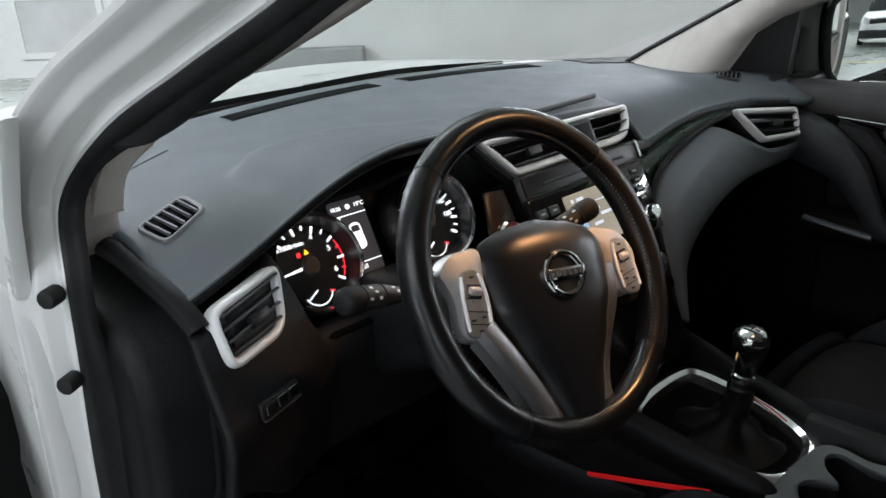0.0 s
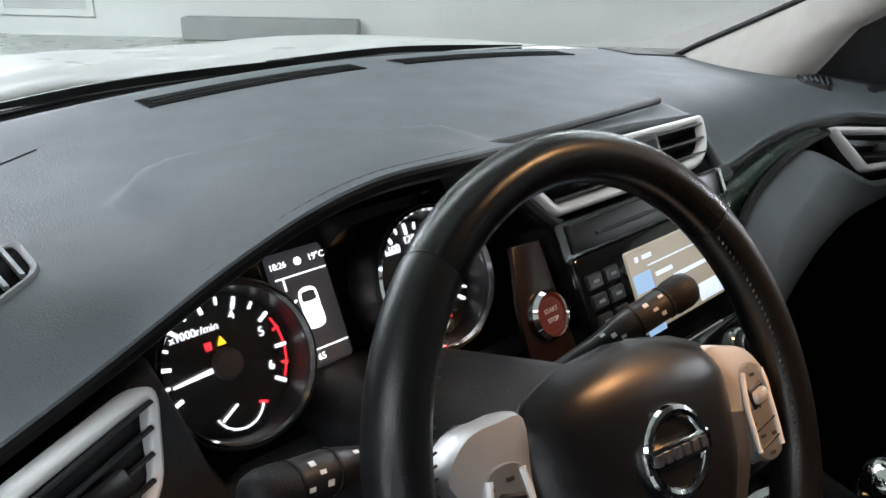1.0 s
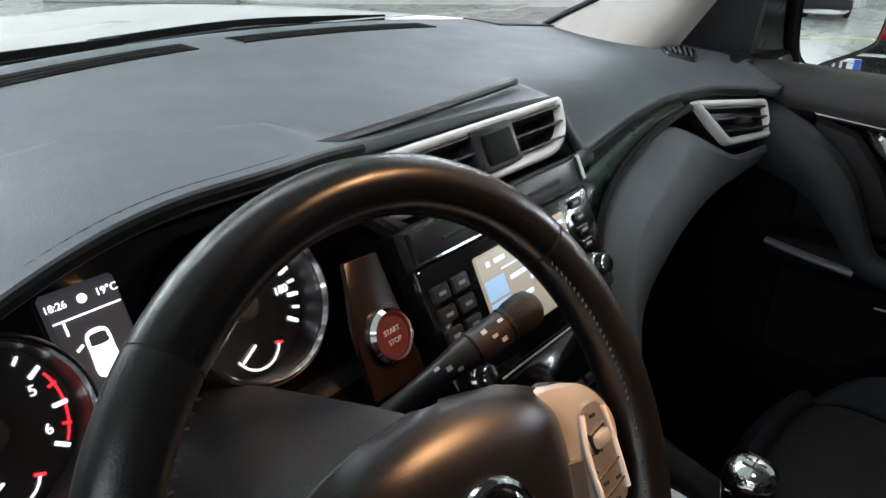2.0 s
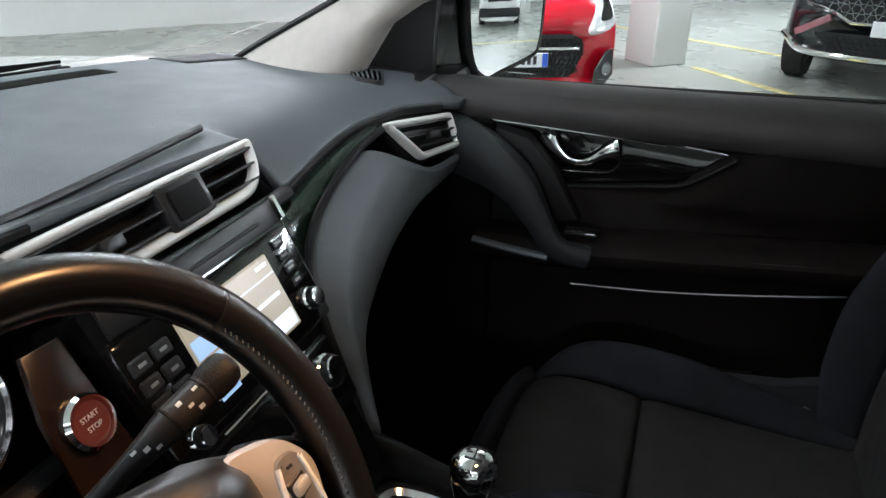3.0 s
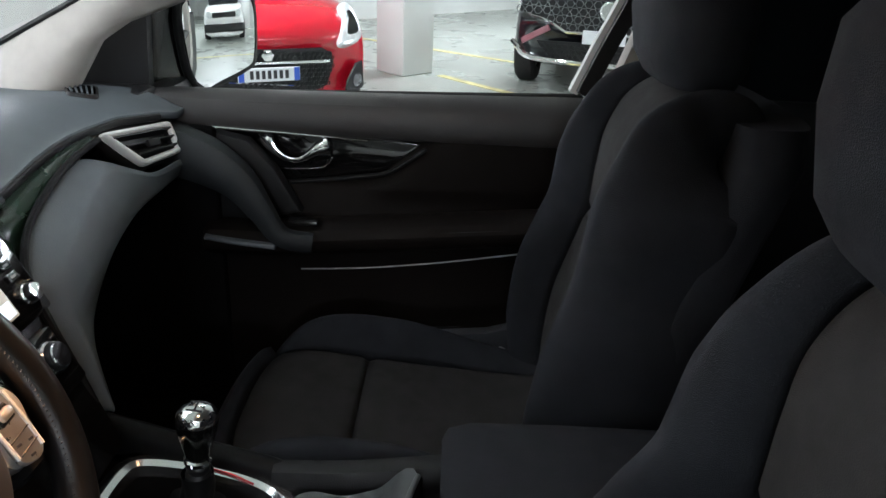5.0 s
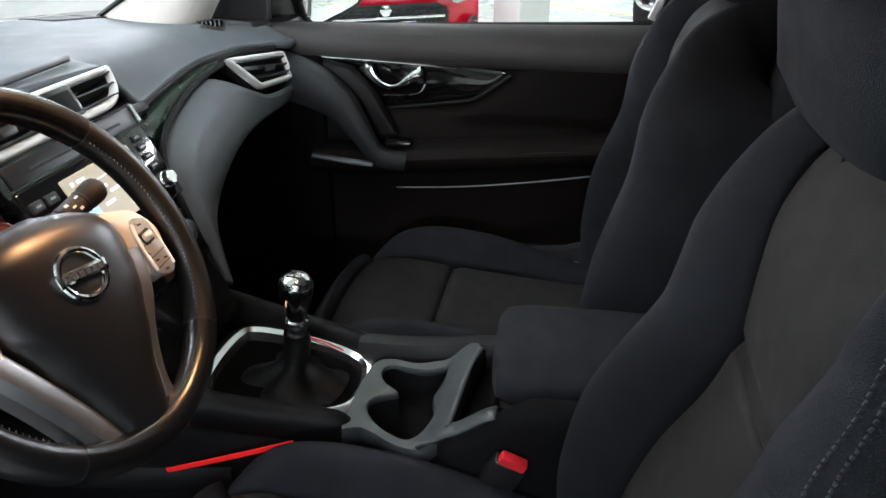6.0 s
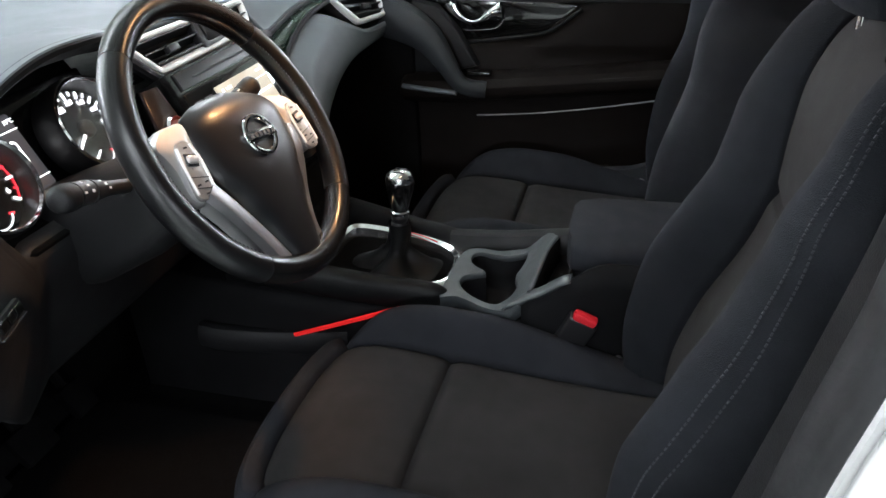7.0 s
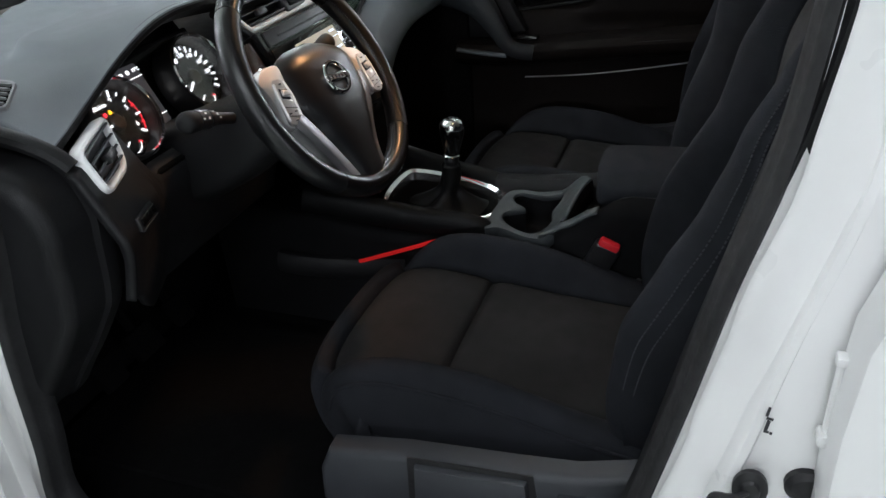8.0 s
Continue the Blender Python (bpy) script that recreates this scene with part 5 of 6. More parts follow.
def speed_extra(d, m, r):
    text_mesh("km/h", r * 0.13, m @ Matrix.Translation((-r * 0.32, r * 0.52, 0.003)), DIALGLOW, d)
    for k, w in enumerate(("100", "120", "140", "160", "180")):
        a = radians(118 - 30 * k)
        text_mesh(w, r * 0.15, m @ Matrix.Translation((r * 0.62 * math.cos(a), r * 0.62 * math.sin(a), 0.003)), DIALGLOW, d)


dial(-0.103, -0.016, 0.060, "rev_counter", "round rev counter with white scale", 200, -35, 15, 0.74, 184, rev_extra)
dial(0.096, -0.008, 0.064, "speedometer", "round speedometer with white scale", 215, -35, 21, None, 213, speed_extra)
dp = part("driver_display", rbox(0.056, 0.104, 0.008, 0.003, 1, CL @ Matrix.Translation((-0.012, 0.002, -0.004))), DISPLAY, cluster, "grey lit display with a white car outline")
DM = CL @ Matrix.Translation((-0.012, 0.002, 0.001))
for y in (0.030, -0.036):
    part("display_line", rbox(0.050, 0.0012, 0.0006, 0, 1, DM @ Matrix.Translation((0, y, 0))), DIALGLOW, dp, smooth=False)
text_mesh("19°C", 0.008, DM @ Matrix.Translation((0.0185, 0.041, 0)), DIALGLOW, dp)
text_mesh("65", 0.008, DM @ Matrix.Translation((-0.004, -0.043, 0)), DIALGLOW, dp)
part("display_mark", cyl(0.0035, 0.0006, DM @ Matrix.Translation((0, 0.041, 0)), 16), DIALGLOW, dp, smooth=False)
text_mesh("18:26", 0.0075, DM @ Matrix.Translation((-0.0195, 0.041, 0)), DIALGLOW, dp)
part("display_mark", rbox(0.0015, 0.010, 0.0006, 0, 1, DM @ Matrix.Translation((-0.018, 0.024, 0))), DIALGLOW, dp, smooth=False)
caro = [(p.x * 0.82, p.y * 0.85) for p in spline([(-0.011, 0.0, 0), (-0.010, 0.017, 0), (0.0, 0.021, 0), (0.010, 0.017, 0), (0.011, 0.0, 0), (0.011, -0.018, 0), (0.0, -0.022, 0), (-0.011, -0.018, 0)], 28, True)]
ci = part("car_symbol", prism(caro, 0.0006, DM), DIALGLOW, dp, "white car outline seen from above", smooth=False)
part("car_symbol_glass", prism([(x * 0.72, y * 0.25 + 0.010) for x, y in caro], 0.0009, DM), DISPLAY, ci, smooth=False)
part("car_symbol_mirror", rbox(0.006, 0.002, 0.0006, 0, 1, DM @ Matrix.Translation((-0.014, 0.008, 0)) @ Matrix.Rotation(0.5, 4, "Z")), DIALGLOW, ci, smooth=False)

# centre stack
SM = basis((0.013, -0.033, 0.945), (1, 0, 0), (0, 0.463, 0.886))
stack = thing("centre_stack", (0.013, -0.05, 0.66), "gloss black centre stack with screen, buttons and knobs", "console")
part("face", prism([(-0.150, 0.050), (0.155, 0.050), (0.140, -0.02), (0.120, -0.16), (0.095, -0.30), (-0.10, -0.30), (-0.145, -0.16)], -0.10, SM, 0), GLOSS, stack)
part("upper_strip", prism([(-0.135, 0.046), (0.15, 0.046), (0.142, 0.018), (-0.135, 0.018)], 0.004, SM, 0.0015), TRIM, stack)
part("disc_slot", rbox(0.20, 0.004, 0.003, 0.001, 1, SM @ Matrix.Translation((0.0, 0.030, 0.005))), RUBBER, stack)
unit = part("radio_unit", rbox(0.285, 0.118, 0.012, 0.006, 2, SM @ Matrix.Translation((-0.003, -0.044, 0.002))), GLOSS, stack, "gloss black radio unit")
scr = part("screen", rbox(0.156, 0.086, 0.004, 0.002, 1, SM @ Matrix.Translation((0.002, -0.042, 0.008))), SCREEN, unit, "lit screen with a pale menu")
SP = SM @ Matrix.Translation((0.002, -0.042, 0.0105))
for k in range(3):
    part("menu_tile", rbox(0.030, 0.019, 0.0008, 0, 1, SP @ Matrix.Translation((-0.060, 0.008 - 0.022 * k, 0))), SCREENB, scr, smooth=False)
part("menu_bar", rbox(0.120, 0.0012, 0.0008, 0, 1, SP @ Matrix.Translation((0.014, 0.022, 0))), SCREENW, scr, smooth=False)
part("menu_mark", rbox(0.016, 0.004, 0.0008, 0, 1, SP @ Matrix.Translation((-0.044, 0.032, 0))), SCREENW, scr, smooth=False)
part("menu_mark", rbox(0.005, 0.005, 0.0008, 0, 1, SP @ Matrix.Translation((-0.062, 0.032, 0))), SCREENW, scr, smooth=False)
part("menu_mark", rbox(0.020, 0.004, 0.0008, 0, 1, SP @ Matrix.Translation((0.060, 0.034, 0))), SCREENW, scr, smooth=False)
for x, y, w in ((-0.022, 0.010, 0.03), (0.03, 0.0, 0.075), (-0.02, -0.012, 0.02)):
    part("menu_mark", rbox(w, 0.004, 0.0008, 0, 1, SP @ Matrix.Translation((x, y, 0))), SCREENW, scr, smooth=False)
part("menu_key", rbox(0.044, 0.018, 0.0008, 0, 1, SP @ Matrix.Translation((0.050, -0.030, 0))), SCREENW, scr, smooth=False)
for c in range(2):
    for r in range(4):
        b = part("button", rbox(0.024, 0.015, 0.006, 0.002, 1, SM @ Matrix.Translation((-0.128 + 0.027 * c, -0.012 - 0.020 * r, 0.008))), TRIM, unit)
        part("button_mark", rbox(0.009, 0.003, 0.0008, 0, 1, SM @ Matrix.Translation((-0.128 + 0.027 * c, -0.012 - 0.020 * r, 0.0115))), GREYPRINT, b, smooth=False)
for r in range(4):
    b = part("button", rbox(0.022, 0.011, 0.004, 0.0015, 1, SM @ Matrix.Translation((0.108, 0.002 - 0.0155 * r, 0.008))), GLOSS, unit)
    part("button_mark", rbox(0.010, 0.003, 0.0008, 0, 1, SM @ Matrix.Translation((0.108, 0.002 - 0.0155 * r, 0.0102))), GREYPRINT, b, smooth=False)


def knob(x, y, r, parent, label="chrome-ringed rotary knob"):
    m = SM @ Matrix.Translation((x, y, 0.006))
    k = part("knob", lathe([(r, 0), (r, 0.010), (r * 0.92, 0.014), (r * 0.5, 0.0145), (0.001, 0.0145)], m, 28), TRIM, parent, label)
    part("knob_ring", lathe([(r * 1.0, 0.0), (r * 1.14, 0.0), (r * 1.12, 0.005), (r * 1.0, 0.007)], m, 32, closed=True), CHROME, k)
    part("knob_cap", lathe([(r * 0.86, 0.0148), (r * 0.8, 0.0165), (r * 0.3, 0.0168), (0.001, 0.0168)], m, 28), CHROME, k)


knob(0.112, -0.072, 0.0125, unit)
knob(-0.116, -0.096, 0.0110, unit)
ac = part("climate_unit", rbox(0.255, 0.085, 0.012, 0.006, 2, SM @ Matrix.Translation((-0.012, -0.158, 0.0))), GLOSS, stack, "gloss black climate unit")
for x in (-0.105, 0.078):
    knob(x, -0.150, 0.019, ac)
for k in range(5):
    part("button", rbox(0.022, 0.011, 0.006, 0.002, 1, SM @ Matrix.Translation((-0.065 + 0.026 * k, -0.172, 0.007))), TRIM, ac)
for k in range(3):
    part("silver_line", rbox(0.15, 0.0014, 0.002, 0, 1, SM @ Matrix.Translation((-0.01, -0.114 - 0.008 * k, 0.004))), SATIN, ac, smooth=False)
part("stack_corner", rbox(0.010, 0.030, 0.006, 0.002, 1, SM @ Matrix.Translation((0.142, 0.034, 0.005))), CHROME, stack)

# start button panel
pn = part("start_panel", prism([(-0.196, 0.040), (-0.160, 0.038), (-0.152, -0.075), (-0.216, -0.075), (-0.210, -0.01)], 0.006, SM @ Matrix.Translation((-0.004, 0.004, -0.016)), 0.002), BROWN, dash, "brown-black gloss panel")
SB = SM @ Matrix.Translation((-0.184, -0.026, -0.010))
part("start_ring", lathe([(0.0185, 0), (0.0235, 0), (0.0235, 0.006), (0.0205, 0.010), (0.0185, 0.006)], SB, 36, closed=True), CHROME, pn, "chrome ring")
btn = part("start_button", lathe([(0.0183, 0), (0.0183, 0.005), (0.016, 0.007), (0.001, 0.0072)], SB, 32), BTNRED, pn, "red-lit start button")
text_mesh("START", 0.0062, SB @ Matrix.Translation((0, 0.004, 0.0075)), WHITEPRINT, btn)
text_mesh("STOP", 0.0062, SB @ Matrix.Translation((0, -0.005, 0.0075)), WHITEPRINT, btn)

# passenger side: gloss strip and the big soft pad over the glovebox
BULGE = [(0.118, -0.140, 0.72), (0.125, -0.112, 0.79), (0.136, -0.082, 0.850), (0.152, -0.060, 0.888), (0.185, -0.042, 0.915), (0.24, -0.026, 0.935), (0.32, -0.014, 0.955), (0.41, -0.006, 0.968), (0.50, -0.004, 0.974), (0.56, -0.008, 0.970), (0.62, -0.020, 0.965), (0.70, -0.040, 0.960)]


def strip_top(x):
    return Vector((x, LIP(x)[0] - 0.003, LIP(x)[1] - 0.012))


low_line = spline(BULGE[:9], 33)
top_line = spline([SM @ Vector((0.120, -0.16, 0.0)), SM @ Vector((0.132, -0.08, 0.0)), SM @ Vector((0.142, -0.02, 0.0)), SM @ Vector((0.148, 0.012, 0.0)), (0.195, 0.004, 0.962), strip_top(0.25), strip_top(0.32), strip_top(0.41), strip_top(0.50)], 33)
thicken(part("gloss_strip", loft([low_line, [a.lerp(b, 0.5) for a, b in zip(low_line, top_line)], top_line], closed=False), STRIP, dash, "gloss black dash strip, greenish reflection in its colour", facing=(0, -1, 0)), 0.006)


PADTOP = BULGE[:8] + [(0.47, -0.020, 0.952), (0.53, -0.050, 0.918), (0.575, -0.066, 0.902), (0.70, -0.090, 0.903)]
padtop = spline(PADTOP, 41)
PADLOW = [(0.225, -0.080, 0.650), (0.230, -0.082, 0.720), (0.242, -0.084, 0.768), (0.268, -0.084, 0.800), (0.302, -0.084, 0.826), (0.350, -0.080, 0.845), (0.408, -0.076, 0.858), (0.465, -0.072, 0.864), (0.520, -0.070, 0.866), (0.570, -0.070, 0.866), (0.620, -0.070, 0.866), (0.70, -0.070, 0.866)]
padlow = spline(PADLOW, 41)
PUSH = table([(0.0, 0.0), (0.14, 0.016), (0.28, 0.033), (0.34, 0.034), (0.55, 0.031), (0.80, 0.018), (1.0, 0.0)])
pad_rows = []
for f in (0.0, 0.08, 0.16, 0.23, 0.28, 0.33, 0.42, 0.55, 0.70, 0.82, 0.92, 1.0):
    pad_rows.append([a.lerp(b, f) + Vector((-0.25, -0.90, 0.10)) * PUSH(f)[0] * (1 - 0.80 * sm(k, 20, 32)) for k, (a, b) in enumerate(zip(padtop, padlow))])
for dy, dz, dx in ((0.012, -0.010, 0.008), (0.035, -0.018, 0.014), (0.08, -0.022, 0.018), (0.18, -0.022, 0.020)):
    pad_rows.append([b + Vector((dx * (1 - sm(k, 8, 20)), dy, dz * sm(k, 2, 14))) for k, b in enumerate(padlow)])
soften(thicken(part("glovebox_pad", loft(pad_rows, closed=False), DASH, dash, "rounded grey pad over the glovebox", angle=80, facing=(0, -1, 0)), 0.008), 1)
part("strip_gap", sweep([p + Vector((-0.002, -0.002, 0.003)) for p in low_line], ring(0.0055, 0.0055, 8)), HOODBLACK, dash)

# lower dash filler so that no light comes through
part("under_dash", rbox(1.34, 0.30, 0.30, 0.02, 2, Matrix.Translation((0, 0.26, 0.80))), TRIM, dash)


# ---- steering wheel ----
WC = Vector((-0.336, -0.2395, 0.979))
WM = basis(WC, (1, 0, 0), (0, 0.4937, 0.8697)) @ Matrix.Rotation(radians(-9), 4, "Z")
wheel = thing("steering_wheel", WC, "black leather steering wheel with silver spokes, turned slightly", "steering wheel")
RR, RT = 0.167, 0.0158
WN = tuple(WM.to_3x3() @ Vector((0, 0, 1)))


def arc(a0, a1, n, r=RR, z=0.0):
    return [WM @ Vector((r * math.cos(radians(a0 + (a1 - a0) * k / (n - 1))), r * math.sin(radians(a0 + (a1 - a0) * k / (n - 1))), z)) for k in range(n)]


prof = ring(RT, RT * 1.06, 16, 2.2)
SEAMS = (138, 45.5, -40.5, -122)
for a0, a1, material, label in ((45.5, 138, LEATHER_SMOOTH, "smooth leather grip"), (138, 238, LEATHER, "grained leather grip"), (-122, -40.5, LEATHER_SMOOTH, "smooth leather grip"), (-40.5, 45.5, LEATHER, "grained leather grip")):
    part("rim", sweep(arc(a0 + 0.35, a1 - 0.35, 48), prof, False, WN), material, wheel, label)
for a in SEAMS:
    part("rim_seam", sweep(arc(a - 0.5, a + 0.5, 4), [(x * 0.97, y * 0.97) for x, y in prof], False, WN), TRIM, wheel)
bm = bmesh.new()
for a0, a1 in ((-38, 43), (141, 236)):
    for k in range(46):
        a = a0 + (a1 - a0) * k / 45
        p = WM @ Vector(((RR - RT * 0.86) * math.cos(radians(a)), (RR - RT * 0.86) * math.sin(radians(a)), RT * 0.62))
        rbox(0.0032, 0.0010, 0.0010, 0, 1, Matrix.Translation(p) @ WM.to_3x3().to_4x4() @ Matrix.Rotation(radians(a + 25), 4, "Z"), bm)
part("stitching", bm, STITCH, wheel, kind="stuff", smooth=False)
half = [(0.0, 0.047), (0.045, 0.043), (0.078, 0.030), (0.090, 0.010), (0.086, -0.028), (0.066, -0.070), (0.044, -0.115), (0.033, -0.150), (0.026, -0.163)]
outline = [(p.x, p.y) for p in spline([(x, y, 0) for x, y in half], 26)]
outline = outline + [(-x, y) for x, y in outline[::-1] if x > 0.001]


def domed(outline, steps, m, lift=lambda x, y: 0.0):
    """A cushion-shaped solid over an outline; steps are (inset factor, height)."""
    cx = sum(p[0] for p in outline) / len(outline)
    cy = sum(p[1] for p in outline) / len(outline)
    rings = [[m @ Vector((cx + (x - cx) * f, cy + (y - cy) * f, h + lift(x, y))) for x, y in outline] for f, h in steps]
    return loft(rings)


HALF = table([(-0.163, 0.030), (-0.150, 0.036), (-0.115, 0.047), (-0.070, 0.069), (-0.028, 0.090), (0.005, 0.094), (0.022, 0.093), (0.038, 0.084), (0.048, 0.062), (0.054, 0.030), (0.0555, 0.010)])


def cover(u, v):
    y = -0.163 + 0.2185 * v
    w = HALF(y)[0]
    s = u * 2 - 1
    edge = abs(s) ** 5
    end = max(0.0, (v - 0.80) / 0.20) ** 3 + 0.5 * max(0.0, (0.06 - v) / 0.06) ** 2
    return WM @ Vector((w * s, y, 0.021 - 0.010 * sm(-y, 0.03, 0.16) - 0.016 * min(1.0, edge + end) + 0.007 * (1 - s * s) - 0.005 - 0.004 * max(0.0, (y - 0.005) / 0.05) ** 2))


thicken(part("airbag_cover", sheet(cover, 30, 40), AIRBAG, wheel, "soft black airbag cover", angle=70, facing=WN), 0.03)
# badge
BM = WM @ Matrix.Translation((0, -0.008, 0.0225))
bd = part("badge", sweep([BM @ Vector((0.0255 * math.cos(a), 0.0225 * math.sin(a), 0.002)) for a in (2 * math.pi * k / 40 for k in range(40))], ring(0.0034, 0.0028, 8), True, WN), CHROME, wheel, "plain chrome ring badge with a cross bar")
part("badge_bar", rbox(0.060, 0.0125, 0.005, 0.0016, 2, BM @ Matrix.Translation((0, 0, 0.002))), CHROME, bd)
bars(bd, BM @ Matrix.Translation((0, 0, 0.0050)), 0.050, 0.006, 6, INK, "badge_mark")
for s in (-1, 1):
    shape = [(0.088, 0.034, 0), (0.106, 0.036, 0), (0.127, 0.033, 0), (0.143, 0.018, 0), (0.139, 0.006, 0), (0.134, -0.012, 0), (0.135, -0.044, 0), (0.118, -0.054, 0), (0.097, -0.050, 0), (0.090, -0.030, 0), (0.090, 0.004, 0)]
    if s > 0:
        shape = [(0.072, 0.036, 0), (0.100, 0.035, 0), (0.122, 0.028, 0), (0.140, 0.006, 0), (0.138, -0.016, 0), (0.126, -0.036, 0), (0.106, -0.046, 0), (0.092, -0.034, 0), (0.086, 0.0, 0)]
    plate = [(p.x * s, p.y) for p in spline(shape, 44, True)]
    pl = part("spoke_plate", domed(plate, ((0.97, -0.016), (1.0, -0.006), (0.99, 0.001), (0.95, 0.005), (0.5, 0.008), (0.05, 0.008)), WM), SILVER, wheel, "silver spoke plate")
    dx, dy = (0, 0.008) if s < 0 else (0.002, 0.012)
    sw = [((p.x + dx) * s, p.y + dy) for p in spline([(0.099, 0.004, 0), (0.113, 0.008, 0), (0.124, 0.002, 0), (0.127, -0.022, 0), (0.129, -0.052, 0), (0.114, -0.058, 0), (0.100, -0.050, 0), (0.0965, -0.02, 0)], 30, True)]
    part("switch_pod", domed(sw, ((1.0, 0.003), (1.0, 0.0075), (0.96, 0.0092), (0.5, 0.0102), (0.05, 0.0102)), WM), PODSILVER, pl, "silver switch pod")
    for rail in ([(0.1005, 0.003, 0), (0.0972, -0.02, 0), (0.1005, -0.049, 0)], [(0.1225, 0.002, 0), (0.1262, -0.022, 0), (0.1278, -0.050, 0)]):
        part("pod_rail", sweep([WM @ Vector(((p.x + dx) * s, p.y + dy, 0.0098)) for p in spline(rail, 10)], ring(0.0020, 0.0016, 8)), SATIN, pl, "bright edge of the switch pod")
    part("rocker_well", rbox(0.019, 0.016, 0.006, 0.002, 1, WM @ Matrix.Translation((s * (0.111 + dx), -0.014 + dy, 0.0084)) @ Matrix.Rotation(radians(12 * s), 4, "Z")), TRIM, pl)
    part("rocker", rbox(0.015, 0.009, 0.009, 0.003, 2, WM @ Matrix.Translation((s * (0.111 + dx), -0.014 + dy, 0.0108)) @ Matrix.Rotation(radians(12 * s), 4, "Z")), SILVER, pl)
    for yy in (-0.0335, -0.046):
        part("switch_gap", rbox(0.027, 0.0007, 0.002, 0, 1, WM @ Matrix.Translation((s * (0.113 + dx), yy + dy, 0.0098)) @ Matrix.Rotation(radians(12 * s), 4, "Z")), TRIM, pl, smooth=False)
    for xx, yy in ((0.107, -0.040), (0.120, -0.041), (0.110, 0.000), (0.114, -0.052)):
        part("switch_mark", rbox(0.005, 0.002, 0.0008, 0, 1, WM @ Matrix.Translation((s * (xx + dx), yy + dy, 0.0104))), INK, pl, smooth=False)
    part("spoke_arm", domed([(p.x * s, p.y) for p in spline([(0.10, 0.028, 0), (0.130, 0.027, 0), (0.158, 0.008, 0), (0.162, -0.045, 0), (0.13, -0.058, 0), (0.10, -0.05, 0)], 28, True)], ((1, -0.024), (1, -0.013), (0.9, -0.008), (0.1, -0.006)), WM), AIRBAG, wheel)
    if s < 0:
        low = [(-0.108, -0.042, 0.005), (-0.092, -0.068, 0.005), (-0.072, -0.100, 0.002), (-0.054, -0.132, -0.001), (-0.042, -0.158, -0.004)]
    else:
        low = [(0.084, -0.006, 0.007), (0.079, -0.030, 0.007), (0.068, -0.060, 0.005), (0.054, -0.092, 0.001), (0.045, -0.128, -0.003), (0.042, -0.158, -0.005)]
    wide = table([(0.0, 1.1), (0.3, 1.1), (0.7, 1.15), (1.0, 1.3)] if s < 0 else [(0.0, 0.9), (0.25, 1.0), (0.5, 0.65), (0.8, 0.50), (1.0, 0.7)])
    part("lower_spoke", sweep([WM @ p for p in spline(low, 28)], [(-0.014, -0.014), (-0.013, 0.002), (-0.007, 0.006), (0.006, 0.006), (0.013, 0.001), (0.014, -0.014)], False, WN, lambda u, wide=wide: wide(u)[0]), GUNMETAL, wheel, "dark satin metal lower spoke")
# column shroud
def shroud(k):
    y, cz, w, h = k
    return [Vector((-0.336 + w * x, y, cz + h * z)) for x, z in ring(1, 1, 24, 3)]


part("column_shroud", loft([shroud(k) for k in ((-0.205, 0.945, 0.050, 0.040), (-0.19, 0.935, 0.066, 0.052), (-0.12, 0.895, 0.078, 0.066), (-0.03, 0.855, 0.080, 0.075), (0.05, 0.83, 0.08, 0.07))]), DARK, wheel, "black steering column shroud", angle=60)
# stalks
def stalk(name, pts, r, label, marks):
    st = thing(name, pts[0], label, "stalk")
    path = spline(pts, 24)
    part("lever", sweep(path, ring(r, r, 14), False, (0, 0, 1), lambda u: 0.62 + 0.38 * sm(u, 0.25, 0.6)), TRIM, st)
    d = (path[-1] - path[-4]).normalized()
    part("tip", lathe([(r * 0.98, -0.012), (r * 1.10, -0.006), (r * 1.12, 0.006), (r * 1.0, 0.012), (r * 0.7, 0.0155), (r * 0.3, 0.017)], basis(path[-1], d.orthogonal(), d.cross(d.orthogonal())), 20), DARK, st)
    for k in (13, 19):
        e = (path[k + 1] - path[k - 1]).normalized()
        part("sleeve_ring", lathe([(r * 1.00, -0.0012), (r * 1.05, -0.0008), (r * 1.05, 0.0008), (r * 1.00, 0.0012)], basis(path[k], e.orthogonal(), e.cross(e.orthogonal())), 20), DARK, st)
    e = (path[11] - path[9]).normalized()
    out = Vector((-0.5, -0.6, 0.62))
    out = (out - e * out.dot(e)).normalized()
    spots = (8, 9, 10, 15, 16, 17, 18, 21, 22)
    for k in range(marks):
        p = path[spots[k]]
        turn = Matrix.Rotation(radians((-26, 4, 30)[k % 3]), 4, e)
        q = turn @ out
        size = r * (0.62 + 0.38 * sm(spots[k] / 23, 0.25, 0.6))
        part("stalk_mark", rbox(0.0042, 0.0024 + 0.0010 * (k % 2), 0.0006, 0, 1, basis(p + q * size * 1.01, e, q.cross(e))), WHITEPRINT, st, smooth=False)


stalk("indicator_stalk", [(-0.395, -0.120, 0.935), (-0.45, -0.128, 0.955), (-0.49, -0.134, 0.968), (-0.517, -0.138, 0.975)], 0.0135, "black indicator stalk with white symbols", 9)
stalk("wiper_stalk", [(-0.289, -0.115, 0.922), (-0.228, -0.135, 0.953), (-0.188, -0.148, 0.970), (-0.160, -0.156, 0.981)], 0.0130, "black wiper stalk with white symbols", 9)


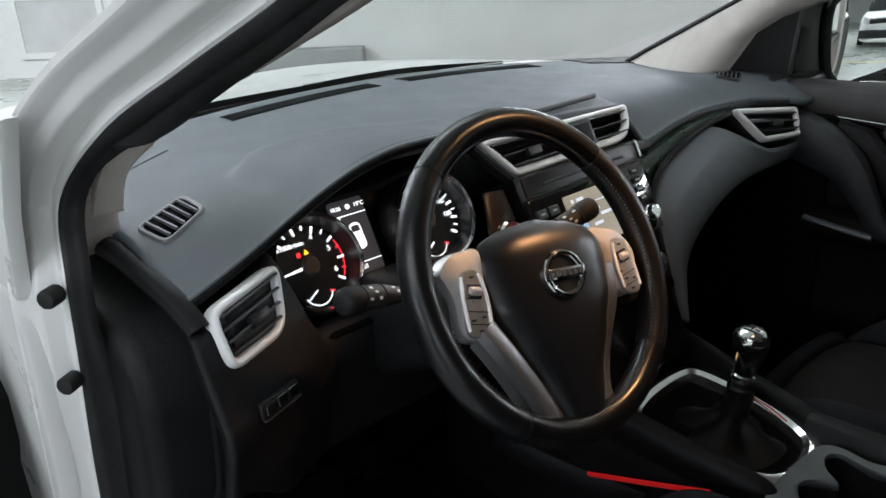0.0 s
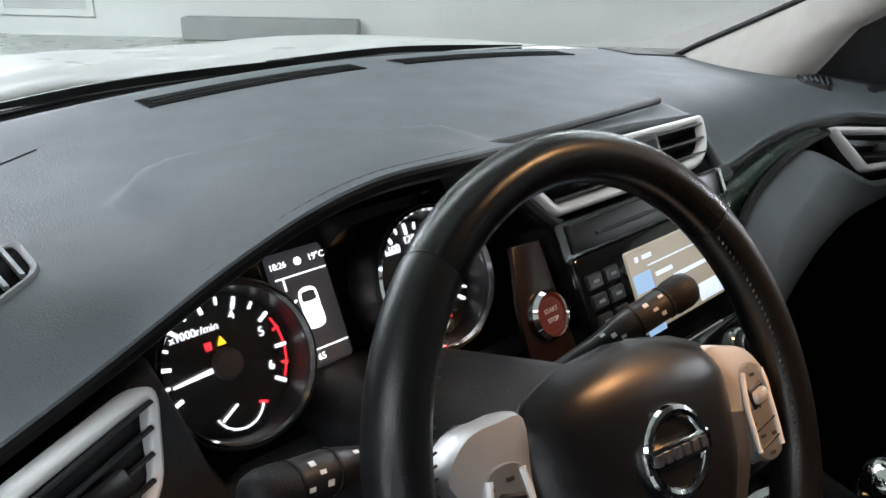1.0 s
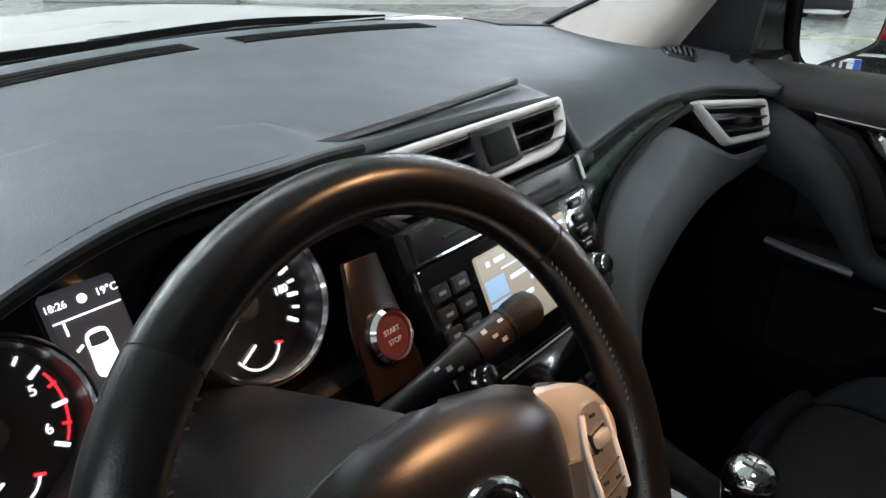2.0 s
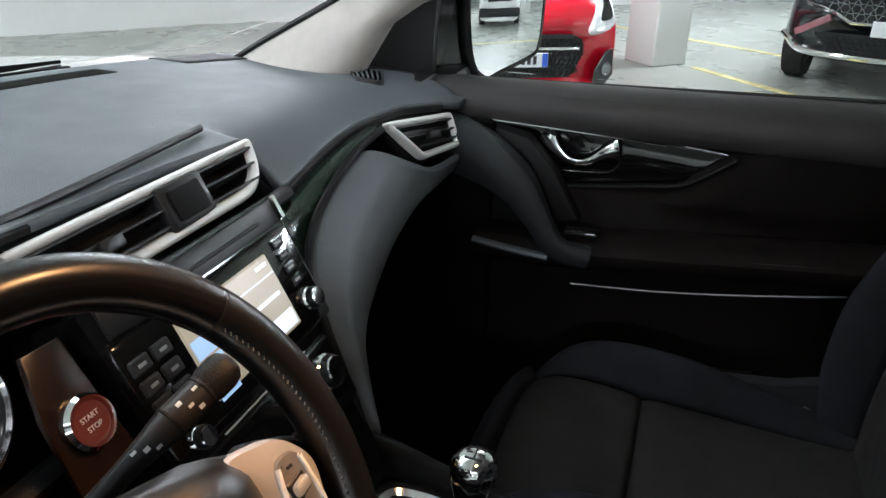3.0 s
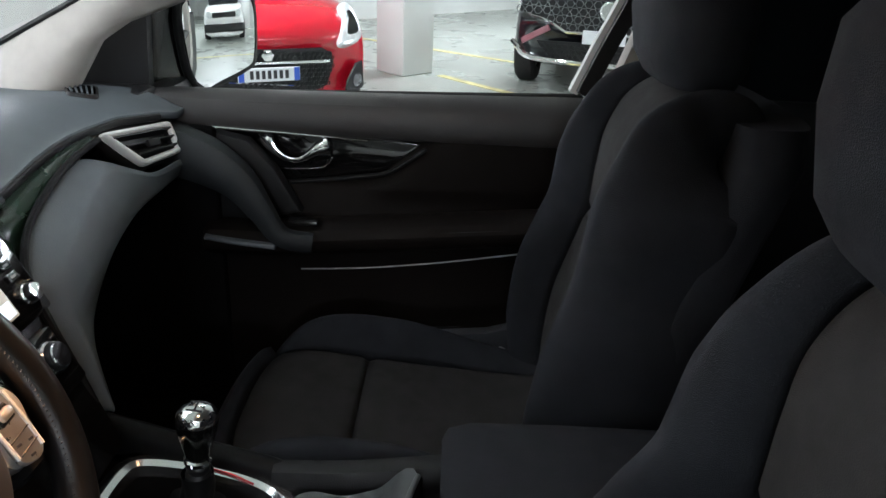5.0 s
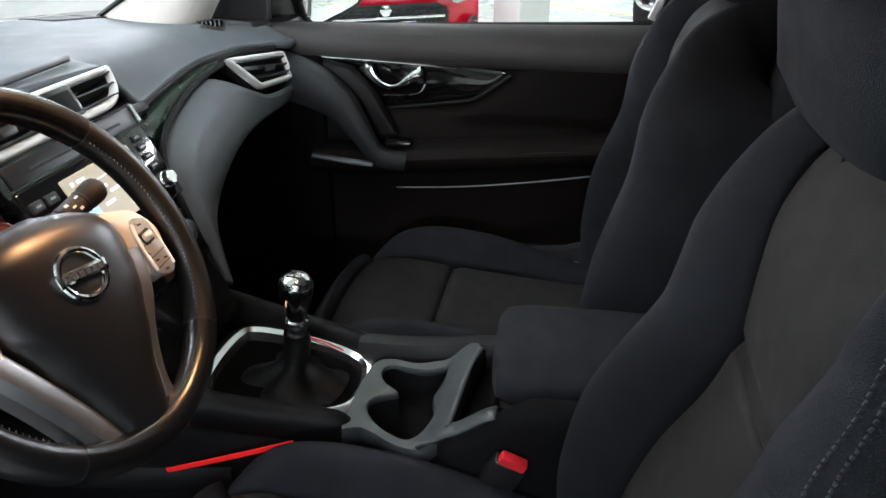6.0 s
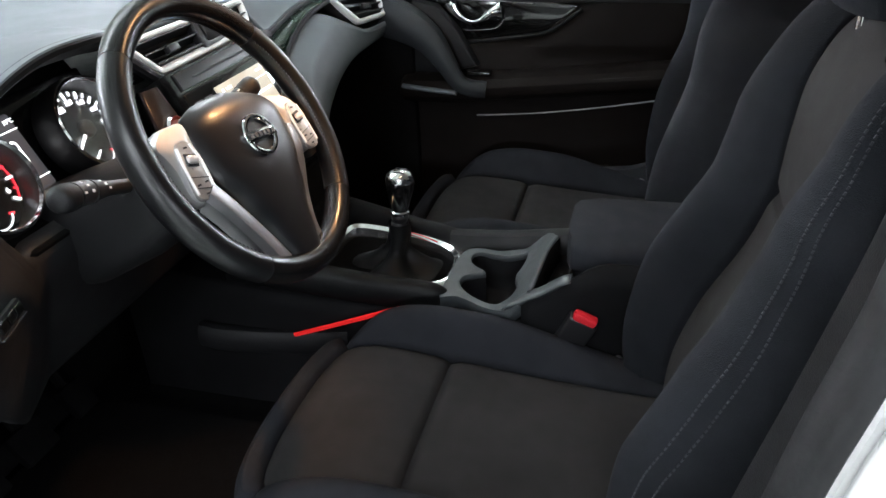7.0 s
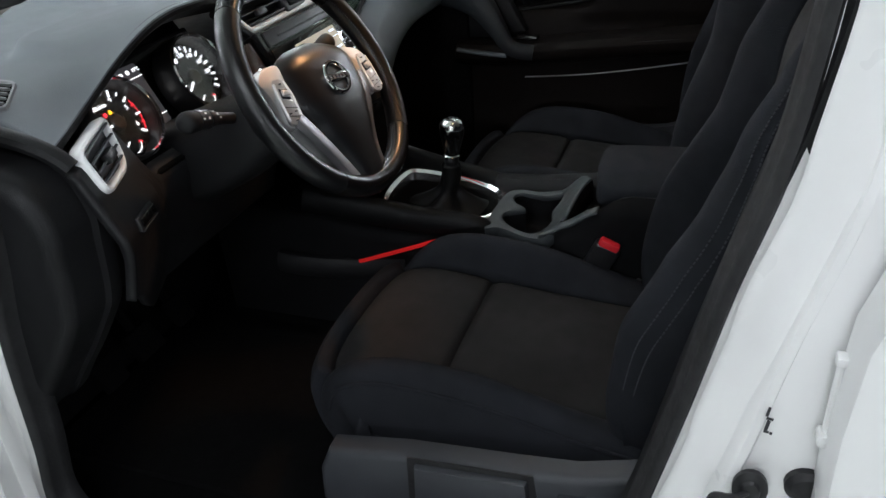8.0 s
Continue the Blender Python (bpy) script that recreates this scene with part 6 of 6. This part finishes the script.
# ---- centre console ----
XC = 0.055
con = thing("centre_console", (XC, -0.45, 0.33), "black centre console with chrome shifter frame and cup holders", "console")
rows = [(0.22, 0.62, 0.135), (-0.02, 0.60, 0.138), (-0.14, 0.585, 0.135), (-0.25, 0.575, 0.125), (-0.375, 0.572, 0.128), (-0.392, 0.530, 0.126), (-0.53, 0.530, 0.122), (-0.545, 0.585, 0.120), (-0.62, 0.610, 0.120), (-0.80, 0.62, 0.115), (-1.02, 0.60, 0.11)]
part("body", loft([[Vector((XC + s * w * f, y, z0)) for s, f, z0 in ((-1, 1.0, 0.34), (-1, 1.0, z - 0.03), (-1, 0.97, z - 0.008), (-1, 0.9, z), (1, 0.9, z), (1, 0.97, z - 0.008), (1, 1.0, z - 0.03), (1, 1.0, 0.34))] for y, z, w in rows]), CONSOLEBLACK, con, "black console body", angle=50)
for s in (-1, 1):
    rail = spline([(XC + s * 0.142, -0.02, 0.645), (XC + s * 0.130, -0.14, 0.627), (XC + s * 0.116, -0.25, 0.608), (XC + s * 0.104, -0.34, 0.596), (XC + s * 0.092, -0.40, 0.585)], 24)
    part("side_rail", sweep(rail, ring(0.020, 0.030, 14, 2.4), False, (0, 0, 1), lambda u: math.sqrt(max(0.02, 1 - max(0.0, (u - 0.8) / 0.2) ** 2)) * (1 - 0.1 * u)), BOOT, con, "padded black console rail")
# shifter frame
FRAMECHROME = mat("satin_chrome", (0.84, 0.84, 0.85), 0.12, 0.97, vary=0.05, scale=40)
def loop(z, pts, n=56):
    return spline([(XC + x, y, z + 0.10 * (y + 0.28)) for x, y in pts], n, True)


FR = [(-0.045, -0.150), (0.062, -0.150), (0.098, -0.180), (0.096, -0.29), (0.066, -0.372), (0.0, -0.392), (-0.064, -0.372), (-0.094, -0.29), (-0.096, -0.180)]
fr = loop(0.600, FR)
part("shifter_frame", sweep(fr, [(-0.015, -0.012), (-0.014, 0.003), (-0.007, 0.008), (0.004, 0.009), (0.012, 0.004), (0.015, -0.012)], True), FRAMECHROME, con, "bright chrome shifter frame")
# flat near-black sheet, put in for the shade inside the frame
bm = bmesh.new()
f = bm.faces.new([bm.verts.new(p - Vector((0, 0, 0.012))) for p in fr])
part("shifter_well_shade", bm, VOID, con)
KN = Vector((0.064, -0.284, 0.0))
boot = []
for t in range(11):
    u = t / 10
    shrink = 0.72 * (1 - u) ** 2.5
    axis = Vector((XC, -0.27, 0)).lerp(Vector((KN.x, KN.y, 0)), min(1.0, 1.3 * u))
    row = []
    for k, p in enumerate(spline([(x, y + 0.27, 0) for x, y in FR], 48, True)):
        q = p * shrink
        fold = math.sin(4 * 2 * math.pi * k / 48 + 0.6 + 0.8 * u) * math.sin(math.pi * min(1.0, u + 0.1)) ** 0.8
        q = q if q.length > 0.020 else p.normalized() * 0.020
        q = q * (1 + 0.10 * fold)
        row.append(Vector((axis.x + q.x, axis.y + q.y, 0.586 + 0.088 * u ** 1.15 + 0.012 * fold * (1 - u))))
    boot.append(row)
gear = thing("gear_lever", (KN.x, KN.y, 0.60), "gear lever with chrome-capped knob and leather boot", "gear lever")
part("boot", loft(boot, False), BOOT, gear, "creased black leather boot", angle=80)
KM = Matrix.Translation((KN.x, KN.y, 0.656)) @ Matrix.Rotation(radians(4), 4, "X")
part("collar", lathe([(0.014, 0.0), (0.0165, 0.004), (0.0165, 0.016), (0.013, 0.020), (0.015, 0.024), (0.0155, 0.030), (0.012, 0.034)], KM, 28), TRIM, gear)
part("collar_ring", lathe([(0.0155, 0.034), (0.0175, 0.036), (0.0175, 0.041), (0.015, 0.043)], KM, 28), CHROME, gear)
part("knob", lathe([(0.0145, 0.042), (0.0165, 0.050), (0.0200, 0.066), (0.0245, 0.084), (0.0260, 0.096), (0.0255, 0.101)], KM, 36), GLOSS, gear, "black gear knob")
cap = part("knob_cap", lathe([(0.0257, 0.100), (0.0258, 0.104), (0.0235, 0.111), (0.0165, 0.1165), (0.008, 0.1185), (0.001, 0.119)], KM, 36), CHROME, gear, "chrome cap with dark gear marks")
for x in (-0.009, 0, 0.009):
    part("gear_mark", rbox(0.0022, 0.020, 0.0012, 0, 1, KM @ Matrix.Translation((x, 0, 0.1182))), INK, cap, smooth=False)
part("gear_mark", rbox(0.020, 0.0022, 0.0012, 0, 1, KM @ Matrix.Translation((0, 0, 0.1184))), INK, cap, smooth=False)
# cup holders: a moulded tray whose one opening joins two round wells, rising to the pocket before the armrest
def polar(points, centre, n):
    """The closed outline's points at n even angles round its centre."""
    fine = [p - centre for p in spline([(x, y, 0) for x, y in points], 300, True)]
    fine.sort(key=lambda p: math.atan2(p.y, p.x))
    turn = [math.atan2(p.y, p.x) for p in fine]
    out = []
    for k in range(n):
        t = -math.pi + 2 * math.pi * k / n
        r = np.interp(t, turn, [p.length for p in fine], period=2 * math.pi)
        out.append((centre.x + r * math.cos(t), centre.y + r * math.sin(t)))
    return out


CUPGREY = mat("grey_console_plastic", (0.050, 0.057, 0.060), 0.40, vary=0.1, scale=20, bump=0.2, bscale=900)
TRAYC, TRAYN = Vector((0.020, -0.470, 0)), 96
OUTER = [(-0.058, -0.388), (-0.053, -0.410), (-0.064, -0.436), (-0.081, -0.464), (-0.090, -0.490), (-0.089, -0.516), (-0.070, -0.540), (0.014, -0.547), (0.070, -0.551), (0.128, -0.557), (0.122, -0.510), (0.108, -0.462), (0.116, -0.420), (0.100, -0.394), (0.03, -0.386)]
WELLS = [(0.068, -0.414), (0.089, -0.413), (0.099, -0.426), (0.093, -0.452), (0.091, -0.481), (0.101, -0.510), (0.082, -0.513), (0.050, -0.508), (0.030, -0.503), (0.012, -0.505), (-0.016, -0.512), (-0.050, -0.502), (-0.071, -0.486), (-0.064, -0.462), (-0.042, -0.433), (-0.011, -0.412), (0.012, -0.414), (0.024, -0.431), (0.033, -0.448), (0.046, -0.430)]


def tray_z(y):
    return 0.603 + 0.05 * (-0.388 - y) * (y > -0.52) + 0.0066 * (y <= -0.52) + 0.031 * sm(-y, 0.502, 0.550)


outer, wells = polar(OUTER, TRAYC, TRAYN), polar(WELLS, TRAYC, TRAYN)

rings = []
for f, dz in ((1.012, -0.030), (1.010, -0.004), (1.0, 0.0), (0.66, 0.0), (0.33, 0.0), (0.06, 0.0), (0.0, -0.0025), (-0.015, -0.012)):
    rings.append([Vector((w[0] + (o[0] - w[0]) * f, w[1] + (o[1] - w[1]) * f, tray_z(w[1] + (o[1] - w[1]) * f) + dz)) for o, w in zip(outer, wells)])
thicken(part("cup_plate", loft(rings, False), CUPGREY, con, "moulded grey plastic cup holder tray", angle=60, facing=(0, 0, 1)), 0.003, -1)
well = [Vector((x, y, 0)) for x, y in wells]
part("cup_well", loft([[Vector((p.x + (TRAYC.x - p.x) * k, p.y + (TRAYC.y - p.y) * k, z)) for p in well] for k, z in ((0.0, 0.600), (0.03, 0.560), (0.07, 0.540), (0.12, 0.536), (0.6, 0.536), (0.98, 0.536))], False), CONSOLEBLACK, con, "dark joined cup wells", angle=60, facing=(0, 0, 1))
NEARX = table([(-0.54, -0.070), (-0.516, -0.087), (-0.49, -0.088), (-0.464, -0.079), (-0.436, -0.062), (-0.410, -0.051), (-0.385, -0.056)])
thicken(part("cup_side", sheet(lambda u, v: Vector((NEARX(-0.385 - 0.15 * u)[0], -0.385 - 0.15 * u, 0.48 + 0.115 * v)), 14, 2), CONSOLEBLACK, con, facing=(-1, 0, 0)), 0.006)

part("side_trim", sweep(spline([(0.150, -0.36, 0.586), (0.148, -0.46, 0.592), (0.152, -0.56, 0.602), (0.158, -0.66, 0.612)], 16), ring(0.024, 0.034, 12, 2.6)), DARK, con, "black console side trim")
# pocket wall, floor and back are near-black: the shade inside put into colour
crest = spline([(-0.072, -0.541, 0.637), (-0.030, -0.544, 0.638), (0.014, -0.547, 0.639), (0.070, -0.552, 0.641), (0.115, -0.562, 0.641)], 20)
thicken(part("divider", loft([[p + Vector((0, -0.002, -0.075)) for p in crest], [p + Vector((0, -0.001, -0.002)) for p in crest]], False, closed=False), VOID, con, "pocket wall before the armrest, black for the shade inside", facing=(0, 1, 0)), 0.005)
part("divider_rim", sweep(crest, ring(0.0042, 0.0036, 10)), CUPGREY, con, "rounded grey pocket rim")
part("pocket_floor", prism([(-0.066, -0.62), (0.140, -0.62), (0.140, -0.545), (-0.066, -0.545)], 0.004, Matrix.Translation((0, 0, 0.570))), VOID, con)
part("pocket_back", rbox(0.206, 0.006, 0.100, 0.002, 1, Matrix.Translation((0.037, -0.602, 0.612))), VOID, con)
RAILZ = table([(-0.64, 0.688), (-0.60, 0.672), (-0.544, 0.640), (-0.515, 0.623), (-0.49, 0.610)])


def pocket_rail(u, v):
    y = -0.500 - 0.106 * u
    x = -0.091 + 0.006 * u + (0.004 + 0.024 * sm(u, 0.0, 0.32)) * v
    return Vector((x, y, RAILZ(y)[0] - 0.004 * (2 * v - 1) ** 2))


thicken(part("pocket_rail", sheet(pocket_rail, 20, 6), CUPGREY, con, "grey rail rising to the armrest", angle=70, facing=(0, 0, 1)), 0.007, -1)

part("red_line", sweep(spline([(0.146, -0.262, 0.612), (0.137, -0.300, 0.610), (0.122, -0.336, 0.607)], 8), ring(0.0014, 0.0014, 8)), RED, con, "short red lit strip")

thicken(part("console_flank", sheet(lambda u, v: Vector((-0.086 + 0.010 * u - 0.004 * math.sin(math.pi * v), -0.530 - 0.30 * u, 0.44 + (0.185 + 0.078 * sm(u, 0.0, 0.45)) * v)), 18, 6), CONSOLEBLACK, con, "smooth black console flank", facing=(-1, 0, 0)), 0.008)
arm = thing("armrest", (XC, -0.76, 0.63), "dark padded armrest lid on the console", "armrest")
part("lid", loft([[Vector((XC + w * x, y, 0.682 + 0.036 * z)) for x, z in ring(1, 1, 28, 3.4)] for y, w in ((-0.592, 0.060), (-0.600, 0.088), (-0.63, 0.102), (-0.75, 0.106), (-0.92, 0.104), (-0.96, 0.09))]), FAB, arm, "fabric covered lid")
part("box", rbox(0.196, 0.40, 0.09, 0.012, 2, Matrix.Translation((XC, -0.80, 0.612))), DARK, arm, "black armrest box")
# red trim line along the console side
part("red_line", sweep(spline([(-0.084, -0.121, 0.507), (-0.084, -0.19, 0.534), (-0.084, -0.255, 0.560), (-0.083, -0.325, 0.588)], 14), ring(0.0022, 0.0045, 8)), REDSTRIP, con, "thin red lit strip")
part("foot_rail", sweep(spline([(-0.064, -0.22, 0.495), (-0.072, -0.13, 0.487), (-0.086, -0.05, 0.488), (-0.096, 0.02, 0.492), (-0.094, 0.06, 0.495)], 16), ring(0.016, 0.026, 12, 2.6), False, (0, 0, 1)), DARK, con, "rounded black lower console edge")
# belt buckles
for x, y, z, g in ((-0.100, -0.632, 0.618, "driver's"), (0.212, -0.66, 0.60, "passenger's")):
    bk = thing("belt_buckle", (x, y, z - 0.08), "black seat belt buckle with a red button", "belt buckle", "belt buckles")
    m = Matrix.Translation((x, y, z)) @ Matrix.Rotation(radians(-8), 4, "Y") @ Matrix.Rotation(radians(25), 4, "X")
    part("body", rbox(0.022, 0.048, 0.085, 0.006, 3, m @ Matrix.Translation((0, 0, -0.045))), TRIM, bk)
    part("button", rbox(0.016, 0.038, 0.020, 0.004, 2, m @ Matrix.Translation((-0.002, 0, -0.002))), RED, bk, "red release button")


# ---- seats ----
BACKW = table([(0.0, 0.205), (0.12, 0.228), (0.22, 0.242), (0.32, 0.236), (0.40, 0.222), (0.47, 0.224), (0.57, 0.210), (0.70, 0.170), (0.80, 0.145), (1.0, 0.125)])
BACKSEAM = table([(0.0, 0.165), (0.20, 0.160), (0.40, 0.118), (0.60, 0.126), (0.75, 0.112), (1.0, 0.095)])
BACKRISE = table([(0.0, 0.050), (0.12, 0.068), (0.25, 0.070), (0.40, 0.058), (0.50, 0.056), (0.65, 0.040), (0.80, 0.018), (1.0, 0.004)])
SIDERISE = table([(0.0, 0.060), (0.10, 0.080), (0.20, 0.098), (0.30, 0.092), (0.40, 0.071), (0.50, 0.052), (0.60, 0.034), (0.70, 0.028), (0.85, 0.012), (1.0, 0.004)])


def seat(xc, out, label, recline=0.0, side=None, ahead=0.0):
    """out: -1 where the door is towards -x; ahead: how far the head restraint is set forward."""
    st = thing("front_seat", (xc, -0.55, 0.33), label, "car seat", "front seats")
    cpath = spline([(0, -0.80, 0.528), (0, -0.70, 0.530), (0, -0.56, 0.540), (0, -0.43, 0.552), (0, -0.325, 0.560), (0, -0.262, 0.553), (0, -0.228, 0.530), (0, -0.213, 0.495), (0, -0.220, 0.45), (0, -0.238, 0.41)], 73)
    bpath = spline([(0, -0.755, 0.52), (0, -0.757, 0.62), (0, -0.766, 0.71), (0, -0.785, 0.80), (0, -0.805, 0.89), (0, -0.812, 0.97), (0, -0.822, 1.03), (0, -0.850, 1.09), (0, -0.900, 1.122), (0, -0.958, 1.115), (0, -1.00, 1.07)], 73)

    def lean(y, z):
        return y - recline * sm(z, 0.56, 0.84)

    bpath = [Vector((p.x, lean(p.y, p.z), p.z)) for p in bpath]
    NP, NB = 24, 16

    def body(path, wide, seam, rise, deep, cross, nose, up, side=None):
        """Rows of points: side, bolster, panel, bolster, side; the panel ends at the seams."""
        rows = []
        for k, p in enumerate(path):
            q, o = path[min(len(path) - 1, k + 1)], path[max(0, k - 1)]
            t = (q - o).normalized()
            n = Vector((0, -t.z, t.y)) * up
            u = k / (len(path) - 1)
            w, c, r = wide(u), seam(u), rise(u)
            half = []
            for i in range(NP // 2 + 1):
                a = i / (NP // 2)
                h = 0.005 * (1 - a * a) - 0.007 * math.exp(-((1 - a) / 0.07) ** 2)
                for s in cross:
                    h -= 0.009 * math.exp(-((u - s) / 0.011) ** 2)
                half.append((c * a, h))
            for i in range(1, NB + 1):
                b = i / NB
                if b < 0.5:
                    h = r * math.sin(math.pi * b) - 0.007 * math.exp(-(b / 0.09) ** 2)
                else:
                    g = (b - 0.5) / 0.5
                    h = r - (r + 0.034) * (1 - math.sqrt(max(0.0, 1 - g ** 2.4)))
                half.append((c + (w - c) * b, h))
            half += [(w, -0.060 * deep), (w * 0.995, -0.090 * deep), (w * 0.98, -0.120 * deep)]
            full = [(-x, h) for x, h in half[:0:-1]] + half
            row = []
            for x, h in full:
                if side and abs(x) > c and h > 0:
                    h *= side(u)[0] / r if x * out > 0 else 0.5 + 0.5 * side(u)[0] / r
                row.append(Vector((xc + x, p.y + n.y * h - nose * (abs(x) / w) ** 3.2 * sm(u, 0.35, 0.75) * (1 if up > 0 else 0), p.z + n.z * h)))
            rows.append(row)
        lo = NB + 3
        return rows, lo, lo + NP

    def patch(rows, j0, j1, k0, k1, name, material, label="", face=(0, 0, 1)):
        return thicken(part(name, loft([r[j0:j1 + 1] for r in rows[k0:k1 + 1]], closed=False), material, st, label, angle=70, facing=face), 0.03, -1)

    def stitches(bm, line):
        for p, q in zip(line, line[1:]):
            rbox(0.0016, (q - p).length * 0.62, 0.0016, 0, 1, basis((p + q) / 2, (1, 0, 0), q - p), bm)

    CROSS = 1 / 3
    rows, lo, hi = body(cpath, lambda u: 0.228 - 0.012 * sm(u, 0.45, 0.8), lambda u: 0.150 + 0.006 * sm(u, 0.2, 0.5), lambda u: 0.010 + 0.052 * sm(u, 0.05, 0.30) * (1 - sm(u, 0.34, 0.62)), 1.0, (CROSS,), 0.050, 1)
    ks = int(72 * CROSS)
    patch(rows, lo, hi, 0, ks, "cushion_panel", FABC, "brown-black knit seat panel")
    patch(rows, lo, hi, ks, 46, "cushion_panel", FABC, "brown-black knit seat panel")
    patch(rows, lo, hi, 46, 72, "cushion_nose", FAB, "dark fabric cushion nose")
    patch(rows, 0, lo, 0, 72, "cushion_bolster", FAB, "dark fabric side bolster")
    patch(rows, hi, len(rows[0]) - 1, 0, 72, "cushion_bolster", FAB, "dark fabric side bolster")
    for j in (5, len(rows[0]) - 6):
        part("piping", sweep([rows[k][j] for k in range(6, 54)], ring(0.0036, 0.0036, 8)), FAB, st)
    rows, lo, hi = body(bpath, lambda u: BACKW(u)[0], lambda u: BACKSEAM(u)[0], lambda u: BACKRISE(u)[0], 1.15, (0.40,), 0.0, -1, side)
    k1 = int(72 * 0.40)
    patch(rows, lo, hi, 0, k1, "back_panel", FABC, "brown-black knit back panel", (0, 1, 0))
    patch(rows, lo, hi, k1, 72, "back_panel", FABC, "brown-black knit back panel", (0, 1, 0))
    patch(rows, 0, lo, 0, 72, "back_bolster", FAB, "dark fabric side bolster", (0, 1, 0))
    patch(rows, hi, len(rows[0]) - 1, 0, 72, "back_bolster", FAB, "dark fabric side bolster", (0, 1, 0))
    thread = bmesh.new()
    for j in ((5, 6) if out < 0 else (len(rows[0]) - 6, len(rows[0]) - 7)):
        stitches(thread, [rows[k][j].lerp(rows[k + 1][j], f) + Vector((out * 0.0008, 0.0008, 0)) for k in range(8, 58) for f in (0.0, 0.5)])
    part("stitching", thread, STITCH, st, kind="stuff", smooth=False)
    part("hinge_cover", rbox(0.022, 0.050, 0.018, 0.006, 3, Matrix.Translation((xc + 0.203, -0.700, 0.530)) @ Matrix.Rotation(radians(35), 4, "X")), TRIMSILVER, st, "small pale metal hinge bracket")
    part("back_shell", loft([[Vector((xc + w * x, lean(y, zz) + 0.055 * z, zz)) for x, z in ring(1, 1, 24, 4)] for y, zz, w in ((-0.83, 0.50, 0.20), (-0.86, 0.66, 0.225), (-0.885, 0.80, 0.235), (-0.93, 0.94, 0.225), (-0.98, 1.05, 0.19), (-0.985, 1.10, 0.17))]), FAB, st, "dark fabric seat rear")
    part("head_restraint", loft([[Vector((xc + w * x, y + ahead + d * z, zz)) for x, z in ring(1, 1, 28, 3)] for zz, w, d, y in ((1.128, 0.090, 0.034, -0.905), (1.134, 0.122, 0.050, -0.903), (1.160, 0.142, 0.062, -0.900), (1.22, 0.150, 0.068, -0.896), (1.275, 0.144, 0.064, -0.894), (1.305, 0.122, 0.050, -0.898), (1.318, 0.088, 0.032, -0.902))]), FAB, st, "dark fabric head restraint")
    for s in (-1, 1):
        part("post", cyl(0.006, 0.10, Matrix.Translation((xc + s * 0.062, -0.905 + ahead, 1.11)), 12), CHROME, st, "chrome post")
    # plastic side cover with lever, and runners
    x = xc + out * 0.258
    cover = [(-y, z) for y, z in ((-0.275, 0.40), (-0.280, 0.465), (-0.30, 0.510), (-0.42, 0.530), (-0.58, 0.542), (-0.66, 0.550), (-0.74, 0.575), (-0.82, 0.60), (-0.84, 0.52), (-0.80, 0.40), (-0.60, 0.37), (-0.40, 0.37))]
    sc = part("side_cover", prism(cover, 0.035 * (1 if out < 0 else -1), basis((x, 0, 0), (0, -1, 0), (0, 0, 1)), 0.012, 3), SEATGREY, st, "grey plastic side cover")
    lever = prism([(0.440, 0.524), (0.598, 0.534), (0.604, 0.470), (0.436, 0.455)], 0.014 * (1 if out < 0 else -1), basis((x + out * 0.034, 0, 0), (0, -1, 0), (0, 0, 1)), 0.006)
    part("lever", lever, SEATGREY, sc, "dark grey height lever")
    part("lever_gap", prism([(0.428, 0.532), (0.606, 0.544), (0.616, 0.460), (0.424, 0.445)], 0.002 * (1 if out < 0 else -1), basis((x + out * 0.035, 0, 0), (0, -1, 0), (0, 0, 1))), RUBBER, sc)
    part("recline_lever", prism([(0.640, 0.520), (0.80, 0.545), (0.80, 0.48), (0.640, 0.45)], 0.012 * (1 if out < 0 else -1), basis((x + out * 0.035, 0, 0), (0, -1, 0), (0, 0, 1)), 0.006), SEATGREY, sc, "dark grey recline lever")
    for s in (-1, 1):
        part("runner", rbox(0.04, 0.55, 0.05, 0.006, 1, Matrix.Translation((xc + s * 0.18, -0.52, 0.355))), TRIM, st)
    part("base", rbox(0.40, 0.46, 0.08, 0.02, 2, Matrix.Translation((xc, -0.53, 0.42))), TRIM, st)
    return st


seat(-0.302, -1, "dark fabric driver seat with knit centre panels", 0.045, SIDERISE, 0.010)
pseat = seat(0.410, 1, "dark fabric passenger seat with knit centre panels")
pseat.location.y -= 0.015
# floor mat, pedals, belt anchor
mt = thing("floor_mat", (-0.36, 0.05, 0.33), "black carpet mat on the cabin floor", "mat")
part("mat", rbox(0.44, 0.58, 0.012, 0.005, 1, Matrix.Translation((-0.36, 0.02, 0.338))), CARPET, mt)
# pedals take the near-black carpet, the footwell's shade put into their colour
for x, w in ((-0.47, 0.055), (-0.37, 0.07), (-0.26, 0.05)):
    p = thing("pedal", (x, 0.25, 0.40), "black rubber-faced pedal hanging over the floor, darkened for footwell shade", "pedal", "pedals")
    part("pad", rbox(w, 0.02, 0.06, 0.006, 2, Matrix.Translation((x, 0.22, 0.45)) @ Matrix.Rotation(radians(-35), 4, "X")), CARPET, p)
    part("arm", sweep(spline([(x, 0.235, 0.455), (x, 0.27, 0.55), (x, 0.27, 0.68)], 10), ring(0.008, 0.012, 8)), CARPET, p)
